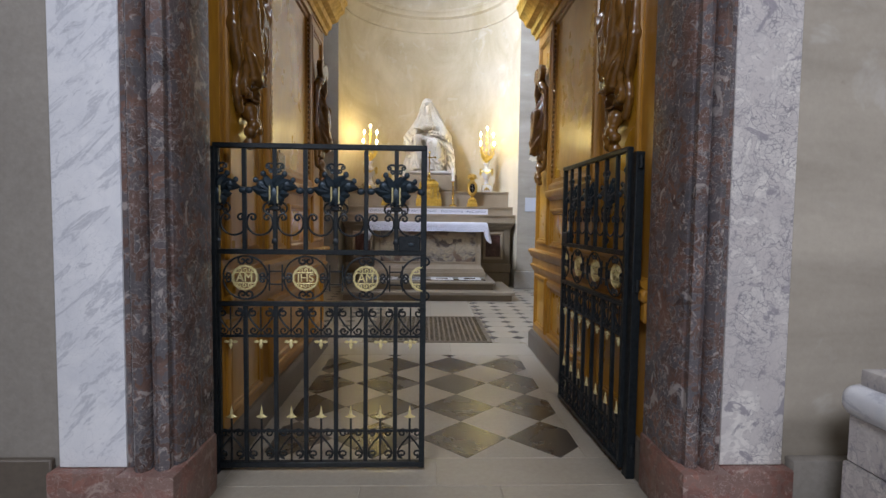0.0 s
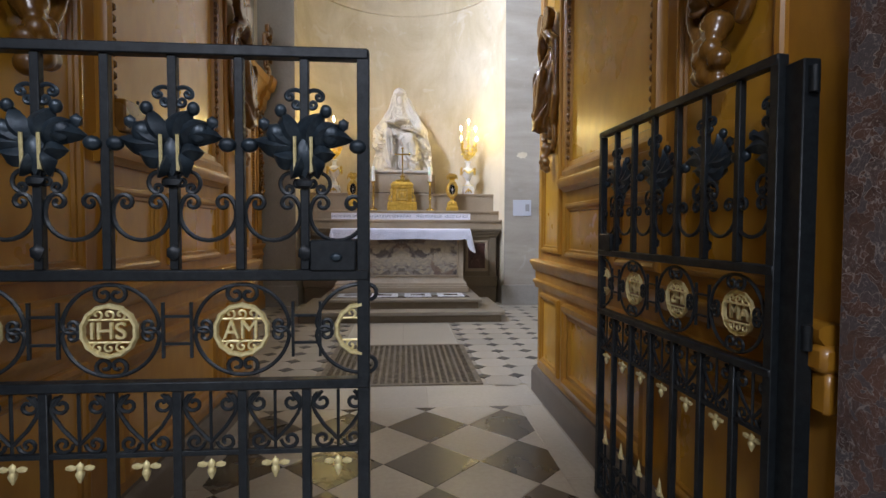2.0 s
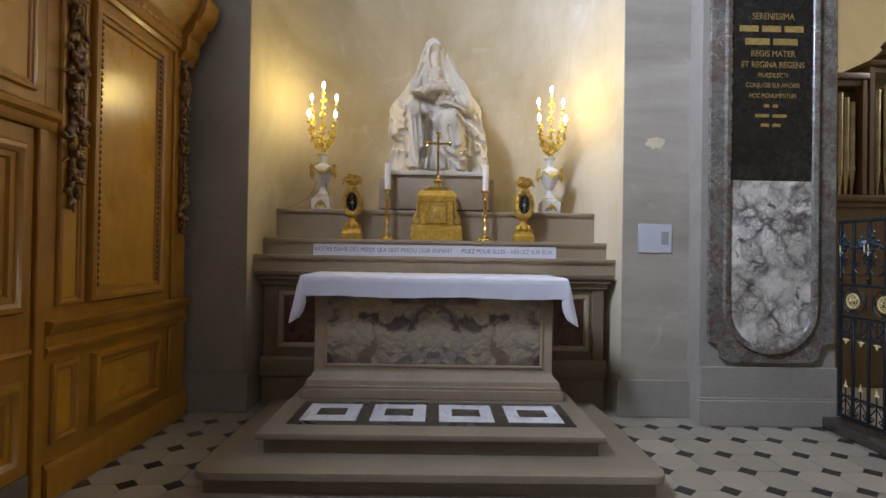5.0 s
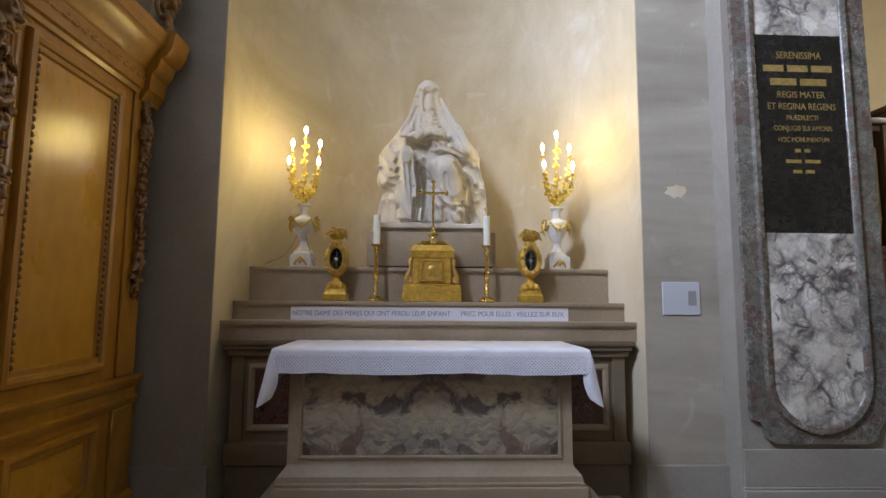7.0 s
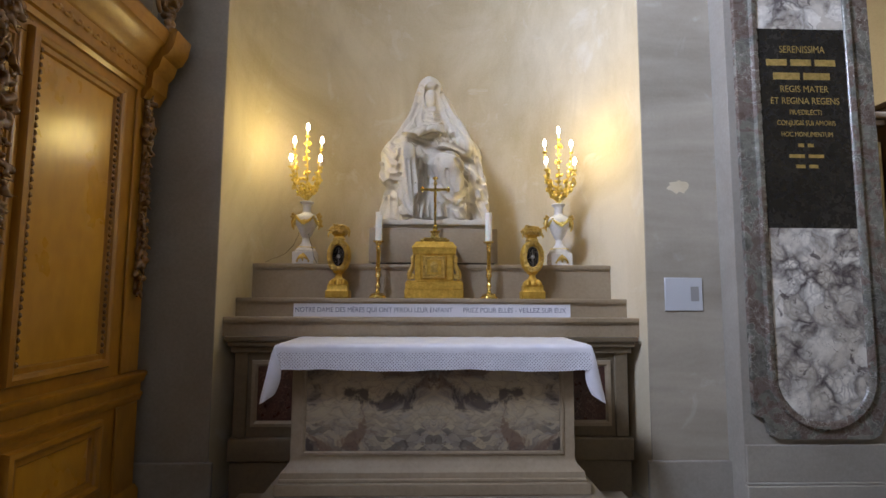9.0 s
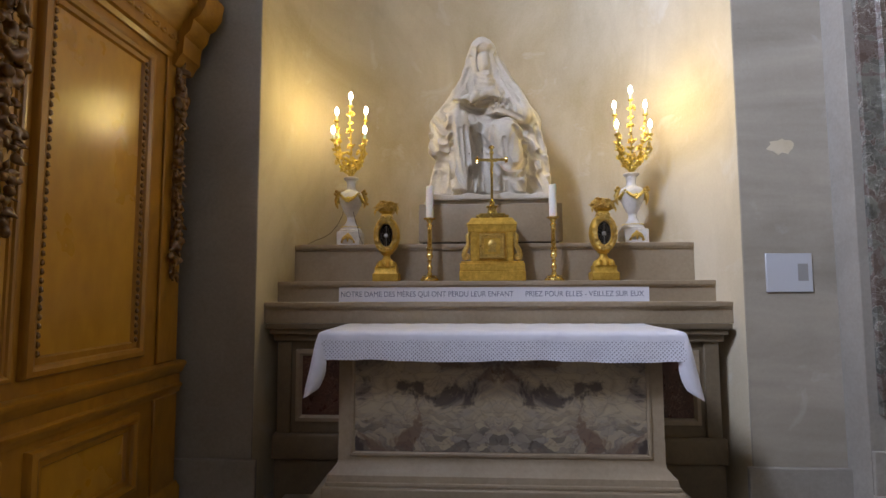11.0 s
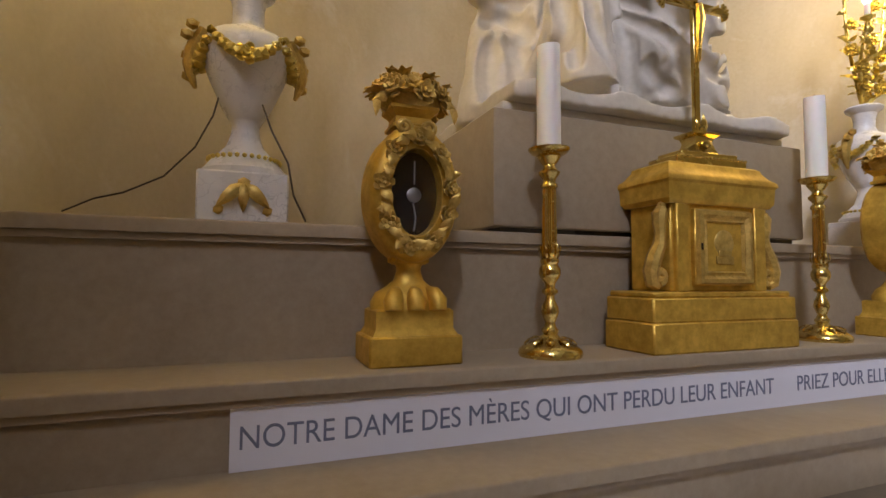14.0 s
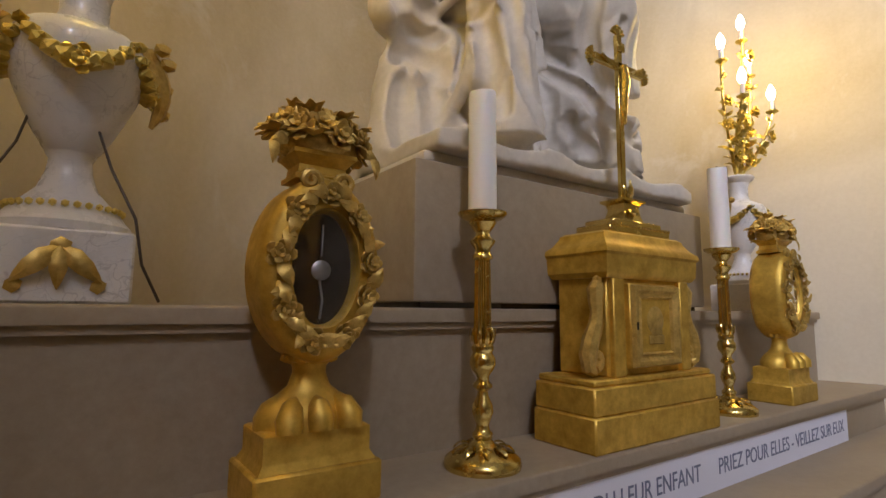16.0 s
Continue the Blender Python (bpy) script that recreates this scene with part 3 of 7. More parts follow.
structure("wall_nave_south", shape(box(-8.2, -3.9, -12.2, -12, -0.1, 9), box(-8.2, 8.2, -6.2, -6.0, -0.1, 3.9), box(-8.2, -3.9, -6.2, -6, 3.9, 9), box(-1.3, 2.1, -6.2, -6, 3.9, 9), box(4.7, 8.2, -6.2, -6, 3.9, 9), box(-3.9, 4.7, -6.2, -6, 8.5, 9)), M_WALL, "limestone nave wall with tall windows", "wall")
structure("wall_nave_far_west", shape(box(-8.2, -8, -6.2, 1.85, -0.1, 9.0)), M_WALL, "limestone nave wall", "wall")
# Block added out of view to keep daylight off the west nave wall.
structure("wall_nave_pier", shape(box(-3.6, -2.2, -1.5, 0.35, -0.1, 9.0, 0.01)), M_WALL, "unseen limestone block added to shade the nave wall", "wall")
structure("wall_nave_far_east", shape(box(8, 8.2, -6.2, 1.85, -0.1, 9.0)), M_WALL, "limestone nave wall", "wall")
# The gap in this wall is added for the choir fill lamp.
structure("wall_east", shape(box(8, 8.2, 4.0, 13.0, -0.1, 3.7), box(8, 8.2, 4.0, 8.4, 3.7, 8.2), box(8, 8.2, 10.4, 13.0, 3.7, 8.2), box(8, 8.2, 8.4, 10.4, 6.7, 8.2)), M_OCHREWALL, "ochre choir wall", "wall")
structure("wall_choir_south", shape(box(3.0, 8.2, 4.6, 4.8, -0.1, 8.2)), M_OCHREWALL, "ochre choir wall", "wall")
structure("wall_choir_north", shape(box(2.27, 8.2, 12.4, 12.6, -0.1, 8.2)), M_OCHREWALL, "ochre choir wall", "wall")
structure("wall_choir_pier", shape(box(2.28, 3.46, 9.32, 11.4, -0.1, 8.2)), M_OCHREWALL, "ochre pier beside the choir", "wall")

# gateway: marble jambs with red bases
for sx, xin in ((-1, XL), (1, XR)):
    side = "west" if sx < 0 else "east"
    K = 0.64 if sx < 0 else 0.56
    X = lambda d: xin + sx * d * K
    W = lambda d: X(0.325) + sx * d
    jamb = thing("marble_jamb", "red-brown veined marble door jamb with stepped mouldings", "jamb", (0, 0, 0), kind="structure")
    prof = [(0.0, 2.02), (0.0, 1.74), (0.03, 1.70), (0.05, 1.70), (0.05, 1.665), (0.10, 1.645), (0.145, 1.665), (0.145, 1.70), (0.165, 1.70), (0.165, 1.66), (0.20, 1.635), (0.24, 1.64), (0.27, 1.66), (0.27, 1.685), (0.325, 1.685), (0.325, 2.02)]
    pts = [(X(d), y) for d, y in prof]
    part("shaft", shape(rings([[(x, y, z) for x, y in pts] for z in (0.27, 4.2)])), M_MARBLE_RED, jamb, soft=50)
    part("base", shape(box(min(X(-0.02), X(0.34)), max(X(-0.02), X(0.34)), 1.60, 2.03, 0, 0.272, 0.012, 2)), M_MARBLE_REDBASE, jamb, "chipped red marble base block")
    strip = thing("marble_pilaster", "white marble strip with grey veins" if sx < 0 else "lilac-white marble strip with grey veins", "pilaster", (0, 0, 0), kind="structure")
    a, c = sorted((W(0.002), W(0.275)))
    part("shaft", shape(box(a, c, 1.685, 1.86, 0.27, 4.2, 0.004)), M_MARBLE_W if sx < 0 else M_MARBLE_LILAC, strip)
    a, c = sorted((X(0.342), W(0.30)))
    part("base", shape(box(a, c, 1.64, 1.86, 0, 0.268, 0.01, 2)), M_MARBLE_REDBASE, strip, "red marble base block")
structure("baseboard_nave_west", shape(box(-5, -1.56, 1.69, 1.722, 0, 0.30, 0.006)), M_PLINTH, "plain stone base course", "base course")
structure("baseboard_nave_east", shape(box(1.51, 5, 1.66, 1.722, 0, 0.30, 0.012, 2)), M_GREYSTONE, "moulded stone base course", "base course")
ped = thing("marble_pedestal", "pale marble pedestal with a moulded cap standing against the wall", "pedestal", (1.75, 1.29, 0))
part("body", shape(box(-0.20, 0.6, -0.75, 0.18, 0, 0.40, 0.01), box(-0.19, 0.6, -0.74, 0.17, 0.40, 0.585, 0.008)), M_MARBLE_LILAC, ped)
part("torus", shape(box(-0.225, 0.6, -0.77, 0.20, 0.575, 0.70, 0.058, 5)), M_MARBLE_W, ped, "rounded white marble moulding")
part("cap", shape(box(-0.17, 0.6, -0.72, 0.15, 0.69, 0.76, 0.01, 2)), M_MARBLE_LILAC, ped)

# ---------------- altar ----------------
low = thing("altar_step", "worn limestone lower altar step with rounded corners", "altar step", (0, 7.68, 0))
ol = [(1.40, 1.5)] + arc(1.30, 0.10, 0.10, 0, -90, 6) + arc(-1.30, 0.10, 0.10, -90, -180, 6) + [(-1.40, 1.5)]
inn = [(x * 0.965, max(y, 0.06) if y < 1 else y) for x, y in ol]
# Both risers take a darker brown than the treads.
part("riser", shape(slab(inn, 0, 0.10)), M_ALTAR_DARK, low, "stone riser, darker brown than the tread")
part("tread", shape(slab(ol, 0.10, 0.145, 0.012)), M_STEP, low)
plat = thing("altar_platform", "limestone altar platform inlaid with four black and white rectangles", "altar platform", (0, 7.94, 0.145))
part("riser", shape(box(-1.07, 1.07, 0.04, 1.3, 0, 0.095, 0.003)), M_ALTAR_DARK, plat, "stone riser, darker brown than the tread")
part("tread", shape(box(-1.115, 1.115, 0, 1.3, 0.095, 0.137, 0.01, 2)), M_STEP, plat)
part("inlay_band", shape(box(-0.97, 0.97, 0.18, 0.70, 0.13, 0.141)), M_SLATE, plat, "black stone inlay band")
for k in range(4):
    cx = -0.7125 + 0.475 * k
    part("inlay_rectangle", shape(box(cx - 0.19, cx + 0.19, 0.25, 0.63, 0.13, 0.1445)), M_MARBLE_W, plat, "white stone inlay")
    part("inlay_core", shape(box(cx - 0.10, cx + 0.10, 0.365, 0.515, 0.13, 0.148)), M_SLATE, plat, "black stone inlay")

altar = thing("altar", "limestone altar with a violet breccia front panel", "altar", (0, 8.72, 0.282))
# altar stands on the platform: local z 0 is the platform's top
part("plinth", shape(box(-1.03, 1.03, -0.0, 0.70, 0, 0.075, 0.006), box(-1.01, 1.01, 0.02, 0.70, 0.075, 0.10, 0.008, 2)), M_ALTAR, altar)
cx_prof = [(0.96 + 0.045, 0.10), (0.96 + 0.04, 0.135), (0.96 + 0.02, 0.15), (0.96 + 0.012, 0.165), (0.955, 0.185), (0.95, 0.21)]
part("body", shape(rings([[(-h, 0.09 - (h - 0.95), z), (h, 0.09 - (h - 0.95), z), (h, 0.70, z), (-h, 0.70, z)] for h, z in cx_prof + [(0.95, 0.965)]])), M_ALTAR, altar)
part("front_panel", shape(box(-0.85, 0.85, 0.082, 0.12, 0.262, 0.80, 0.003)), M_ANTEP, altar, "violet and brown breccia marble slab")
part("panel_moulding", shape(moulded_frame(lambda u, v, w: (u, 0.09 - w, v), -0.88, 0.88, 0.232, 0.83, [(0, 0), (0.006, 0.010), (0.02, 0.012), (0.028, 0.004), (0.034, -0.002)])), M_ALTAR, altar)
part("tabletop", shape(box(-1.02, 1.02, -0.03, 0.68, 0.89, 0.962, 0.008, 2)), M_ALTAR, altar)


def altar_cloth():
    """One sheet: flat on the table, hanging in front, with longer folded corners at both ends."""
    root = thing("altar_cloth", "white linen altar cloth with a wide lace border", "altar cloth", (0, 8.72, 1.247))
    top = []
    rng = random.Random(4)
    nx = 60
    yb, yf = 0.66, -0.045

    def zf(u):
        return -0.003 * math.sin(u * 9)
    rows = []
    for v in range(7):
        y = yb + (yf - yb) * v / 6
        rows.append([(-1.035 + 2.07 * i / nx, y, 0.004 + 0.0015 * math.sin(i * 1.3 + v) - (0.004 if v == 6 else 0)) for i in range(nx + 1)])
    for z in (-0.02, -0.045):
        rows.append([(-1.035 + 2.07 * i / nx, yf - 0.006 + 0.004 * math.sin(i * 0.7) * (-z * 10), z + 0.002 * math.sin(i * 0.9)) for i in range(nx + 1)])
    part("sheet", shape(rings(rows, closed=False, cap=False)), M_LINEN, root, soft=80)
    rows = []
    for k in range(6):
        z = -0.045 - 0.115 * k / 5
        rows.append([(-1.035 + 2.07 * i / nx, yf - 0.006 + 0.008 * math.sin(i * 0.7 + k * 0.2) * (-z * 6) - 0.004 * k / 5, z + 0.002 * math.sin(i * 0.9) + (0.006 * math.sin(i * 0.22) if k == 5 else 0)) for i in range(nx + 1)])
    part("lace_border", shape(rings(rows, closed=False, cap=False)), M_LACE, root, "white lace band", soft=80)
    for s in (-1, 1):
        rows = []
        for k in range(13):
            f = k / 12
            row = []
            for i in range(37):
                g = i / 36
                front = math.exp(-g * 7)
                drop = 0.17 + 0.20 * front
                fold = (0.030 * math.sin(g * 20 + 1.2) + 0.035 * front * math.sin(g * 30)) * f
                x = s * (1.036 + 0.010 * math.sin(min(1, f * 4) * 1.57) + 0.055 * f * front + fold * 0.6)
                y = yf - 0.006 + 0.71 * g - 0.012 * f * front + 0.02 * math.sin(g * 22) * f
                row.append((x, y, -0.001 - drop * f + 0.008 * math.sin(g * 24) * f))
            rows.append(row)
        # the front corner folds back round the table's edge
        for k, row in enumerate(rows):
            f = k / 12
            x0, y0, z0 = row[0]
            row.insert(0, (x0 - s * 0.07 * math.sin(f * 2.6), y0 - 0.012 * f, z0 + 0.02 * f))
            row.insert(0, (x0 - s * 0.10 * math.sin(f * 2.2), y0 + 0.03 * f, z0 + 0.05 * f))
        part("hanging_corner", shape(rings(rows, closed=False, cap=False)), M_LINEN, root, "folded hanging corner of the cloth", soft=80)
    return root


altar_cloth()

retable = thing("altar_retable", "stepped limestone retable standing in the niche", "retable", (0, 9.38, 0))


def stepped(x, y0, z0, z1, nose=0.025, depth=None):
    """A shelf whose back follows the niche; its front edge is moulded."""
    def half(yy):
        return math.sqrt(max(0.01, (RN + 0.01) ** 2 - (yy - YB) ** 2))
    h = min(x, half(y0))
    a = math.degrees(math.atan2(y0 + 0.02 - YB, h))
    back = arc(0, YB - 9.38, RN + 0.01, a, 180 - a, 30)
    body = [(h, y0 + nose - 9.38)] + back + [(-h, y0 + nose - 9.38)]
    lip = [(h + 0.012, y0 - 9.38)] + back + [(-h - 0.012, y0 - 9.38)]
    mid = [(h + 0.006, y0 + nose * 0.4 - 9.38)] + back + [(-h - 0.006, y0 + nose * 0.4 - 9.38)]
    return shape(slab(body, z0, z1 - 0.045), slab(mid, z1 - 0.045, z1 - 0.03), slab(lip, z1 - 0.03, z1, 0.006))


part("lower_shelf", stepped(1.612, 9.412, 1.25, 1.40), M_ALTAR, retable)
part("middle_shelf", stepped(1.585, 9.592, 1.40, 1.555), M_ALTAR, retable)
part("upper_shelf", stepped(1.54, 9.80, 1.555, 1.855), M_ALTAR, retable)
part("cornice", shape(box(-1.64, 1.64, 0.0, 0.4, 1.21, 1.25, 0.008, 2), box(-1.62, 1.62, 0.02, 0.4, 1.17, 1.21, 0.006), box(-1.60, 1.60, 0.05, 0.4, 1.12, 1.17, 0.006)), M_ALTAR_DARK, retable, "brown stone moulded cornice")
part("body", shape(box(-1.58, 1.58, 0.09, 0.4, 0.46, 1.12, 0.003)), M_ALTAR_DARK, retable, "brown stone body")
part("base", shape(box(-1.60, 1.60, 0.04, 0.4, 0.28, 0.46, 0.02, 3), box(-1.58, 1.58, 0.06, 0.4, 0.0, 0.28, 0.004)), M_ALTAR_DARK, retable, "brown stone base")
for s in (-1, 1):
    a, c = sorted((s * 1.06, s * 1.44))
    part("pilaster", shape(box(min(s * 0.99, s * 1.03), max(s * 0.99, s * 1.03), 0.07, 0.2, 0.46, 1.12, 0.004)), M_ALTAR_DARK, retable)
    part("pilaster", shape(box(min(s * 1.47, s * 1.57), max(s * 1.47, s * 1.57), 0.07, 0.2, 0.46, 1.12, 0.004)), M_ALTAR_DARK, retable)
    part("panel_moulding", shape(moulded_frame(lambda u, v, w: (u, 0.09 - w, v), a, c, 0.54, 1.06, [(0, 0), (0.005, 0.018), (0.03, 0.02), (0.045, 0.006), (0.05, 0.0)])), M_ALTAR, retable)
    part("side_panel", shape(box(a + 0.05, c - 0.05, 0.086, 0.12, 0.59, 1.01)), M_DARKRED, retable, "dark red marble panel")

strip = thing("prayer_banner", "white paper strip lettered in blue-grey capitals, fixed along the retable", "banner", (0, 9.612, 1.455))
part("paper", shape(box(-1.165, 1.16, -0.0035, 0.0, -0.057, 0.057)), M_PAPER, strip)
letters("lettering", "NOTRE DAME DES MÈRES QUI ONT PERDU LEUR ENFANT", pose(-0.495, -0.004, 0.0, 90), 0.058, 0.0006, M_INK, strip, "blue-grey capital lettering", 1.31)
letters("lettering", "PRIEZ POUR ELLES - VEILLEZ SUR EUX", pose(0.685, -0.004, 0.0, 90), 0.058, 0.0006, M_INK, strip, "blue-grey capital lettering", 0.87)

def patch_outline(n, r, seed):
    rng = random.Random(seed)
    return [((r * (0.7 + 0.5 * rng.random())) * math.cos(k * math.tau / n) * 1.5, (r * (0.6 + 0.5 * rng.random())) * math.sin(k * math.tau / n)) for k in range(n)]


patch = part("plaster_patch", shape(rings([[(1.96 + x, y, 2.46 + z) for x, z in patch_outline(18, 0.06, 5)] for y in (YB - 0.010, YB - 0.0145)])), M_NICHE)
tagged(patch, "pale plaster repair on the limestone wall", "plaster patch", "", "structure")
notice = thing("notice_card", "white framed notice with a small grey picture, fixed to the wall", "notice", (1.972, YB - 0.012, 1.596))
part("card", shape(box(-0.15, 0.15, -0.012, -0.0, -0.13, 0.13, 0.003)), M_CARD, notice)
part("picture", shape(box(0.055, 0.12, -0.0145, -0.012, -0.055, 0.06)), M_GREYBAR, notice, "small grey printed picture")
part("print_bar", shape(box(-0.12, 0.03, -0.0135, -0.012, 0.03, 0.036), box(-0.12, 0.03, -0.0135, -0.012, 0.01, 0.015), box(-0.12, 0.02, -0.0135, -0.012, -0.01, -0.005)), M_CARD, notice)

# ---------------- lamps of the two candelabra ----------------
for sx in (-1, 1):
    point_lamp("candelabrum_light", (sx * 1.15, 9.76, 2.98), 0.15, BULB_W, (1.0, 0.80, 0.21))

# ---------------- wrought-iron gates ----------------


def spiral(cx, cz, r, a0, turns, sense, n=14):
    """Points that curl in from radius r round (cx, cz)."""
    out = []
    for k in range(n + 1):
        f = k / n
        a = a0 + sense * turns * math.tau * f
        q = r * (1 - 0.8 * f)
        out.append((cx + q * math.cos(a), cz + q * math.sin(a)))
    return out


def scroll(points, r=0.006, y=0.0, seg=6):
    return tube([(x, y, z) for x, z in points], r, seg)


def c_scroll(cx, cz, R, a0, a1, r, n=16):
    """A round arc whose two ends curl inwards."""
    a0, a1 = radians(a0), radians(a1)
    s = 1 if a1 > a0 else -1
    arc_pts = [(cx + R * math.cos(a0 + (a1 - a0) * k / n), cz + R * math.sin(a0 + (a1 - a0) * k / n)) for k in range(n + 1)]

    def end(a, sense):
        q = R - r
        return spiral(cx + q * math.cos(a), cz + q * math.sin(a), r, a, 1.1, sense)
    return end(a0, -s)[::-1] + arc_pts + end(a1, s)


def blob(c, r, sub=1):
    def build(bm):
        t = bmesh.new()
        bmesh.ops.create_icosphere(t, subdivisions=sub, radius=1.0)
        merge(bm, t, Matrix.Translation(c) @ Matrix.Diagonal((*r, 1)))
    return build


def leaf_blade(base, tip, width, lift, n=6):
    """A curved pointed leaf with a raised midrib, lying in the gate's plane."""
    def build(bm):
        a, b = Vector(base), Vector(tip)
        d = b - a
        side = Vector((-d.z, 0, d.x)).normalized()
        rows = []
        for k in range(n + 1):
            f = k / n
            p = a + d * f + side * 0.25 * d.length * math.sin(f * math.pi) * 0.5
            w = width * math.sin(math.pi * min(1, 0.12 + f * 0.88)) ** 0.8
            up = Vector((0, -lift * math.sin(f * math.pi * 0.9), 0))
            rows.append([p - side * w + up * 0.3, p - side * w * 0.5 + up, p + up * 1.5, p + side * w * 0.5 + up, p + side * w + up * 0.3, p + Vector((0, 0.006, 0))])
        rings(rows)(bm)
    return build


def acanthus(c, z, mirror=(-1, 1)):
    pieces = [blob((c, -0.012, z - 0.03), (0.022, 0.016, 0.05))]
    for s in mirror:
        for dx, dz, bx, bz, w in ((0.112, 0.010, 0.012, 0.0, 0.026), (0.080, 0.046, 0.012, -0.01, 0.030), (0.045, 0.075, 0.004, -0.01, 0.030), (0.070, -0.022, 0.012, -0.035, 0.024), (0.030, -0.080, 0.006, -0.01, 0.022)):
            pieces.append(leaf_blade((c + s * bx, -0.004, z + bz), (c + s * dx, -0.008, z + dz), w, 0.02))
        pieces.append(blob((c + s * 0.120, -0.012, z - 0.004), (0.020, 0.014, 0.017), 2))
        pieces.append(blob((c + s * 0.060, -0.020, z + 0.020), (0.022, 0.014, 0.026), 2))
        pieces.append(blob((c + s * 0.050, -0.018, z + 0.075), (0.014, 0.012, 0.016), 2))
        pieces.append(blob((c + s * 0.088, -0.012, z + 0.045), (0.014, 0.012, 0.016)))
        pieces.append(scroll(c_scroll(c + s * 0.022, z + 0.105, 0.022, 250 if s > 0 else -70, 30 if s > 0 else 150, 0.010), 0.005))
    return shape(*pieces)


GW, GB = 1.01, 0.1443


def gate_leaf(at, turn, label, group):
    g = thing("iron_gate", label, "gate", at, group)
    g.rotation_euler = (0, 0, radians(turn))
    g.scale = (1.04, 1.0, 1.02)
    for n, x in (("hinge_stile", 0.012), ("lock_stile", GW - 0.012)):
        part(n, shape(box(x - 0.014, x + 0.014, -0.014, 0.014, 0.03, 1.635, 0.002)), M_IRON, g)
    for n, z0, z1 in (("top_rail", 1.612, 1.637), ("middle_rail", 1.10, 1.125), ("lower_rail", 0.845, 0.868), ("bottom_rail", 0.035, 0.062)):
        part(n, shape(box(0.0, GW, -0.017, 0.017, z0, z1, 0.003)), M_IRON, g)
    part("scroll_rail", shape(box(0.02, GW - 0.02, -0.007, 0.007, 0.690, 0.702, 0.001)), M_IRON, g)
    part("scroll_rail", shape(box(0.02, GW - 0.02, -0.007, 0.007, 0.212, 0.224, 0.001)), M_IRON, g)
    for k in range(1, 7):
        x = k * GB
        part("bar", shape(box(x - 0.010, x + 0.010, -0.010, 0.010, 1.125, 1.612, 0.002)), M_IRON, g)
        part("bar", shape(box(x - 0.010, x + 0.010, -0.010, 0.010, 0.062, 0.845, 0.002)), M_IRON, g)
    # leaves on every second bar, with a lyre of scrolls under each
    for k in (0, 2, 4, 6):
        c = k * GB if k else 0.02
        sides = (1,) if k == 0 else (-1, 1)
        leaf = part("acanthus_leaf", acanthus(c, 1.415, sides), M_IRON_LEAF, g, "blued iron acanthus leaf")
        for s in sides:
            part("vein", shape(tube([(c + s * 0.018, -0.026, 1.35), (c + s * 0.018, -0.028, 1.43)], 0.004, 6)), M_PALEGILT, leaf, "gilt beaded vein")
            a = (35, -215) if s > 0 else (145, 395)
            part("scroll", shape(scroll(c_scroll(c + s * 0.0725, 1.255, 0.062, a[0], a[1], 0.020), 0.0055)), M_IRON, g)
            part("scroll", shape(scroll(c_scroll(c + s * 0.03, 1.325, 0.026, -60 if s > 0 else 240, 170 if s > 0 else 10, 0.012), 0.005)), M_IRON, g)
        part("collar", shape(blob((c, -0.012, 1.325), (0.022, 0.014, 0.014))), M_IRON, g)
        part("collar", shape(blob((c, -0.012, 1.165), (0.017, 0.012, 0.02))), M_IRON, g)
    # medallions in rings of scrolls
    zc = 0.985
    for k in range(4):
        c = 0.145 + 0.2887 * k
        if k == 3:
            c = GW - 0.016
        med = part("medallion", shape(lambda bm, c=c: disc(bm, c, zc, 0.062, c > 0.9)), M_PALEGILT, g, "pale gilt openwork medallion")
        if k < 3:
            letters("monogram", "AM" if k % 2 == 0 else "IHS", pose(c, -0.012, zc, 90), 0.062 if k % 2 == 0 else 0.055, 0.004, M_PALEGILT, med, width=0.075)
        for s in ((-1,) if k == 3 else (-1, 1)):
            for a, b2 in ((100, 8), (-100, -8)):
                if s < 0:
                    a, b2 = 180 - a, 180 - b2
                part("scroll", shape(scroll(c_scroll(c, zc, 0.106, a, b2, 0.022), 0.005)), M_IRON, g)
    for k in range(3):
        c = 0.145 + 0.2887 * (k + 0.5)
        part("link", shape(box(c - 0.034, c - 0.028, -0.004, 0.004, 0.92, 1.05), box(c + 0.028, c + 0.034, -0.004, 0.004, 0.92, 1.05), box(c - 0.028, c + 0.028, -0.004, 0.004, 0.95, 0.956), box(c - 0.028, c + 0.028, -0.004, 0.004, 1.014, 1.02)), M_IRON, g)
    # hearts with gilt drops, arrows over reversed hearts
    for k in range(7):
        c = (k + 0.5) * GB
        for s in (-1, 1):
            up = spiral(c + s * 0.037, 0.812, 0.024, radians(90), 1.2, -s)[::-1]
            mid = [(c + s * (0.037 + 0.024 * math.sin(f * math.pi) - 0.024 * f * 1.6), 0.836 - 0.105 * f) for f in (0.15, 0.35, 0.55, 0.75, 0.9)]
            mid = [(c + s * 0.060, 0.805), (c + s * 0.052, 0.785), (c + s * 0.034, 0.757), (c + s * 0.012, 0.733), (c + s * 0.002, 0.722)]
            part("scroll", shape(scroll(up + mid, 0.0048)), M_IRON, g)
            part("scroll", shape(scroll(spiral(c + s * 0.035, 0.722, 0.022, radians(180 if s > 0 else 0), 1.2, s), 0.0048)), M_IRON, g)
            lo = spiral(c + s * 0.036, 0.098, 0.024, radians(-90), 1.2, s)[::-1]
            mid = [(c + s * 0.060, 0.104), (c + s * 0.052, 0.124), (c + s * 0.034, 0.152), (c + s * 0.012, 0.178), (c + s * 0.002, 0.19)]
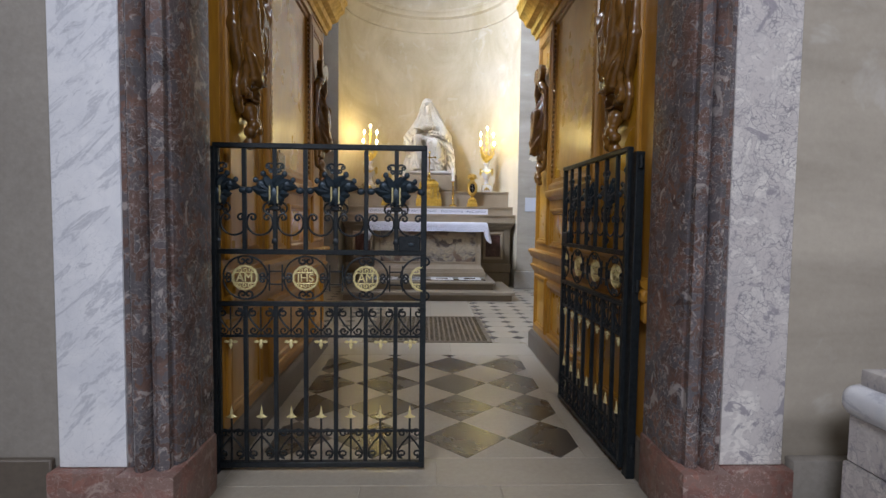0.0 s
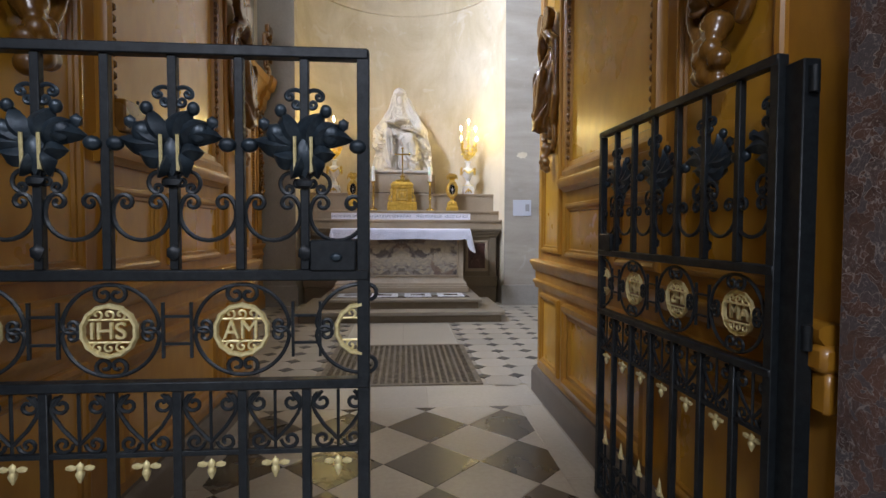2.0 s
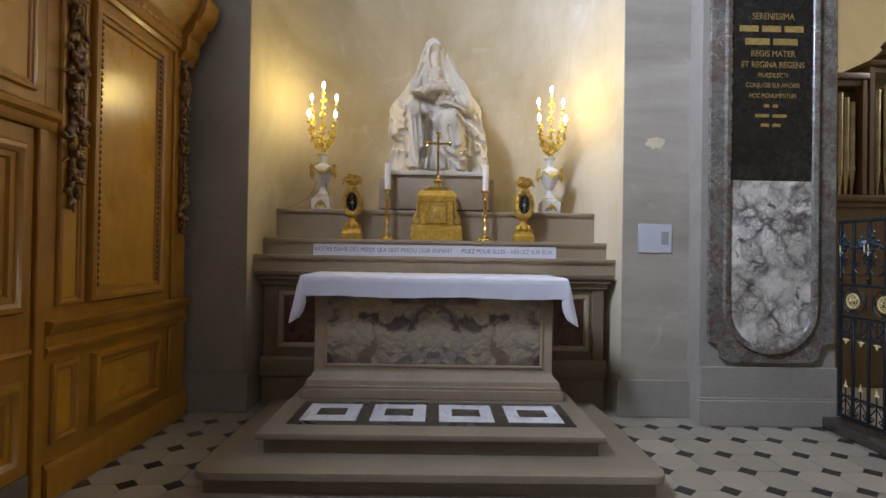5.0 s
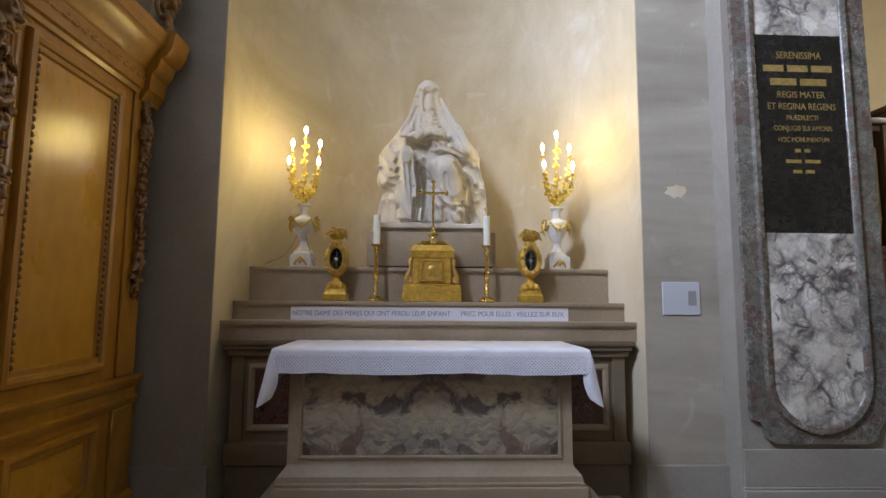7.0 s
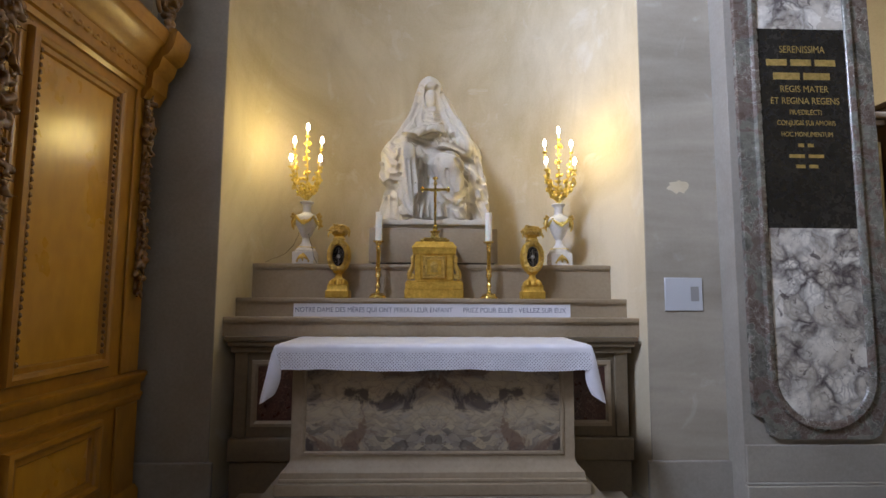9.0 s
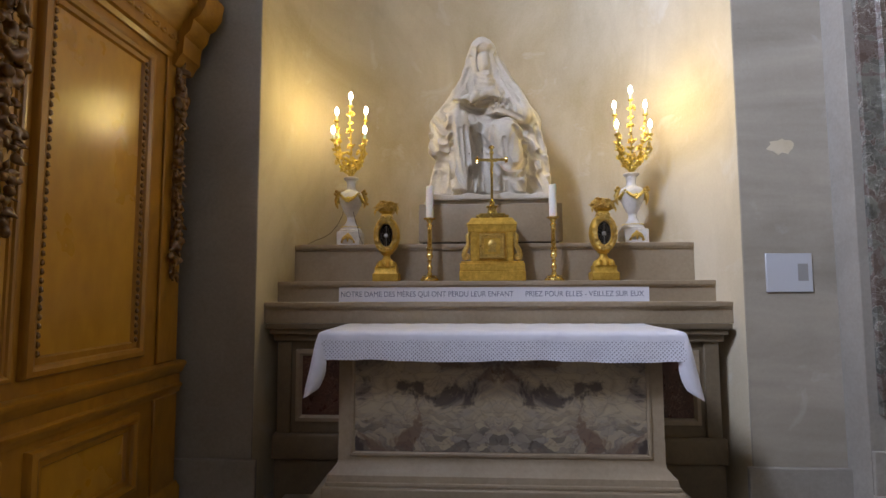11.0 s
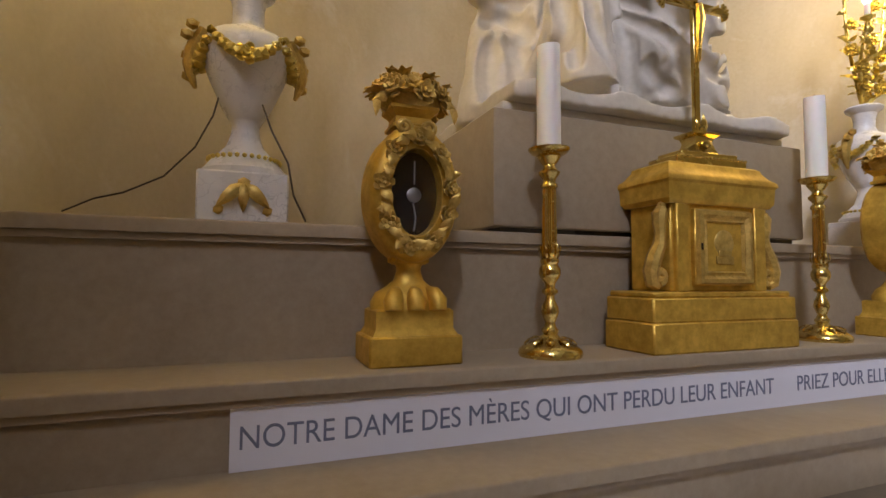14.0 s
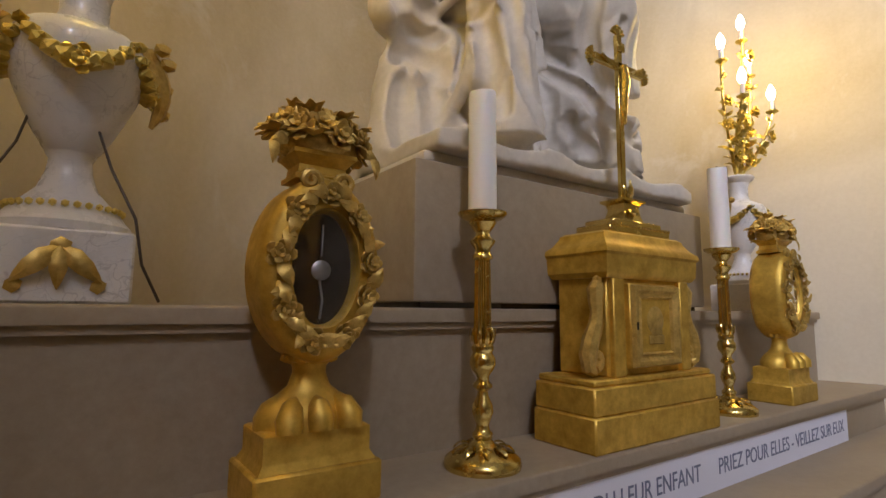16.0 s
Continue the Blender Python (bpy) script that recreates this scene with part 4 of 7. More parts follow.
            part("scroll", shape(scroll(lo + mid, 0.0048)), M_IRON, g)
            part("scroll", shape(scroll(spiral(c + s * 0.035, 0.205, 0.024, radians(180 if s > 0 else 0), 1.2, -s), 0.0048)), M_IRON, g)
        part("stem", shape(tube([(c, 0, 0.84), (c, 0, 0.69)], 0.004, 6)), M_IRON, g)
        part("stem", shape(tube([(c, 0, 0.06), (c, 0, 0.29)], 0.0055, 6)), M_IRON, g)
        part("gilt_drop", shape(blob((c, 0, 0.668), (0.009, 0.008, 0.014)), blob((c - 0.02, 0, 0.667), (0.014, 0.007, 0.008)), blob((c + 0.02, 0, 0.667), (0.014, 0.007, 0.008)), lathe([(0.002, 0.0), (0.009, 0.016), (0.010, 0.022), (0.004, 0.032)], (c, 0, 0.632), 8)), M_PALEGILT, g, "pale gilt leaf drop")
        part("arrowhead", shape(lathe([(0.011, 0.0), (0.008, 0.02), (0.003, 0.05), (0.0005, 0.062)], (c, 0, 0.285), 8), tube([(c, 0, 0.30), (c + 0.016, 0, 0.288), (c + 0.027, 0, 0.290)], [0.007, 0.006, 0.001], 6), tube([(c, 0, 0.30), (c - 0.016, 0, 0.288), (c - 0.027, 0, 0.290)], [0.007, 0.006, 0.001], 6)), M_PALEGILT, g, "pale gilt arrowhead")
    lock = part("lock_box", shape(box(6 * GB + 0.012, GW - 0.028, -0.022, 0.022, 1.122, 1.195, 0.004)), M_IRON, g)
    part("keyhole_cover", shape(blob((6.5 * GB, -0.024, 1.155), (0.014, 0.006, 0.01), 2)), M_IRON_LEAF, lock)
    return g


def disc(bm, c, z, r, half=False):
    """A lobed ring with two thin stays; half of it where the stile cuts it."""
    n = 28
    prof = [(r, -0.004), (r, -0.010), (r * 0.95, -0.015), (r * 0.86, -0.015), (r * 0.82, -0.008), (r * 0.82, -0.004)]
    ks = range(7, 22) if half else range(n)
    rings([[(c + (q * (1 + 0.04 * (k % 2))) * math.cos(k * math.tau / n), y, z + (q * (1 + 0.04 * (k % 2))) * math.sin(k * math.tau / n)) for k in ks] for q, y in prof], closed=not half, cap=False)(bm)
    for dz in (-0.42, 0.42):
        w = r * 0.78
        tube([(c - w, -0.005, z + dz * r), (c if half else c + w, -0.005, z + dz * r)], 0.003, 5)(bm)
    for dx in (-0.4, 0.0) if half else (-0.4, 0.0, 0.4):
        for s in (-1, 1):
            spin = spiral(c + dx * r, z + s * 0.62 * r, 0.2 * r, radians(-90 * s), 1.0, 1)
            scroll(spin, 0.0028, -0.008, 5)(bm)


gate_leaf((-1.095, 2.19, -0.01), 0, "closed leaf of a black wrought-iron gate with pale gilt medallions", "leaves of the iron gate")
gate_leaf((0.968, 2.15, 0), 92.2, "leaf of a black wrought-iron gate standing open against the panelling", "leaves of the iron gate")
for x, y in ((-1.10, 2.19), (0.995, 2.12)):
    p = thing("gate_post", "square black iron gate post beside the jamb", "gate post", (x, y, 0), "iron gate posts")
    part("post", shape(box(-0.022, 0.022, -0.03, 0.03, 0, 1.64, 0.003)), M_IRON, p)
    for z in (0.12, 0.95, 1.56):
        part("hinge", shape(lathe([(0.012, 0), (0.012, 0.06)], (0.0, -0.036, z), 10)), M_IRON, p)
# kerb and closed gates towards the choir
kerb = tagged(part("kerb", shape(box(3.30, 3.52, 6.2, 9.02, 0, 0.10, 0.012, 2)), M_SLATE), "black stone kerb under the choir gates", "kerb", "", "structure")
for k, y in enumerate((8.98, 7.93)):
    q = gate_leaf((3.41, y, 0.09), -90, "closed leaf of the black wrought-iron choir gate", "leaves of the choir gate")

# ---------------- oak panelling ----------------
MOULD = [(0, 0), (0.0, 0.012), (0.006, 0.022), (0.020, 0.026), (0.030, 0.022), (0.036, 0.012), (0.048, 0.012), (0.054, 0.002), (0.058, -0.004)]
RICH = [(0, 0), (0.0, 0.022), (0.010, 0.040), (0.035, 0.046), (0.055, 0.036), (0.062, 0.020), (0.090, 0.018), (0.096, 0.006), (0.104, -0.004)]


def panel(to, root, u0, u1, v0, v1, prof=MOULD, field=None, frame_mat=None, label=""):
    part("panel_moulding", shape(moulded_frame(to, u0, u1, v0, v1, prof)), frame_mat or M_WOOD, root, label, 30)
    d = prof[-1][0]
    part("panel", shape(wall_box(to, u0 + d - 0.004, u1 - d + 0.004, v0 + d - 0.004, v1 - d + 0.004, -0.02, 0.002, 0)), field or M_WOOD_FIELD, root)


def beads(to, root, u, v0, v1, w=0.024, r=0.013):
    """A string of carved eggs along one upright edge of a frame."""
    pts = []
    n = int((v1 - v0) / 0.042)
    for k in range(n):
        v = v0 + (k + 0.5) * (v1 - v0) / n
        a = Vector(to(u, v, w))
        s = Vector(to(1, 1, 1)) - Vector(to(0, 0, 0))
        pts.append(blob(a, (r, r, r * 1.35)))
    ob = part("bead_moulding", shape(*pts), M_CARVED, root, "carved egg moulding", 80)
    ob["kind"] = "stuff"


def carve_trophy(to, root, uc, vc, half, wide, seed, depth=0.12, label="carved oak cartouche with drapery", step=0.009):
    """A carved cartouche: a swelling shield wrapped in drapery, a volute above and a fruit pendant below."""
    P = grid((-wide - 0.02, -half - 0.02, -0.01), (wide + 0.02, half + 0.02, depth + 0.06), step)
    U, V, W = P
    h = half
    f = [ell(P, (0, 0.02 * h, 0.02), (wide * 0.62, h * 0.48, depth * 0.75)),
         ell(P, (0, -0.32 * h, 0.03), (wide * 0.55, h * 0.2, depth * 0.85))]
    for s in (-1, 1):
        f += [caps(P, (s * wide * 0.72, h * 0.52, 0.04), (s * wide * 0.78, -h * 0.1, 0.04), wide * 0.20, wide * 0.17),
              caps(P, (s * wide * 0.78, -h * 0.1, 0.04), (s * wide * 0.35, -h * 0.52, 0.05), wide * 0.20, wide * 0.13),
              caps(P, (s * wide * 0.62, h * 0.55, 0.05), (s * wide * 0.15, h * 0.70, 0.06), wide * 0.22, wide * 0.2)]
    f += [caps(P, (-wide * 0.55, h * 0.2, depth * 0.7), (wide * 0.1, -h * 0.42, depth * 0.9), wide * 0.14, wide * 0.1),
          caps(P, (wide * 0.55, h * 0.25, depth * 0.6), (wide * 0.0, -h * 0.40, depth * 0.9), wide * 0.14, wide * 0.1)]
    body = blend(f, 0.016)
    depth_at = P[2][0, 0, :]

    def strand(points, r, lift, cut):
        """A fold of the drapery, or a groove, laid over the swelling front."""
        line = [(u * wide, v * h) for u, v in smooth_line(points, 3)]
        pts = []
        for u, v in line:
            i = min(max(int(round((u - U[0, 0, 0]) / step)), 0), U.shape[0] - 1)
            j = min(max(int(round((v - V[0, 0, 0]) / step)), 0), U.shape[1] - 1)
            col = np.nonzero(body[i, j] < 0)[0]
            pts.append((u, v, (depth_at[col[-1]] if len(col) else 0.03) + lift * r))
        for a, c in zip(pts, pts[1:]):
            sl = tuple(slice(max(0, int((min(a[i], c[i]) - r * 2 - P[i][0, 0, 0]) / step)), max(1, int((max(a[i], c[i]) + r * 2 - P[i][0, 0, 0]) / step) + 2)) for i in range(3))
            if body[sl].size and math.dist(a, c) > 1e-6:
                f = caps([G[sl] for G in P], a, c, r, r)
                body[sl] = -soft_min(-body[sl], f, r * 0.3) if cut else soft_min(body[sl], f, r * 0.3)

    sway = 0.06 * math.sin(seed * 1.7)
    lines = [([(-0.10, 0.60), (-0.38, 0.30), (-0.34, -0.05), (-0.06 + sway, -0.42)], 0.085), ([(0.14, 0.60), (0.38, 0.26), (0.32, -0.10), (0.06 + sway, -0.42)], 0.085),
             ([(0.0, 0.52), (-0.16, 0.20), (-0.14 + sway, -0.12), (0.0, -0.36)], 0.06), ([(0.10, 0.46), (0.16, 0.14), (0.10 + sway, -0.22)], 0.06), ([(0.02, 0.40), (0.02 + sway, 0.10), (0.0, -0.2)], 0.045),
             ([(-0.62, -0.22), (-0.24, -0.48), (0.22, -0.50), (0.62, -0.26)], 0.10), ([(-0.52, -0.08), (-0.2, -0.36), (0.2, -0.38), (0.54, -0.12)], 0.075), ([(-0.45, 0.48), (0.0, 0.56), (0.45, 0.46)], 0.08)]
    for q in (-1, 1):
        lines += [([(q * 0.66, 0.52), (q * 0.86, 0.22), (q * 0.78, -0.18), (q * 0.42, -0.50)], 0.085), ([(q * 0.58, 0.42), (q * 0.66, 0.15), (q * 0.56, -0.15), (q * 0.30, -0.40)], 0.07), ([(q * 0.50, -0.36), (q * 0.58, -0.54), (q * 0.40, -0.68)], 0.09)]
    for line, r in lines:
        strand(line, r * wide * 1.5, 0.45, True)
        strand(line, r * wide * 0.95, -0.1, False)
    fruit = [ell(P, (0, -h * 0.66, 0.04), (wide * 0.20, h * 0.07, 0.05))]
    rng = np.random.RandomState(seed)
    for k in range(9):
        a = k * 2.4
        q = wide * 0.26 * math.sqrt((k + 0.5) / 9)
        fruit.append(ell(P, (q * math.cos(a), -h * 0.82 + q * 1.3 * math.sin(a), 0.045 + 0.03 * (1 - k / 9)), (wide * 0.13, wide * 0.13, wide * 0.13)))
    fruit = blend(fruit, 0.008)
    top = []
    for s in (-1, 1):
        r = np.sqrt((U - s * wide * 0.34) ** 2 + (V - h * 0.83) ** 2)
        a = np.arctan2(V - h * 0.83, (U - s * wide * 0.34) * s)
        coil = np.abs(((r - wide * 0.05 * (a / np.pi)) / (wide * 0.16)) % 1.0 - 0.5) * wide * 0.16 - wide * 0.05
        top.append(np.maximum(np.maximum(r - wide * 0.38, np.abs(W - 0.03) - 0.06), -coil - 0.012 - 0.3 * (W - 0.09)))
    F = soft_min(blend([body] + top, 0.015), fruit, 0.012)
    F = np.maximum(F, -W - 0.004)
    return carved("carved_cartouche", F, P, M_CARVED, root, label, lambda u, v, w: to(uc + u, vc + v, w))


def carve_drop(to, root, uc, v0, v1, seed, wide=0.10, label="carved oak festoon of fruit and leaves", step=0.0095):
    """A hanging festoon: bunched fruits, leaves and ribbons down a pilaster."""
    P = grid((-wide - 0.02, v0 - 0.02, -0.01), (wide + 0.02, v1 + 0.02, 0.13), step)
    rng = np.random.RandomState(seed)
    f = [caps(P, (0, v1 - 0.03, 0.02), (0, v0 + 0.05, 0.015), 0.022, 0.014)]
    v = v1 - 0.06
    while v > v0 + 0.06:
        k = 0.55 + 0.45 * abs(math.sin((v - v0) * 7 + seed))
        for j in range(4):
            a = rng.uniform(0, math.tau)
            q = wide * 0.75 * k * rng.uniform(0.2, 1)
            c = (q * math.cos(a), v + 0.03 * math.sin(a), 0.03 + rng.uniform(0, 0.035))
            if rng.uniform() < 0.5:
                r = rng.uniform(0.016, 0.028) * k + 0.004
                f.append(ell(P, c, (r, r * rng.uniform(0.9, 1.3), r)))
            else:
                e = (c[0] + 0.055 * k * math.cos(a), c[1] + 0.05 * math.sin(a) - 0.02, c[2] + 0.012)
                f.append(caps(P, c, e, 0.014, 0.005))
        v -= 0.046
    F = np.maximum(blend(f, 0.004) + 0.003 * np.sin(130 * P[0] + 90 * P[1]), -P[2] - 0.004)
    return carved("carved_festoon", F, P, M_CARVED, root, label, lambda u, v, w: to(uc + u, v, w))


DADO = [(0.80, 0.0), (0.80, 0.014), (0.825, 0.022), (0.84, 0.034), (0.855, 0.034), (0.865, 0.014), (0.925, 0.014), (0.94, 0.036), (0.965, 0.044), (0.985, 0.060), (1.003, 0.060), (1.012, 0.046), (1.015, 0.0)]
CORNICE = [(3.12, 0.0), (3.12, 0.02), (3.16, 0.03), (3.18, 0.06), (3.23, 0.07), (3.25, 0.12), (3.31, 0.15), (3.34, 0.19), (3.40, 0.20), (3.42, 0.22), (3.45, 0.22), (3.46, 0.0)]


def passage_side(to, seed, label, start):
    root = thing("oak_panelling", label, "panelling")
    part("backing", shape(wall_box(to, start, 4.80, 0, 3.94, -0.055, 0.0, 0.004)), M_WOOD, root)
    part("plinth", shape(rail(to, start, 4.82, [(0, -0.01), (0, 0.042), (0.15, 0.042), (0.165, 0.034), (0.178, 0.020), (0.185, 0.018), (0.185, -0.01)])), M_PLINTH, root, "dark grey painted plinth")
    part("dado_rail", shape(rail(to, start + 0.02, 4.83, DADO)), M_WOOD, root)
    part("dado_bracket", shape(wall_box(to, start + 0.005, start + 0.07, 0.90, 0.965, 0.0, 0.06, 0.012), wall_box(to, start + 0.01, start + 0.06, 0.80, 0.90, 0.0, 0.045, 0.008)), M_WOOD, root)
    part("cornice", shape(rail(to, start, 4.90, CORNICE)), M_GILT, root, "moulded and gilded cornice")
    for u0, u1 in ((4.24, 4.68), (2.26, 2.80)):
        panel(to, root, u0, u1, 0.25, 0.77)
    panel(to, root, 2.96, 4.10, 0.25, 0.77, RICH, None, M_WOOD, "worn carved leaf moulding")
    panel(to, root, 4.22, 4.66, 1.075, 2.98)
    panel(to, root, 2.26, 2.80, 1.075, 3.02)
    panel(to, root, 3.44, 4.10, 1.065, 1.40)
    panel(to, root, 2.92, 3.34, 1.065, 1.40)
    panel(to, root, 2.90, 4.12, 1.56, 3.06, RICH)
    part("sill_moulding", shape(rail(to, 2.88, 4.15, [(1.475, 0.0), (1.475, 0.02), (1.49, 0.03), (1.50, 0.05), (1.53, 0.062), (1.55, 0.058), (1.56, 0.04), (1.575, 0.04), (1.58, 0.0)])), M_WOOD, root)
    for u in (2.90 + 0.078, 4.12 - 0.078):
        beads(to, root, u, 1.66, 2.97)
    for v in (2.97, 3.06):
        part("fillet", shape(rail(to, 2.24, 4.72, [(v + 0.02, 0.0), (v + 0.02, 0.01), (v + 0.03, 0.014), (v + 0.04, 0.01), (v + 0.04, 0.0)])), M_WOOD, root)
    carve_trophy(to, root, 4.43, 2.17, 0.57, 0.20, seed, 0.16)
    carve_trophy(to, root, 2.52, 2.33, 0.68, 0.27, seed + 3, 0.15)
    return root


right_to = lambda u, v, w: (XR + 0.045 - w, u, v)
left_to = lambda u, v, w: (XL - 0.03 + w, u, v)
passage_side(left_to, 2, "varnished ochre oak panelling with carved cartouches lining the passage", 2.22)
passage_side(right_to, 5, "varnished ochre oak panelling with carved cartouches lining the passage", 2.04)
holder = thing("wall_box", "small brown wooden box hanging on the panelling", "box", (XL - 0.028, 3.05, 1.60))
part("body", shape(box(0, 0.07, -0.09, 0.09, 0, 0.12, 0.006)), M_CARVED, holder)
part("hook", shape(tube([(0.03, 0.085, -0.03), (0.03, 0.085, 0.15)], 0.006)), M_IRON, holder)

# sacristy side
west = lambda u, v, w: (-2.19 + w, u, v)
root = thing("sacristy_panelling", "dark ochre oak wall panelling with carved festoons and a heavy cornice", "panelling")
part("backing", shape(wall_box(west, 4.80, 6.50, 0, 3.5, -0.1, 0.0, 0.003), wall_box(west, 7.58, 9.20, 0, 3.5, -0.1, 0.0, 0.003), wall_box(west, 6.50, 7.58, 2.2, 3.5, -0.1, 0.0, 0.003)), M_WOOD, root)
for u0, u1 in ((4.80, 6.48), (7.60, 9.215)):
    part("plinth", shape(rail(west, u0, u1, [(0, -0.01), (0, 0.045), (0.17, 0.045), (0.19, 0.03), (0.205, 0.02), (0.205, -0.01)])), M_WOOD, root)
    part("dado_rail", shape(rail(west, u0, u1 + 0.01, DADO)), M_WOOD, root)
part("cornice", shape(rail(west, 4.80, 9.21, [(3.06, 0), (3.06, 0.02), (3.09, 0.03), (3.10, 0.05), (3.25, 0.05), (3.27, 0.07), (3.32, 0.09), (3.34, 0.12), (3.40, 0.14), (3.43, 0.18), (3.48, 0.19), (3.50, 0.20), (3.53, 0.20), (3.54, 0)])), M_WOOD, root)
for k in range(18):
    u = 7.72 + k * 0.085
    part("frieze_leaf", shape(blob(west(u, 3.175, 0.055), (0.012, 0.034, 0.014)), blob(west(u + 0.03, 3.19, 0.055), (0.010, 0.02, 0.022))), M_WOOD, root)
panel(west, root, 7.94, 8.80, 1.09, 3.00, RICH)
for u in (7.94 + 0.078, 8.80 - 0.078):
    beads(west, root, u, 1.18, 2.92)
panel(west, root, 8.00, 8.78, 0.30, 0.76, RICH)
panel(west, root, 7.66, 7.88, 0.30, 0.76)
panel(west, root, 5.0, 5.9, 1.09, 3.0, RICH)
panel(west, root, 5.0, 5.9, 0.30, 0.76)
panel(west, root, 6.02, 6.40, 0.30, 0.76)
panel(west, root, 6.02, 6.40, 1.09, 2.95)
panel(west, root, 7.68, 7.90, 1.09, 2.95)
panel(west, root, 6.56, 7.50, 2.28, 3.04)
part("pilaster", shape(wall_box(west, 8.95, 9.17, 1.02, 3.10, 0.0, 0.018, 0.006), wall_box(west, 8.94, 9.19, 0.2, 0.80, 0.0, 0.02, 0.006)), M_WOOD, root)
part("capital", shape(rail(west, 8.99, 9.212, [(3.02, 0.0), (3.02, 0.04), (3.08, 0.07), (3.10, 0.09), (3.22, 0.10), (3.26, 0.14), (3.34, 0.16), (3.36, 0.20), (3.43, 0.24), (3.54, 0.26), (3.56, 0.24), (3.56, 0.0)])), M_WOOD, root)
carve_drop(west, root, 6.21, 1.62, 3.30, 3, 0.13)
carve_drop(west, root, 7.77, 1.62, 3.30, 8, 0.13)
carve_drop(lambda u, v, w: west(u, v, w + 0.005), root, 9.06, 1.53, 3.06, 12, 0.085)
carve_trophy(lambda u, v, w: west(u, v, w + 0.12), root, 9.02, 3.92, 0.38, 0.20, 9, 0.13, "carved oak crest above the cornice")
carve_trophy(lambda u, v, w: west(u, v, w + 0.05), root, 7.03, 3.42, 0.30, 0.30, 4, 0.10, "carved oak crest over the sacristy panel")
letters("lettering", "SACRISTIE", Matrix(((0, 0, 1, -2.187), (1, 0, 0, 7.02), (0, 1, 0, 2.76), (0, 0, 0, 1))), 0.13, 0.002, M_CARVED, root, "dark painted capital lettering", 0.70)

door = thing("door_1", "closed double-leaf oak sacristy door", "door", kind="structure")
for a, c in ((6.575, 7.037), (7.043, 7.505)):
    part("leaf", shape(wall_box(west, a, c, 0.02, 2.075, -0.06, 0.004, 0.002)), M_WOOD, door)
part("door_frame", shape(wall_box(west, 6.50, 6.57, 0, 2.10, -0.08, 0.03, 0.008), wall_box(west, 7.51, 7.58, 0, 2.10, -0.08, 0.03, 0.008)), M_WOOD, door)
part("door_head", shape(rail(west, 6.47, 7.61, [(2.08, -0.05), (2.08, 0.03), (2.10, 0.045), (2.13, 0.05), (2.15, 0.075), (2.18, 0.08), (2.20, 0.06), (2.21, -0.05)])), M_WOOD, door)
part("upper_panel", shape(moulded_frame(lambda u, v, w: west(u, v, w + 0.004), 6.66, 7.42, 1.08, 1.98, RICH)), M_WOOD, door)
part("lower_panel", shape(moulded_frame(lambda u, v, w: west(u, v, w + 0.004), 6.66, 7.42, 0.26, 0.72, RICH)), M_WOOD, door)
part("door_rail", shape(rail(west, 6.58, 7.50, [(0.84, 0.002), (0.845, 0.016), (0.86, 0.022), (0.875, 0.016), (0.88, 0.002)])), M_WOOD, door)
part("kick_board", shape(wall_box(west, 6.58, 7.50, 0.02, 0.20, 0.002, 0.02, 0.004)), M_PLINTH, door)
part("door_handle", shape(wall_box(west, 7.05, 7.12, 0.92, 1.0, 0.004, 0.012, 0.003), blob(west(7.09, 0.955, 0.035), (0.028, 0.03, 0.02), 2)), M_URN, door, "white porcelain door handle")

# ---------------- things on the altar ----------------
LZ, UZ = 1.555, 1.855


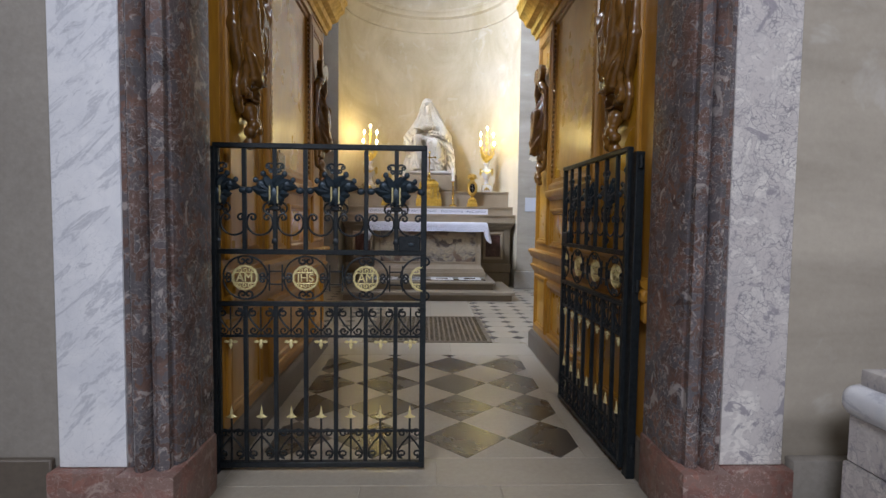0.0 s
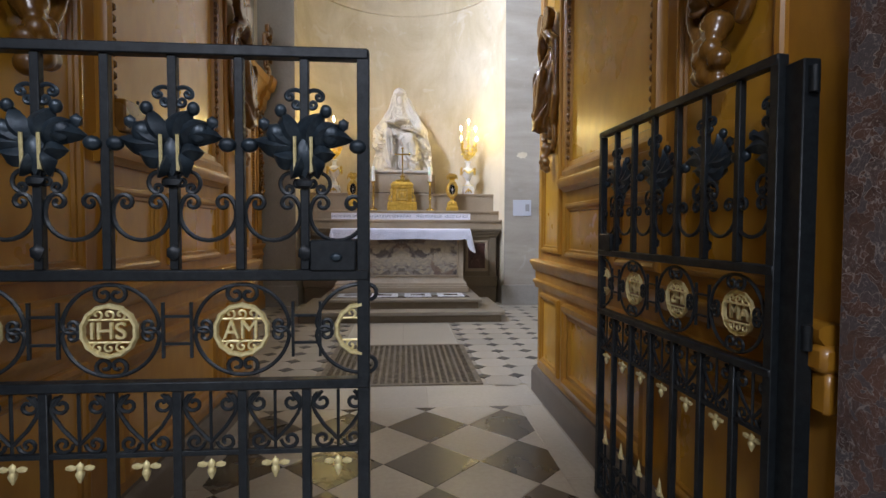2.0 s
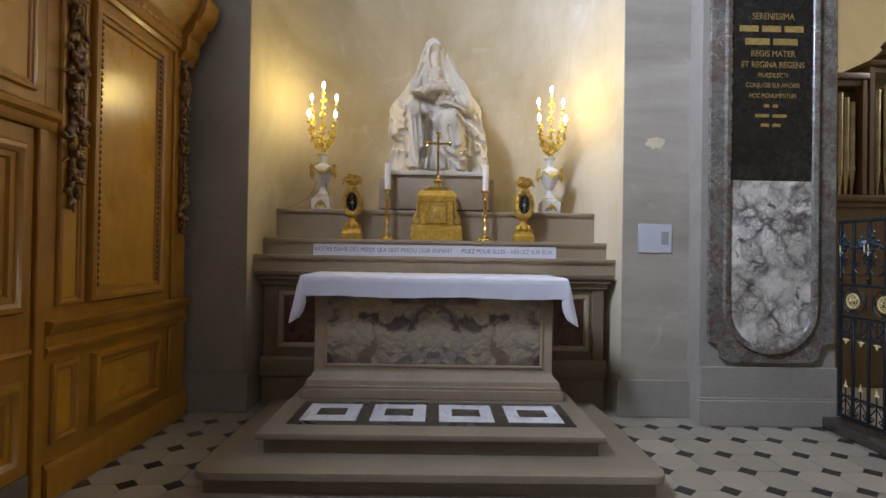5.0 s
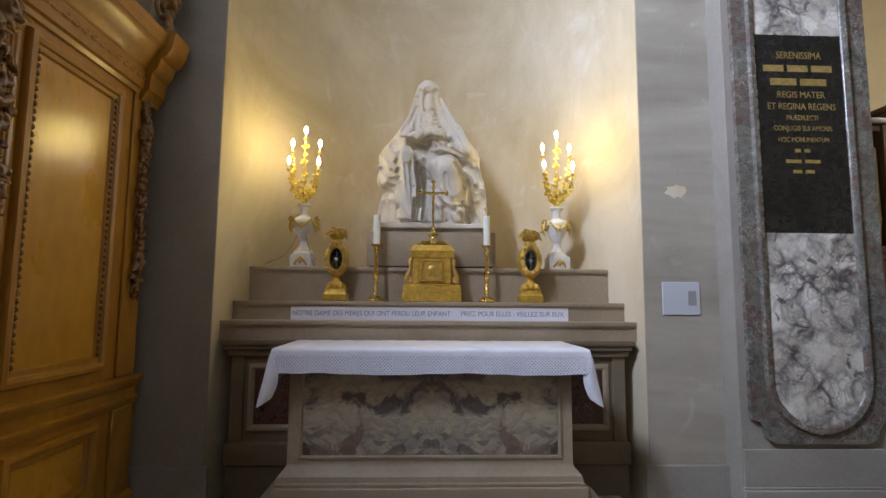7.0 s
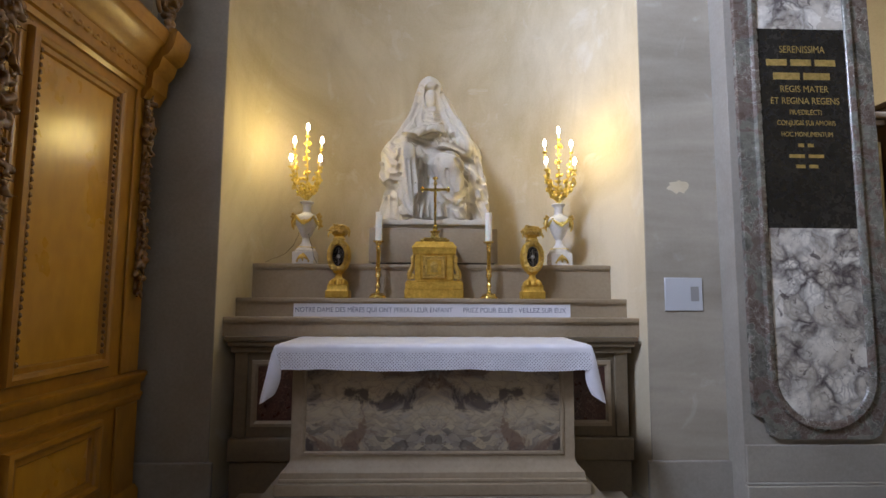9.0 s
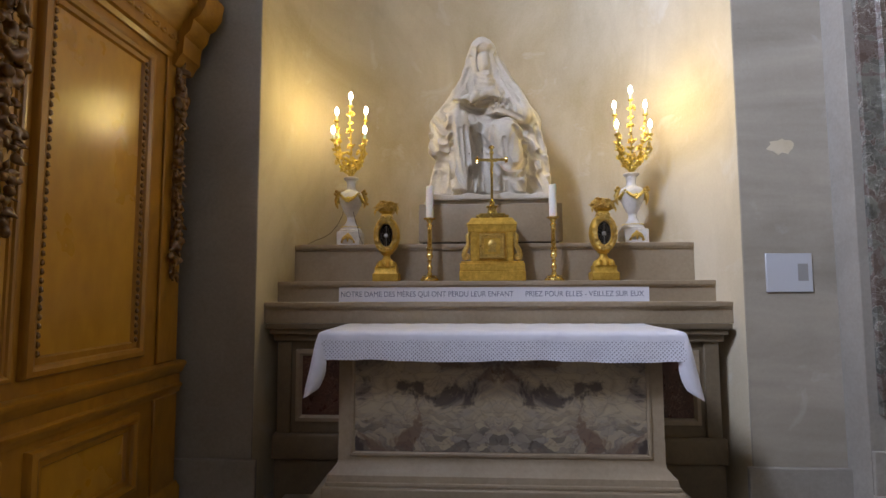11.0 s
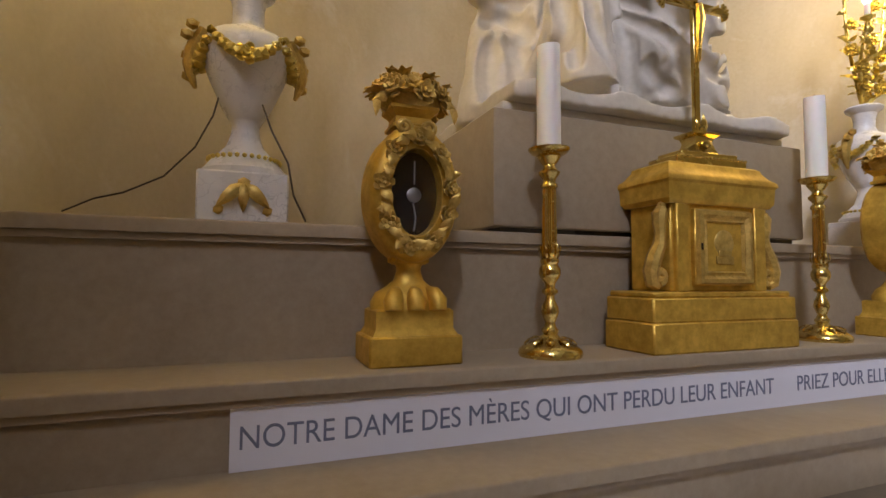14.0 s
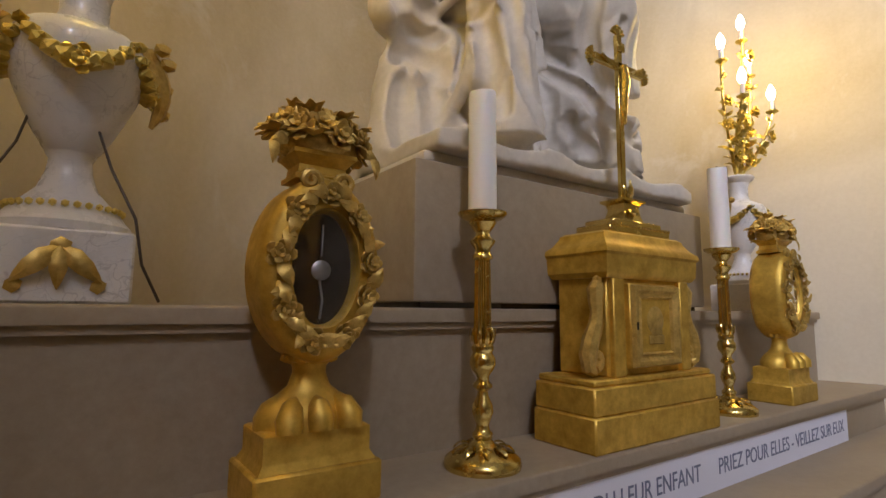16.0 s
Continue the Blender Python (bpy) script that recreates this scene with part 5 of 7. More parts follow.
def statue():
    step = 0.0072
    P = grid((-0.56, -0.50, 0.0), (0.56, 0.36, 1.60), step)
    X, Y, Z = P
    org = (X[0, 0, 0], Y[0, 0, 0], Z[0, 0, 0])
    ys = Y[0, :, 0]
    left = blend([caps(P, (-0.12, 0.05, 0.66), (-0.25, -0.25, 0.69), 0.15, 0.105), caps(P, (-0.25, -0.26, 0.67), (-0.20, -0.27, 0.10), 0.092, 0.10)], 0.04)
    right = blend([caps(P, (0.10, 0.05, 0.60), (0.12, -0.27, 0.57), 0.17, 0.14), caps(P, (0.13, -0.27, 0.55), (0.17, -0.23, 0.08), 0.12, 0.14)], 0.05)
    F = blend([ell(P, (0, 0.04, 0.26), (0.43, 0.27, 0.38)), left, right,
               caps(P, (-0.37, -0.02, 0.68), (-0.41, -0.04, 0.52), 0.10, 0.095), caps(P, (-0.37, -0.02, 0.36), (-0.40, -0.06, 0.05), 0.075, 0.115),
               caps(P, (0.36, 0.0, 0.70), (0.41, -0.03, 0.42), 0.085, 0.085), caps(P, (0.41, -0.03, 0.40), (0.44, -0.07, 0.05), 0.07, 0.10),
               ell(P, (0.0, 0.06, 0.90), (0.22, 0.17, 0.30)), caps(P, (-0.16, 0.08, 1.06), (0.16, 0.08, 1.06), 0.11, 0.11),
               caps(P, (-0.13, 0.06, 1.16), (-0.39, 0.02, 0.74), 0.085, 0.11), caps(P, (0.09, 0.06, 1.16), (0.34, 0.02, 0.76), 0.085, 0.11),
               ell(P, (0, 0.15, 0.85), (0.28, 0.16, 0.62))], 0.045)
    hood = blend([ell(P, (-0.04, 0.05, 1.395), (0.125, 0.15, 0.175)), caps(P, (-0.125, 0.05, 1.36), (-0.17, 0.05, 1.12), 0.055, 0.08), caps(P, (0.05, 0.05, 1.36), (0.13, 0.05, 1.12), 0.055, 0.09)], 0.04)
    F = soft_min(F, hood, 0.03)
    F = np.maximum(F, -ell(P, (-0.03, -0.11, 1.31), (0.080, 0.15, 0.155)))
    for f, k in ((caps(P, (-0.02, 0.03, 1.24), (0.0, -0.02, 1.05), 0.05, 0.10), 0.015),
                 (blend([ell(P, (-0.03, 0.03, 1.345), (0.064, 0.085, 0.10)), ell(P, (-0.026, 0.0, 1.275), (0.040, 0.05, 0.045))], 0.03), 0.004),
                 (ell(P, (-0.033, 0.02, 1.45), (0.095, 0.10, 0.055)), 0.008),
                 (blend([caps(P, (-0.23, 0.02, 1.02), (-0.25, -0.12, 0.87), 0.08, 0.078), caps(P, (-0.25, -0.13, 0.87), (-0.09, -0.165, 0.95), 0.062, 0.042)], 0.03), 0.02),
                 (blend([caps(P, (0.21, 0.02, 1.03), (0.29, -0.08, 0.80), 0.085, 0.085), caps(P, (0.29, -0.09, 0.80), (0.06, -0.18, 0.83), 0.07, 0.05)], 0.03), 0.025),
                 (blend([caps(P, (-0.09, -0.17, 0.955), (0.03, -0.175, 0.98), 0.036, 0.030)] + [caps(P, (0.02, -0.185, 0.985 - 0.014 * j), (0.125 - 0.012 * abs(j - 1), -0.165, 0.998 - 0.020 * j), 0.014, 0.010) for j in range(4)], 0.012), 0.012)):
        F = soft_min(F, f, k)

    def stroke(points, r, cut=False, lift=0.1):
        """Raises a fold, or cuts a hollow, along a line over the front of the figure."""
        line = smooth_line(points)
        depth = []
        for x, z in line:
            i, k = int(round((x - org[0]) / step)), int(round((z - org[2]) / step))
            i, k = min(max(i, 0), F.shape[0] - 1), min(max(k, 0), F.shape[2] - 1)
            hit = np.argmax(F[i, :, k] < 0)
            depth.append(ys[hit] if F[i, hit, k] < 0 else (depth[-1] if depth else -0.1))
        for _ in range(3):
            depth = [(depth[max(j - 1, 0)] + depth[j] + depth[min(j + 1, len(depth) - 1)]) / 3 for j in range(len(depth))]
        n = len(line) - 1
        for j in range(n):
            ra, rb = (r * (0.55 + 0.45 * math.sin(math.pi * min(1, 0.15 + 0.85 * t / n))) for t in (j, j + 1))
            off = lift
            a = (line[j][0], depth[j] + off * ra, line[j][1])
            b = (line[j + 1][0], depth[j + 1] + off * rb, line[j + 1][1])
            if math.dist(a, b) < 1e-6:
                continue
            sl = tuple(slice(max(0, int((min(a[i], b[i]) - r * 2.2 - org[i]) / step)), max(1, int((max(a[i], b[i]) + r * 2.2 - org[i]) / step) + 2)) for i in range(3))
            Q = [G[sl] for G in P]
            if Q[0].size == 0:
                continue
            f = caps(Q, a, b, ra, rb)
            F[sl] = -soft_min(-F[sl], f, r * 0.25) if cut else soft_min(F[sl], f, r * 0.25)

    cuts = (([(0.27, 0.38), (0.29, 0.24), (0.32, 0.12)], 0.05), ([(-0.185, 0.62), (-0.165, 0.36), (-0.15, 0.10)], 0.024), ([(-0.04, 0.56), (-0.03, 0.35), (-0.01, 0.10)], 0.032),
            ([(-0.335, 0.56), (-0.31, 0.36), (-0.29, 0.14)], 0.034), ([(-0.45, 0.42), (-0.38, 0.40), (-0.32, 0.38)], 0.03), ([(-0.10, 1.22), (-0.095, 1.10)], 0.022), ([(0.05, 1.22), (0.08, 1.08)], 0.022),
            ([(-0.12, 0.885), (0.0, 0.895), (0.10, 0.90)], 0.024), ([(-0.30, 0.95), (-0.25, 1.05), (-0.20, 1.14)], 0.016), ([(0.36, 0.50), (0.35, 0.34), (0.38, 0.20)], 0.024), ([(0.24, 0.98), (0.21, 0.88), (0.22, 0.80)], 0.018),
            ([(-0.40, 0.25), (-0.42, 0.12), (-0.41, 0.04)], 0.02), ([(0.06, 0.28), (0.08, 0.16), (0.10, 0.05)], 0.02))
    folds = (([(0.04, 1.42), (0.065, 1.25), (0.11, 1.10), (0.165, 0.99)], 0.028), ([(0.08, 1.38), (0.15, 1.20), (0.22, 1.08), (0.29, 0.94)], 0.020), ([(-0.125, 1.42), (-0.135, 1.25), (-0.15, 1.10), (-0.13, 1.01)], 0.024),
             ([(-0.155, 1.36), (-0.20, 1.18), (-0.29, 1.0), (-0.38, 0.85)], 0.022), ([(-0.15, 1.28), (-0.20, 1.12), (-0.28, 0.93)], 0.014), ([(0.12, 1.22), (0.20, 1.02), (0.25, 0.90)], 0.014),
             ([(-0.08, 1.19), (-0.01, 1.155), (0.06, 1.19)], 0.013), ([(-0.09, 1.15), (0.0, 1.105), (0.08, 1.15)], 0.014), ([(-0.10, 1.10), (0.0, 1.055), (0.10, 1.11)], 0.014), ([(-0.09, 1.04), (0.01, 1.015), (0.11, 1.05)], 0.012),
             ([(0.05, 0.93), (0.035, 0.80)], 0.013), ([(0.09, 0.95), (0.095, 0.80)], 0.013), ([(0.13, 0.95), (0.155, 0.80)], 0.013), ([(0.17, 0.95), (0.21, 0.82)], 0.013), ([(0.0, 0.90), (-0.02, 0.82)], 0.012),
             ([(-0.37, 0.88), (-0.20, 0.86), (-0.08, 0.80), (0.06, 0.76), (0.20, 0.72), (0.34, 0.64), (0.45, 0.52)], 0.034), ([(-0.10, 0.75), (0.05, 0.71), (0.20, 0.655), (0.32, 0.56)], 0.020),
             ([(-0.32, 0.92), (-0.16, 0.87), (0.0, 0.825), (0.14, 0.80), (0.28, 0.74)], 0.017), ([(-0.36, 0.83), (-0.26, 0.80), (-0.16, 0.80)], 0.016),
             ([(-0.14, 0.80), (-0.12, 0.62), (-0.10, 0.45), (-0.11, 0.25), (-0.13, 0.04)], 0.046), ([(-0.165, 0.75), (-0.14, 0.45), (-0.17, 0.05)], 0.015), ([(-0.08, 0.62), (-0.065, 0.40), (-0.065, 0.05)], 0.015), ([(-0.115, 0.55), (-0.105, 0.30), (-0.12, 0.06)], 0.012),
             ([(-0.30, 0.70), (-0.28, 0.45), (-0.24, 0.22), (-0.18, 0.10)], 0.017), ([(-0.23, 0.60), (-0.21, 0.40), (-0.19, 0.18)], 0.012),
             ([(-0.48, 0.73), (-0.44, 0.61), (-0.37, 0.57), (-0.31, 0.63)], 0.024), ([(-0.485, 0.65), (-0.44, 0.53), (-0.36, 0.49), (-0.30, 0.55)], 0.026), ([(-0.48, 0.57), (-0.42, 0.455), (-0.35, 0.43), (-0.30, 0.47)], 0.024), ([(-0.46, 0.80), (-0.40, 0.72), (-0.34, 0.70)], 0.02),
             ([(-0.44, 0.36), (-0.385, 0.38), (-0.35, 0.31), (-0.40, 0.27)], 0.030), ([(-0.44, 0.27), (-0.465, 0.12), (-0.45, 0.02)], 0.026), ([(-0.36, 0.27), (-0.375, 0.12), (-0.40, 0.02)], 0.026), ([(-0.30, 0.40), (-0.31, 0.20), (-0.34, 0.03)], 0.024),
             ([(-0.04, 0.50), (0.06, 0.33), (0.18, 0.26), (0.28, 0.34), (0.31, 0.43)], 0.022), ([(-0.02, 0.41), (0.08, 0.23), (0.20, 0.16), (0.27, 0.24)], 0.018), ([(0.02, 0.60), (0.03, 0.44), (0.09, 0.31)], 0.020), ([(0.20, 0.60), (0.26, 0.50), (0.30, 0.42)], 0.022), ([(0.11, 0.50), (0.13, 0.36), (0.18, 0.28)], 0.012), ([(0.02, 0.22), (0.05, 0.10), (0.03, 0.03)], 0.018), ([(0.14, 0.15), (0.16, 0.07), (0.22, 0.03)], 0.018),
             ([(0.36, 0.63), (0.45, 0.55), (0.47, 0.48), (0.40, 0.44)], 0.026), ([(0.40, 0.44), (0.48, 0.38), (0.49, 0.30), (0.42, 0.27)], 0.026), ([(0.34, 0.58), (0.37, 0.42), (0.42, 0.30)], 0.017), ([(0.42, 0.27), (0.47, 0.15), (0.49, 0.03)], 0.026), ([(0.34, 0.22), (0.40, 0.10), (0.47, 0.02)], 0.025), ([(0.24, 0.14), (0.32, 0.06), (0.42, 0.02)], 0.022), ([(0.40, 0.70), (0.42, 0.60), (0.45, 0.52)], 0.018),
             ([(-0.47, 0.04), (-0.30, 0.055), (-0.15, 0.03), (0.0, 0.045), (0.15, 0.03), (0.32, 0.04)], 0.028))
    warp = 0.5 * np.sin(7.0 * Z + 4 * X) + 0.35 * np.sin(13 * Z - 9 * X + 2)
    fan_l = (X + 0.27 + 0.3 * Y) / (0.28 + np.clip(0.80 - Z, 0, 1))
    fan_r = (X - 0.14 + 0.3 * Y) / (0.26 + np.clip(0.70 - Z, 0, 1))
    split = np.clip((X + 0.06) / 0.10 + 0.5, 0, 1)
    fan = fan_l * (1 - split) + fan_r * split
    low_part = np.clip((0.62 - Z) / 0.30, 0, 1)
    F -= (0.020 * (np.abs(np.sin(15 * fan + 2 * warp)) ** 0.8 - 0.55) + 0.009 * (np.abs(np.sin(34 * fan + 2.5 * warp + 1)) ** 0.8 - 0.55)) * low_part
    chest = np.clip((Z - 0.66) / 0.1, 0, 1) * np.clip((1.24 - Z) / 0.1, 0, 1)
    F -= 0.010 * (np.abs(np.sin(30 * (np.abs(X + 0.02) * 1.5 + 0.5 * Z) + 2 * np.sin(5 * Z) + 2 * np.sin(9 * Y))) ** 0.8 - 0.55) * chest
    for line, r in cuts:
        stroke(line, r * 1.1, True, -0.1)
    for line, r in folds:
        stroke(line, r * 1.55, True, -0.25)
        stroke(line, r * 0.85, False, 0.85)
    F = F + 0.0025 * np.sin(41 * X + 17 * Z + 3 * np.sin(9 * Z)) * np.sin(23 * Z - 31 * Y)
    rock = np.maximum(np.maximum(np.abs(X) - 0.50, np.abs(Y + 0.04) - 0.33), Z - 0.045) + 0.012 * np.sin(23 * X + 5) * np.sin(19 * Y)
    F = np.maximum(soft_min(F, rock, 0.03), -Z)
    ob = carved("marble_statue", F, P, M_STATUE)
    ob.location = (0.0, 10.15, 2.205)
    ob.scale = (1.03, 1.0, 0.98)
    return tagged(ob, "seated veiled figure of white marble on a stone pedestal", "statue")


statue()
ped = thing("statue_pedestal", "plain limestone pedestal block under the statue", "pedestal", (0, 9.79, UZ))
part("block", shape(box(-0.57, 0.57, 0.0, 0.80, 0.012, 0.318, 0.008, 2)), M_ALTAR, ped)
part("top", shape(box(-0.53, 0.53, 0.03, 0.80, 0.318, 0.352, 0.012, 2)), M_STATUE, ped)
# Solid black strip puts the shade of the gap under the block into colour.
part("foot", shape(box(-0.54, 0.54, 0.02, 0.80, 0.0, 0.012)), M_SLATE, ped, "black strip painting the shade of the open joint")


def flower(c, d, r, rng):
    """A small open rose of overlapping petals, facing d."""
    d = Vector(d).normalized()
    q = d.to_track_quat("Z", "Y").to_matrix().to_4x4()
    out = []

    def build(bm):
        for ring_k, (n, rad, lift, size) in enumerate(((5, 0.75, 0.0, 0.55), (5, 0.45, 0.25, 0.42), (3, 0.16, 0.42, 0.3))):
            for k in range(n):
                a = k * math.tau / n + ring_k * 0.6
                t = bmesh.new()
                bmesh.ops.create_icosphere(t, subdivisions=1, radius=1.0)
                m = Matrix.Translation(c) @ q @ Matrix.Rotation(a, 4, "Z") @ Matrix.Translation((rad * r, 0, lift * r)) @ Matrix.Rotation(radians(-35), 4, "Y") @ Matrix.Diagonal((size * r, size * 0.9 * r, 0.16 * r, 1))
                merge(bm, t, m)
    return build


def sprig(base, tip, width, up=(0, -1, 0)):
    """A small pointed leaf between two points."""
    def build(bm):
        a, b = Vector(base), Vector(tip)
        d = b - a
        s = d.cross(Vector(up))
        s = s.normalized() if s.length > 1e-5 else d.orthogonal().normalized()
        n = s.cross(d).normalized()
        rows = []
        for f, w in ((0.0, 0.25), (0.3, 0.9), (0.6, 0.8), (0.85, 0.4), (1.0, 0.05)):
            p = a + d * f + n * 0.18 * d.length * math.sin(f * 3.0)
            rows.append([p - s * w * width, p + n * width * 0.3, p + s * w * width, p - n * width * 0.12])
        rings(rows)(bm)
    return build


def candelabrum(at, sx):
    root = thing("candelabrum_urn", "white marble urn with gilt garlands holding a lit five-branch candelabrum", "candelabrum", at, "pair of candelabra")
    part("foot_block", shape(box(-0.095, 0.095, -0.095, 0.095, 0, 0.112, 0.004)), M_URN, root)
    part("foot_mount", shape(sprig((0, -0.098, 0.085), (-0.055, -0.099, 0.03), 0.016), sprig((0, -0.098, 0.085), (0.055, -0.099, 0.03), 0.016), sprig((0, -0.098, 0.09), (0, -0.099, 0.02), 0.014), blob((0, -0.098, 0.085), (0.016, 0.008, 0.014)), blob((-0.05, -0.097, 0.026), (0.012, 0.006, 0.012)), blob((0.05, -0.097, 0.026), (0.012, 0.006, 0.012))), M_GILT_DARK, root, "gilt bronze leaf mount")
    part("foot", shape(lathe([(0.094, 0.112), (0.094, 0.125), (0.085, 0.135), (0.075, 0.150), (0.06, 0.165), (0.042, 0.185), (0.032, 0.215), (0.030, 0.235), (0.036, 0.245)], seg=32)), M_URN, root)
    part("bead_ring", shape(*[blob((0.079 * math.cos(a), 0.079 * math.sin(a), 0.152), (0.006, 0.006, 0.006)) for a in (k * math.tau / 32 for k in range(32))]), M_ORMOLU, root, "gilt beaded ring")["kind"] = "stuff"
    part("body", shape(lathe([(0.030, 0.243), (0.040, 0.252), (0.056, 0.280), (0.072, 0.315), (0.087, 0.35), (0.097, 0.38), (0.101, 0.405), (0.098, 0.428), (0.086, 0.445), (0.062, 0.457), (0.042, 0.468), (0.036, 0.485), (0.036, 0.520), (0.042, 0.545), (0.060, 0.558), (0.063, 0.568), (0.058, 0.574), (0.0, 0.575)], seg=40)), M_URN, root)
    rng = random.Random(3)
    for k in range(4):
        a0 = math.radians(-90 - 45 + 90 * k)
        pieces = []
        for j in range(11):
            f = j / 10
            a = a0 + math.radians(90) * f
            sag = 0.055 * math.sin(f * math.pi)
            r = 0.106 - 0.06 * sag
            p = (r * math.cos(a), r * math.sin(a), 0.425 - sag)
            s = 0.010 + 0.007 * math.sin(f * math.pi)
            pieces.append(blob(p, (s * 1.2, s * 1.2, s)))
            if j % 2 == 0:
                q = Vector(p)
                out = Vector((math.cos(a), math.sin(a), -0.3)) * 0.012
                pieces.append(sprig(q, q + out + Vector((-math.sin(a) * 0.012, math.cos(a) * 0.016, 0.008)), 0.010))
            if j == 5:
                pieces.append(flower((p[0] * 1.06, p[1] * 1.06, p[2]), (math.cos(a), math.sin(a), 0), 0.023, rng))
        part("garland", shape(*pieces), M_ORMOLU, root, "gilt bronze flower garland")["kind"] = "stuff"
    for s in (-1, 1):
        pts = [(s * (0.095 + 0.03 * math.sin(f * 2.6)), 0, 0.455 - 0.14 * f) for f in (0, 0.2, 0.4, 0.6, 0.8, 1.0)]
        part("handle", shape(tube(pts, [0.014, 0.018, 0.017, 0.015, 0.011, 0.004], 8), *[blob((s * (0.118 + 0.012 * (k % 2)), 0.012 * (k - 2), 0.455 - 0.020 * k), (0.016, 0.014, 0.014)) for k in range(6)]), M_GILT_DARK, root, "gilt leaf cluster at the shoulder")
    # branches, flowers, leaves and bulbs
    tips = [(0.0, -0.05, 1.17), (-0.125, -0.02, 1.055), (0.125, -0.02, 1.055), (-0.132, -0.10, 0.87), (0.132, -0.10, 0.865)]
    for i, tip in enumerate(tips):
        v = Vector(tip)
        mid = Vector((v.x * 0.25, v.y * 0.4, 0.575 + (v.z - 0.575) * 0.42))
        wig = 0.012 if i % 2 else -0.012
        pts = []
        for k in range(11):
            f = k / 10
            p = (1 - f) ** 2 * Vector((0.012 * wig * 50, 0, 0.57)) + 2 * f * (1 - f) * (mid + Vector((v.x * 0.55, wig, -0.04))) + f * f * v
            pts.append(p + Vector((wig * math.sin(f * 9) * 0.5, wig * math.cos(f * 7) * 0.4, 0)))
        br = part("branch", shape(tube(pts, [0.0085 - 0.0035 * k / 10 for k in range(11)], 7)), M_ORMOLU, root, "gilt bronze flower branch")
        leaves = []
        for k in range(2, 10):
            a = k * 2.4 + i
            d = Vector((math.cos(a), math.sin(a), 0.45)) * (0.060 - 0.003 * k)
            leaves.append(sprig(pts[k], pts[k] + d, 0.016))
            d = Vector((math.cos(a + 2), math.sin(a + 2), 0.6)) * (0.050 - 0.003 * k)
            leaves.append(sprig(pts[k], pts[k] + d, 0.014))
        part("leaf_spray", shape(*leaves), M_ORMOLU, br)["kind"] = "stuff"
        fl = []
        for k in ((3, 5, 7) if i else (3, 5, 7, 9)):
            a = -1.57 + (i - 2) * 0.7 + k
            d = Vector((math.cos(a) * 0.8, -0.7, 0.2))
            fl.append(flower(pts[k] + d * 0.028, d, 0.026, rng))
        part("blossom", shape(*fl), M_ORMOLU, br, "gilt open blossom")
        part("drip_pan", shape(lathe([(0.006, -0.012), (0.012, -0.006), (0.024, 0.0), (0.025, 0.004), (0.011, 0.004), (0.011, 0.012)], tip, 14)), M_ORMOLU, br)
        part("candle_sleeve", shape(lathe([(0.0095, 0.004), (0.0095, 0.055)], tip, 12)), M_WAX, br, "white candle sleeve")
        part("bulb", shape(lathe([(0.008, 0.055), (0.013, 0.066), (0.0175, 0.082), (0.016, 0.098), (0.009, 0.114), (0.003, 0.126)], tip, 14)), M_BULB, br, "lit flame-shaped bulb")
    return root


for sx in (-1, 1):
    candelabrum((sx * 1.155, 9.93, UZ), sx)
cab = thing("lamp_cable", "thin dark cable trailing from the urn along the shelf", "cable", (-1.30, 9.9, UZ))
part("cord", shape(tube([(0.10, 0.02, 0.36), (0.075, 0.01, 0.25), (0.04, 0.0, 0.17), (-0.02, 0.0, 0.10), (-0.10, 0.02, 0.062), (-0.16, 0.05, 0.05), (-0.22, 0.06, 0.02)], 0.0022, 6)), M_CABLE, cab)
part("cord", shape(tube([(0.18, -0.03, 0.275), (0.20, -0.06, 0.21), (0.235, -0.095, 0.13), (0.247, -0.10, 0.06), (0.275, -0.09, 0.004)], 0.0022, 6)), M_CABLE, cab)


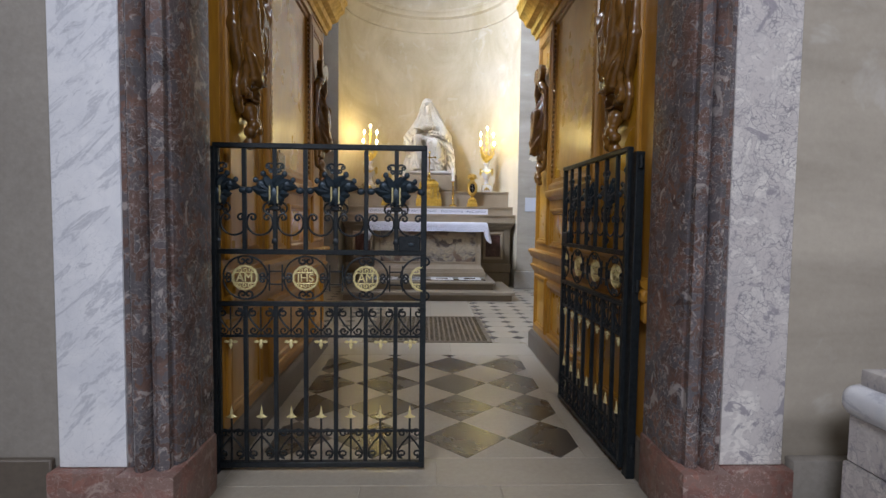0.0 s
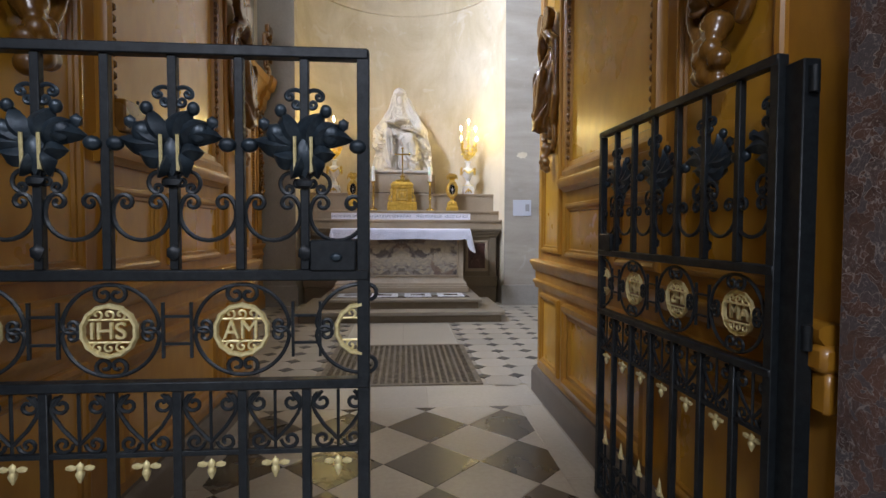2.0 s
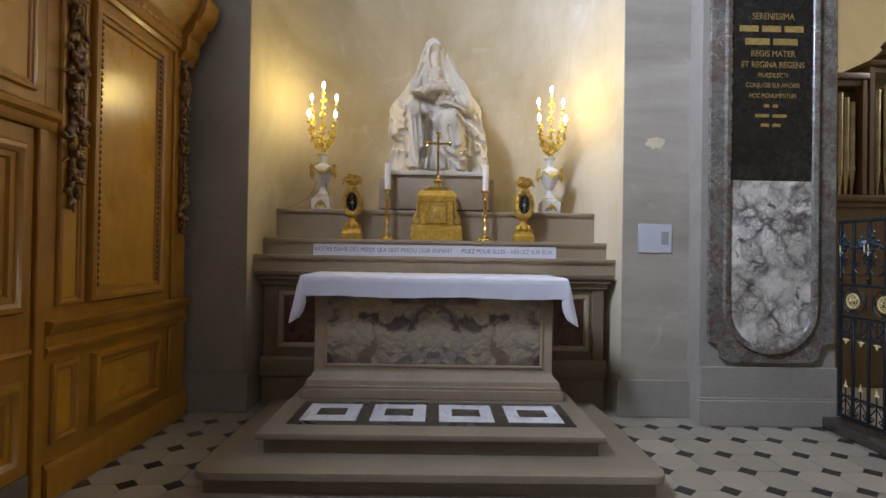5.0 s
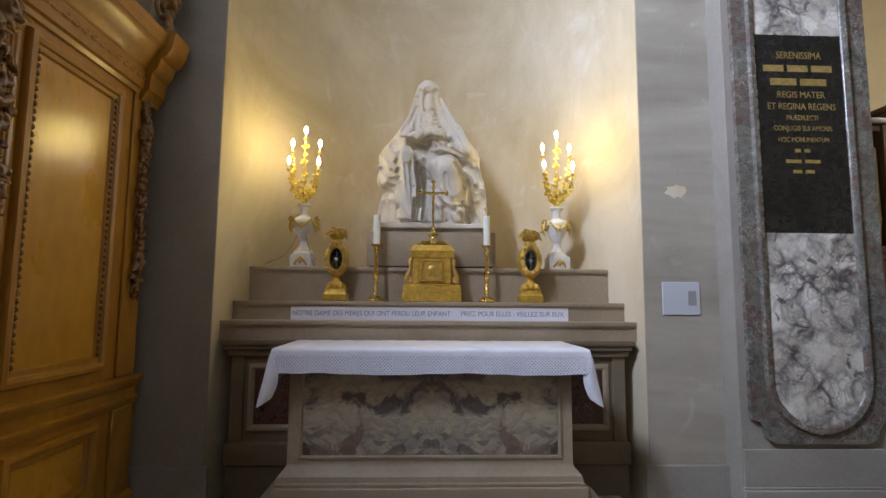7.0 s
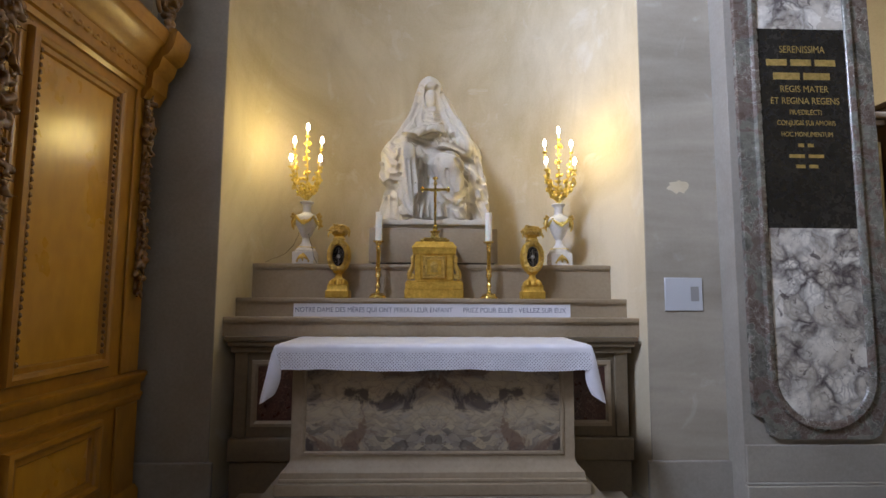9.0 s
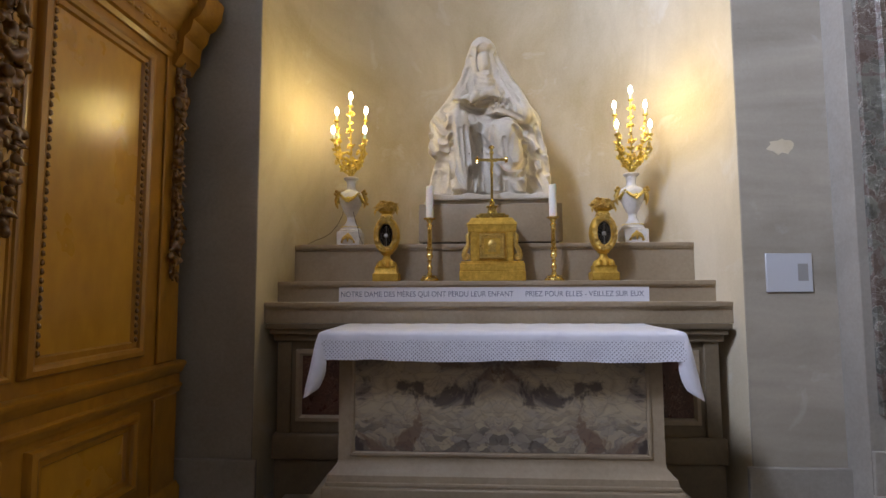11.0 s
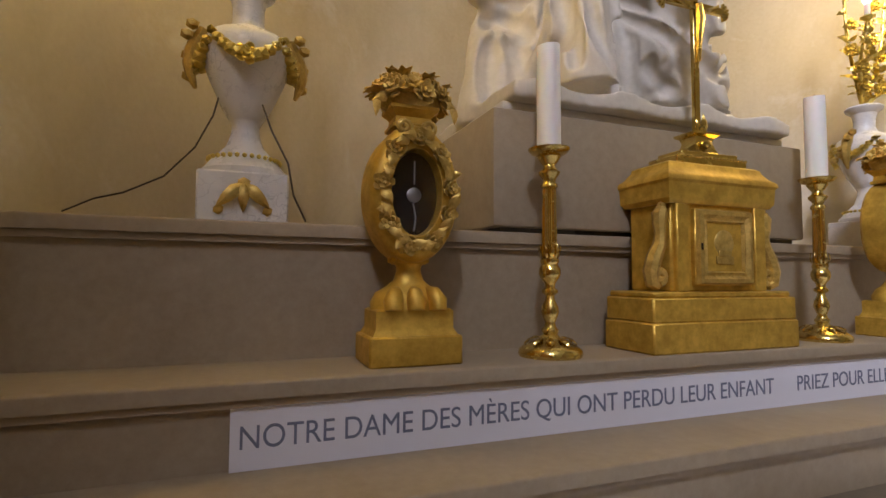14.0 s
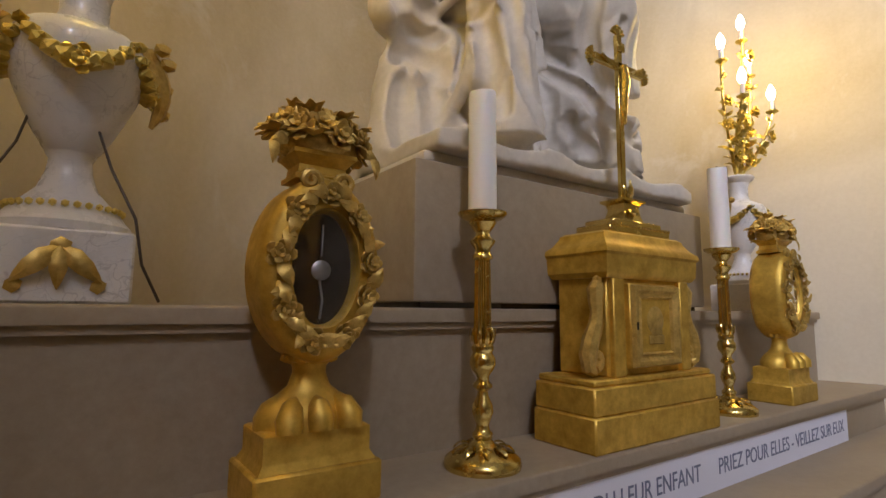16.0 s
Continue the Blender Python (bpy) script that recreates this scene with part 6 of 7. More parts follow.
def reliquary(at):
    root = thing("reliquary", "gilded oval reliquary with carved flowers and a dark glazed opening", "reliquary", at, "pair of reliquaries")
    part("plinth", shape(box(-0.10, 0.10, -0.07, 0.07, 0, 0.062, 0.004)), M_GILT, root)
    part("upper_plinth", shape(rings([[(sx * w, sy * d, z) for sx, sy in ((-1, -1), (1, -1), (1, 1), (-1, 1))] for w, d, z in ((0.092, 0.062, 0.062), (0.086, 0.056, 0.072), (0.084, 0.054, 0.076), (0.084, 0.054, 0.112), (0.078, 0.048, 0.116))])), M_GILT, root)
    gad = []
    for k in range(3):
        x = -0.048 + 0.048 * k
        gad.append(tube([(x, -0.056, 0.114), (x, -0.054, 0.132), (x * 0.86, -0.044, 0.150), (x * 0.7, -0.03, 0.158)], [0.019, 0.021, 0.016, 0.006], 10))
    part("gadroon_base", shape(rings([[(w * math.cos(a) ** 1 * 1.0, d * math.sin(a), z) for a in (k * math.tau / 28 for k in range(28))] for w, d, z in ((0.084, 0.056, 0.112), (0.084, 0.056, 0.130), (0.072, 0.046, 0.150), (0.05, 0.034, 0.162), (0.034, 0.026, 0.175), (0.027, 0.022, 0.195), (0.028, 0.023, 0.205), (0.034, 0.028, 0.212))]), *gad), M_GILT, root)
    part("bead_collar", shape(*[blob((0.036 * math.cos(a), 0.030 * math.sin(a), 0.219), (0.0125, 0.010, 0.010)) for a in (k * math.tau / 11 for k in range(11))]), M_GILT, root)
    cz, A, B = 0.360, 0.100, 0.148

    def oval(a, b2, y, n=40):
        return [(a * math.cos(k * math.tau / n), y, cz + b2 * math.sin(k * math.tau / n)) for k in range(n)]
    part("oval_case", shape(rings([oval(0.052, 0.088, -0.03), oval(0.056, 0.094, -0.060), oval(0.085, 0.130, -0.058), oval(0.094, 0.142, -0.050), oval(A, B, -0.035), oval(A, B, 0.035), oval(A - 0.012, B - 0.012, 0.048)], cap=True)), M_GILT, root)
    part("backing", shape(rings([oval(0.054, 0.090, -0.034), oval(0.054, 0.090, -0.028)])), M_DARK, root, "dark velvet backing")
    seal = part("relic_seal", shape(lathe([(0.016, 0), (0.016, 0.004), (0.012, 0.006), (0.0, 0.006)], seg=20)), M_SILVER, root, "small round silver seal")
    seal.matrix_basis = pose(0, -0.034, cz - 0.003, 90)
    part("ribbon", shape(tube([(0.001, -0.036, cz + 0.07), (0, -0.036, cz + 0.02)], 0.0015, 5), tube([(-0.002, -0.036, cz - 0.02), (0.004, -0.036, cz - 0.05), (0.0, -0.037, cz - 0.08)], 0.002, 5)), M_SILVER, root)
    pane = part("glass_pane", shape(rings([oval(0.055, 0.091, -0.0525), oval(0.055, 0.091, -0.0505)])), M_GLASS, root, "oval glass pane")
    pane.visible_shadow = False
    rng = random.Random(8)
    for k in range(26):
        a = k * math.tau / 26 + 0.1
        ca, sa = math.cos(a), math.sin(a)
        p = Vector((0.074 * ca, -0.060, cz + 0.116 * sa))
        if k % 3 == 0:
            part("carved_rose", shape(flower(p, (0.3 * ca, -1, 0.3 * sa), 0.021, rng)), M_GILT_DARK, root)
        else:
            t = Vector((-sa, 0, ca))
            o = Vector((ca, 0, sa))
            part("carved_leaf", shape(sprig(p - t * 0.016, p + t * 0.022 + o * rng.uniform(-0.014, 0.018) + Vector((0, -0.012, 0)), 0.013, (0, -1, 0)), sprig(p, p - t * 0.004 + o * rng.uniform(-0.026, 0.026) + Vector((0, -0.014, 0)), 0.010, (0, -1, 0)), blob(p + Vector((0, -0.004, 0)), (0.006, 0.006, 0.006))), M_GILT_DARK, root)
    for s in (-1, 1):
        part("scroll_crest", shape(tube([(x, -0.052, z) for x, z in [(s * (0.003 + q[0]), q[1]) for q in spiral(0.026, cz + 0.137, 0.017, radians(200), 1.3, -1)]], 0.006, 7)), M_GILT_DARK, root)
    part("crown_block", shape(rings([[(sx * w, sy * d, z) for sx, sy in ((-1, -1), (1, -1), (1, 1), (-1, 1))] for w, d, z in ((0.048, 0.036, 0.502), (0.048, 0.036, 0.510), (0.042, 0.030, 0.514), (0.040, 0.028, 0.528), (0.048, 0.036, 0.538), (0.054, 0.042, 0.543), (0.054, 0.042, 0.550))])), M_GILT, root)
    part("posy_core", shape(blob((0, 0, 0.572), (0.076, 0.050, 0.045), 2)), M_GILT_DARK, root)
    for k in range(30):
        a, g = k * 2.4, (k + 0.5) / 30
        up = 1 - g * 1.05
        ring_r = math.sqrt(max(0.0, 1 - up * up))
        d = Vector((ring_r * math.cos(a), ring_r * math.sin(a), max(up, -0.05)))
        p = Vector((d.x * 0.080, d.y * 0.054, 0.570 + d.z * 0.050))
        if k % 3 != 1:
            part("carved_rose", shape(flower(p, d, 0.023 + 0.005 * rng.random(), rng)), M_GILT_DARK, root)
        else:
            side2 = Vector((-d.y, d.x, 0.1)).normalized()
            part("carved_leaf", shape(sprig(p, p + d * 0.034 + Vector((0, 0, -0.004)), 0.012, (0, 0, 1)), sprig(p, p + (d + side2).normalized() * 0.034, 0.011, (0, 0, 1)), sprig(p, p + (d - side2).normalized() * 0.034, 0.011, (0, 0, 1))), M_GILT_DARK, root)
    for s in (-1, 1):
        part("drooping_leaf", shape(sprig((s * 0.06, -0.03, 0.565), (s * 0.092, -0.04, 0.552), 0.012), sprig((s * 0.085, -0.035, 0.56), (s * 0.088, -0.045, 0.515), 0.010)), M_GILT_DARK, root)
    return root


rq = reliquary((-0.815, 9.712, LZ))
copy_thing(rq, pose(0.855, 9.69, LZ))


def candlestick(at):
    root = thing("candlestick", "tall turned brass candlestick on the altar shelf", "candlestick", at, "pair of candlesticks")
    part("base", shape(lathe([(0.073, 0), (0.075, 0.006), (0.073, 0.016), (0.066, 0.022), (0.058, 0.028), (0.040, 0.036), (0.026, 0.042), (0.018, 0.050)], seg=40)), M_BRASS, root)
    part("baluster", shape(lathe([(0.016, 0.050), (0.020, 0.056), (0.020, 0.062), (0.014, 0.068), (0.012, 0.078), (0.017, 0.090), (0.021, 0.102), (0.019, 0.116), (0.012, 0.130), (0.010, 0.140), (0.019, 0.148), (0.019, 0.154), (0.012, 0.160), (0.013, 0.170), (0.022, 0.182), (0.026, 0.192), (0.025, 0.204), (0.019, 0.214), (0.022, 0.220), (0.022, 0.226), (0.016, 0.232)], seg=28)), M_BRASS, root)

    def fluted(bm):
        rows = []
        for r, z in ((0.0165, 0.230), (0.0165, 0.25), (0.0155, 0.32), (0.0145, 0.385), (0.0145, 0.395)):
            rows.append([((r + 0.0012 * math.cos(k * math.pi)) * math.cos(k * math.tau / 36), (r + 0.0012 * math.cos(k * math.pi)) * math.sin(k * math.tau / 36), z) for k in range(36)])
        rings(rows)(bm)
    part("fluted_stem", shape(fluted), M_BRASS, root)
    part("collar_leaf", shape(*[sprig((0.017 * math.cos(a), 0.017 * math.sin(a), 0.226), (0.021 * math.cos(a), 0.021 * math.sin(a), 0.262), 0.005, (math.cos(a), math.sin(a), 0)) for a in (k * math.tau / 10 for k in range(10))]), M_BRASS, root)
    part("neck", shape(lathe([(0.014, 0.393), (0.020, 0.398), (0.020, 0.404), (0.015, 0.410), (0.016, 0.418), (0.024, 0.428), (0.026, 0.434), (0.016, 0.442), (0.014, 0.450), (0.022, 0.460), (0.028, 0.470), (0.026, 0.476)], seg=28)), M_BRASS, root)
    part("drip_pan", shape(lathe([(0.022, 0.472), (0.040, 0.478), (0.049, 0.486), (0.050, 0.490), (0.046, 0.490), (0.030, 0.484), (0.0, 0.484)], seg=32)), M_BRASS, root)
    part("base_leaf", shape(*[sprig((0.030 * math.cos(a), 0.030 * math.sin(a), 0.042), (0.060 * math.cos(a), 0.060 * math.sin(a), 0.027), 0.010, (0, 0, 1)) for a in (k * math.tau / 9 for k in range(9))]), M_BRASS, root, "chased brass leaves")
    return root


def candle(at):
    n = 28
    rows = []
    for r, z in ((0.0285, 0), (0.0288, 0.02), (0.0285, 0.12), (0.0282, 0.235), (0.028, 0.252), (0.0265, 0.257), (0.024, 0.256), (0.020, 0.247), (0.012, 0.244)):
        rows.append([(r * math.cos(k * math.tau / n), r * math.sin(k * math.tau / n), z + (0.004 * math.sin(k * math.tau / n + 1) if z > 0.2 else 0)) for k in range(n)])
    root = thing("altar_candle", "thick white wax candle, unlit, on a brass candlestick", "candle", at, "pair of candles")
    part("wax", shape(rings(rows)), M_WAX, root)
    part("wick", shape(tube([(0, 0, 0.24), (0.001, 0, 0.256), (0.003, 0.001, 0.264)], 0.0015, 5)), M_CABLE, root)
    return root


cs = candlestick((-0.475, 9.684, LZ))
copy_thing(cs, pose(0.478, 9.684, LZ))
ca = candle((-0.475, 9.684, LZ + 0.488))
copy_thing(ca, pose(0.478, 9.684, LZ + 0.488))


def tabernacle():
    root = thing("tabernacle", "small gilded wooden tabernacle with a framed door", "tabernacle", (0.006, 9.60, LZ))

    def tier(w, d0, d1, z0, z1, b=0.004):
        return box(-w, w, d0, d1, z0, z1, b)
    part("base", shape(tier(0.25, 0.0, 0.178, 0, 0.075)), M_GILT, root)
    part("upper_base", shape(tier(0.246, 0.004, 0.176, 0.075, 0.135), tier(0.236, 0.012, 0.176, 0.135, 0.150)), M_GILT, root)
    part("body", shape(tier(0.165, 0.03, 0.172, 0.150, 0.385)), M_GILT, root)
    part("pier", shape(box(-0.155, -0.115, 0.018, 0.06, 0.15, 0.372, 0.003)), M_GILT, root)
    part("pier", shape(box(0.115, 0.155, 0.018, 0.06, 0.15, 0.372, 0.003)), M_GILT, root)
    fr = lambda u, v, w: (u, 0.03 - w, v)
    door2 = part("door", shape(box(-0.098, 0.098, 0.016, 0.05, 0.165, 0.362, 0.003)), M_GILT, root)
    part("door_moulding", shape(moulded_frame(lambda u, v, w: (u, 0.016 - w, v), -0.095, 0.095, 0.168, 0.359, [(0, 0), (0.004, 0.010), (0.014, 0.011), (0.022, 0.003), (0.026, 0.003), (0.03, 0.007), (0.034, 0.0)])), M_GILT_DARK, door2)
    rel = part("relief", shape(lathe([(0.034, 0.0), (0.030, 0.003), (0.0, 0.004)], seg=20), box(-0.03, 0.03, -0.055, -0.035, 0, 0.004, 0.001), box(-0.022, 0.022, -0.034, -0.02, 0, 0.004, 0.001)), M_GILT_DARK, door2, "low relief on the door")
    rel.matrix_basis = pose(0, 0.016, 0.275, 90)
    part("keyhole", shape(box(-0.089, -0.084, 0.004, 0.01, 0.255, 0.272)), M_DARK, door2)
    for s in (-1, 1):
        pts = [(s * (0.176 + 0.030 * q), z) for q, z in ((0.0, 0.36), (0.25, 0.345), (0.3, 0.32), (0.2, 0.295), (0.35, 0.265), (0.9, 0.235), (1.3, 0.20), (1.2, 0.170), (0.6, 0.160))]
        sp = spiral(s * 0.185 + s * 0.005, 0.188, 0.020, radians(-90 if s > 0 else -90), 1.2, -s)
        part("scroll_bracket", shape(tube([(x, 0.045, z) for x, z in pts], [0.014, 0.020, 0.017, 0.014, 0.017, 0.020, 0.020, 0.016, 0.010], 8), tube([(x, 0.045, z) for x, z in sp], 0.011, 7), blob((s * 0.176, 0.045, 0.366), (0.013, 0.012, 0.013))), M_GILT_DARK, root)
    part("cornice", shape(rings([[(sx * w, 0.10 + sy * d, z) for sx, sy in ((-1, -1), (1, -1), (1, 1), (-1, 1))] for w, d, z in ((0.176, 0.080, 0.372), (0.180, 0.086, 0.380), (0.184, 0.088, 0.384), (0.186, 0.090, 0.424), (0.192, 0.096, 0.430), (0.190, 0.094, 0.440), (0.176, 0.080, 0.452), (0.164, 0.068, 0.470), (0.162, 0.066, 0.478), (0.152, 0.058, 0.484))])), M_GILT, root)
    return root


tabernacle()
cross = thing("crucifix", "brass altar crucifix with shell-shaped ends on a stepped foot", "crucifix", (0.012, 9.70, LZ + 0.484))
part("foot", shape(box(-0.125, 0.125, -0.052, 0.052, 0.0, 0.022, 0.003), box(-0.10, 0.10, -0.044, 0.044, 0.022, 0.038, 0.003)), M_BRASS, cross)
part("bead_edge", shape(*[blob((-0.12 + 0.0126 * k, -0.052, 0.020), (0.005, 0.004, 0.005)) for k in range(20)]), M_BRASS, cross)
part("pedestal", shape(rings([[(sx * w, sy * w * 0.8, z) for sx, sy in ((-1, -1), (1, -1), (1, 1), (-1, 1))] for w, z in ((0.042, 0.038), (0.036, 0.052), (0.030, 0.072), (0.034, 0.084), (0.046, 0.090), (0.046, 0.096))]), blob((0, -0.034, 0.064), (0.022, 0.010, 0.012))), M_BRASS, cross)
part("upright", shape(box(-0.010, 0.010, -0.007, 0.007, 0.09, 0.555, 0.002)), M_BRASS, cross)
part("crossbar", shape(box(-0.105, 0.105, -0.007, 0.007, 0.455, 0.476, 0.002)), M_BRASS, cross)
for c, d in (((0, 0, 0.556), (0, 1)), ((-0.105, 0, 0.4655), (-1, 0)), ((0.105, 0, 0.4655), (1, 0))):
    ray_bits = []
    for k in range(7):
        a = radians(-75 + 25 * k)
        ux = d[0] * math.cos(a) - d[1] * math.sin(a)
        uz = d[0] * math.sin(a) + d[1] * math.cos(a)
        ray_bits.append(tube([(c[0], 0, c[2]), (c[0] + ux * 0.026, 0, c[2] + uz * 0.026)], [0.003, 0.0055], 6))
    part("shell_end", shape(*ray_bits), M_BRASS, cross)
part("plaque", shape(box(-0.016, 0.016, -0.012, -0.006, 0.505, 0.530, 0.002)), M_BRASS, cross)
part("relief_form", shape(tube([(0, -0.016, 0.462), (0.002, -0.019, 0.42), (-0.003, -0.018, 0.37), (0.0, -0.014, 0.30)], [0.010, 0.013, 0.010, 0.005], 8), tube([(-0.082, -0.010, 0.474), (-0.03, -0.014, 0.448), (0, -0.016, 0.452), (0.03, -0.014, 0.448), (0.082, -0.010, 0.474)], 0.0045, 6)), M_BRASS, cross, "plain cast brass relief")
part("foot_leaf", shape(sprig((0, -0.012, 0.096), (0, -0.02, 0.15), 0.014), sprig((0.006, -0.010, 0.096), (0.018, -0.014, 0.135), 0.010), sprig((-0.006, -0.010, 0.096), (-0.018, -0.014, 0.135), 0.010)), M_BRASS, cross)

# ---------------- wall monument and the choir beyond ----------------
MX, MY = 2.28, 9.06
mon = thing("wall_monument", "tall marble wall monument with a black inscribed tablet", "monument", (0, MY, 0))


def capsule(x0, x1, z0, z1, n=20):
    """A tall outline with a round foot."""
    r = (x1 - x0) / 2
    cx = (x0 + x1) / 2
    return [(x1, z1), (x0, z1)] + [(cx + r * math.cos(radians(180 + 180 * k / n)), z0 + r + r * math.sin(radians(180 + 180 * k / n))) for k in range(n + 1)]


def band(outline_a, ya, outline_b, yb):
    return rings([[(x, ya, z) for x, z in outline_a], [(x, yb, z) for x, z in outline_b]], cap=False)


part("pier", shape(box(MX, 3.46, 0.02, 0.27, 0.0, 5.6, 0.004)), M_GREYSTONE, mon, "pale stone pier")
part("base", shape(box(MX - 0.02, 3.47, -0.03, 0.02, 0.0, 0.22, 0.006), box(MX - 0.01, 3.465, -0.015, 0.02, 0.22, 0.24, 0.006), box(MX, 3.46, -0.005, 0.02, 0.24, 0.50, 0.004)), M_GREYSTONE, mon)
o1, o2 = capsule(2.36, 3.36, 0.53, 5.4), capsule(2.47, 3.25, 0.62, 5.3)
slabby = [(2.34, 5.5), (2.34, 0.72), (2.40, 0.70), (2.43, 0.66), (2.45, 0.58), (2.52, 0.545), (3.22, 0.545), (3.28, 0.58), (3.30, 0.66), (3.34, 0.70), (3.42, 0.72), (3.42, 5.5)]
part("surround", shape(rings([[(x, y, z) for x, z in slabby] for y in (0.02, -0.014, -0.020)])), M_MARBLE_GREY, mon, "grey-green veined marble surround")
p1, p2, p3, p4 = capsule(2.455, 3.265, 0.61, 5.35), capsule(2.465, 3.255, 0.62, 5.35), capsule(2.50, 3.22, 0.655, 5.35), capsule(2.515, 3.205, 0.67, 5.35)
part("moulding", shape(rings([[(x, y, z) for x, z in p] for p, y in ((p1, -0.018), (p1, -0.034), (p2, -0.048), (p3, -0.044), (p4, -0.030), (p4, -0.018))], cap=False)), M_MARBLE_GREY, mon, "dark grey marble moulding", 50)
part("lower_panel", shape(rings([[(x, y, z) for x, z in capsule(2.515, 3.205, 0.67, 2.094)] for y in (-0.018, -0.026)])), M_BRECCIA, mon, "white and violet breccia panel")
part("upper_panel", shape(box(2.515, 3.205, -0.026, -0.018, 3.672, 5.3)), M_BRECCIA, mon, "white and violet breccia panel")
tab = part("tablet", shape(box(2.517, 3.203, -0.030, -0.018, 2.096, 3.670, 0.002)), M_BLACK, mon, "polished black marble tablet")
LINES = [("SERENISSIMA", 0.36, 3.50, 0.060), (None, 0.58, 3.395, 0.062), (None, 0.48, 3.285, 0.066), ("REGIS MATER", 0.38, 3.18, 0.055), ("ET REGINA REGENS", 0.54, 3.085, 0.055), ("PRÆDILECTI", 0.25, 2.995, 0.042), ("CONJUGIS SUI AMORIS", 0.46, 2.91, 0.042), ("HOC MONUMENTUM", 0.40, 2.82, 0.040), (None, 0.15, 2.735, 0.032), (None, 0.30, 2.65, 0.032), (None, 0.20, 2.57, 0.032)]
for text, w, z, h in LINES:
    if text:
        letters("lettering", text, pose(2.86, -0.0305, z, 90), h * 1.35, 0.0006, M_GOLDINK, tab, "gilt capital lettering", w)
    else:
        n = max(2, round(w / 0.21))
        for k in range(n):
            a = 2.86 - w / 2 + k * w / n
            part("inscription_bar", shape(box(a, a + w / n - 0.03, -0.0315, -0.030, z - h * 0.42, z + h * 0.42)), M_GOLDINK, tab, "gilt bar")

organ = thing("choir_organ", "dark oak organ case with gilt-brown pipes behind the gates", "organ", (4.95, 10.35, 0))
part("case", shape(box(-0.75, 1.35, 0.06, 0.9, 0.0, 2.10, 0.01), box(-0.70, 1.30, 0.12, 0.9, 2.10, 3.35, 0.006)), M_ORGANWOOD, organ)
part("impost", shape(box(-0.80, 1.40, 0.0, 0.95, 2.08, 2.16, 0.015, 2), box(-0.77, 1.37, 0.03, 0.95, 2.02, 2.08, 0.01)), M_ORGANWOOD, organ)
for a, c, zt in ((-0.72, -0.18, 3.45), (-0.10, 0.62, 3.60), (0.70, 1.32, 3.45)):
    part("tower_cap", shape(box(a - 0.04, c + 0.04, -0.02, 0.6, zt, zt + 0.07, 0.015, 2), box(a, c, 0.02, 0.6, zt - 0.07, zt, 0.01)), M_ORGANWOOD, organ)
    part("stile", shape(box(a - 0.03, a + 0.03, 0.0, 0.2, 2.16, zt, 0.006)), M_ORGANWOOD, organ)
    part("stile", shape(box(c - 0.03, c + 0.03, 0.0, 0.2, 2.16, zt, 0.006)), M_ORGANWOOD, organ)
    part("finial", shape(lathe([(0.07, 0.0), (0.05, 0.03), (0.10, 0.09), (0.13, 0.13), (0.08, 0.17), (0.03, 0.22), (0.05, 0.26), (0.01, 0.31)], ((a + c) / 2, 0.25, zt + 0.07), 12)), M_ORGANWOOD, organ, "carved finial")
    n = 6
    for k in range(n):
        x = a + 0.06 + (c - a - 0.12) * (k + 0.5) / n
        top = zt - 0.12 - 0.05 * abs(k - 2.5)
        part("pipe", shape(lathe([(0.012, 2.17), (0.034, 2.42), (0.034, top), (0.030, top + 0.004)], (x, 0.07, 0), 14), box(x - 0.016, x + 0.016, 0.030, 0.045, 2.43, 2.47, 0.003)), M_PIPE, organ, "gilt-brown organ pipe")
wl = thing("choir_lamp", "small lit brass wall light near the choir gates", "wall light", (3.60, 9.62, 2.20))
part("bracket", shape(tube([(-0.14, 0.06, -0.10), (-0.06, 0.0, -0.12), (0, 0, -0.06)], 0.008), lathe([(0.012, -0.06), (0.022, -0.04), (0.010, -0.03)], seg=12)), M_BRASS, wl)
part("bulb", shape(lathe([(0.010, -0.03), (0.020, 0.0), (0.018, 0.03), (0.004, 0.06)], seg=12)), M_BULB, wl, "lit bulb")
crest = thing("choir_relief", "pale carved stone relief on the choir wall", "relief", (5.4, 12.40, 4.3))
part("relief", shape(*[blob((0.32 * math.cos(k * 1.9) * (0.3 + 0.09 * k), -0.04, 0.35 * math.sin(k * 2.3)), (0.12, 0.06, 0.14), 2) for k in range(9)]), M_WALL, crest)

# ---------------- floor pieces ----------------


def clipped(poly, x0, x1, y0, y1):
    for ax, lim, sign in ((0, x0, 1), (0, x1, -1), (1, y0, 1), (1, y1, -1)):
        out = []
        for a, b in zip(poly, poly[1:] + poly[:1]):
            fa, fb = sign * (a[ax] - lim), sign * (b[ax] - lim)
            if fa >= 0:
                out.append(a)
            if (fa < 0) != (fb < 0):
                f = fa / (fa - fb)
                out.append((a[0] + f * (b[0] - a[0]), a[1] + f * (b[1] - a[1])))
        poly = out
        if len(poly) < 3:
            return []
    return poly


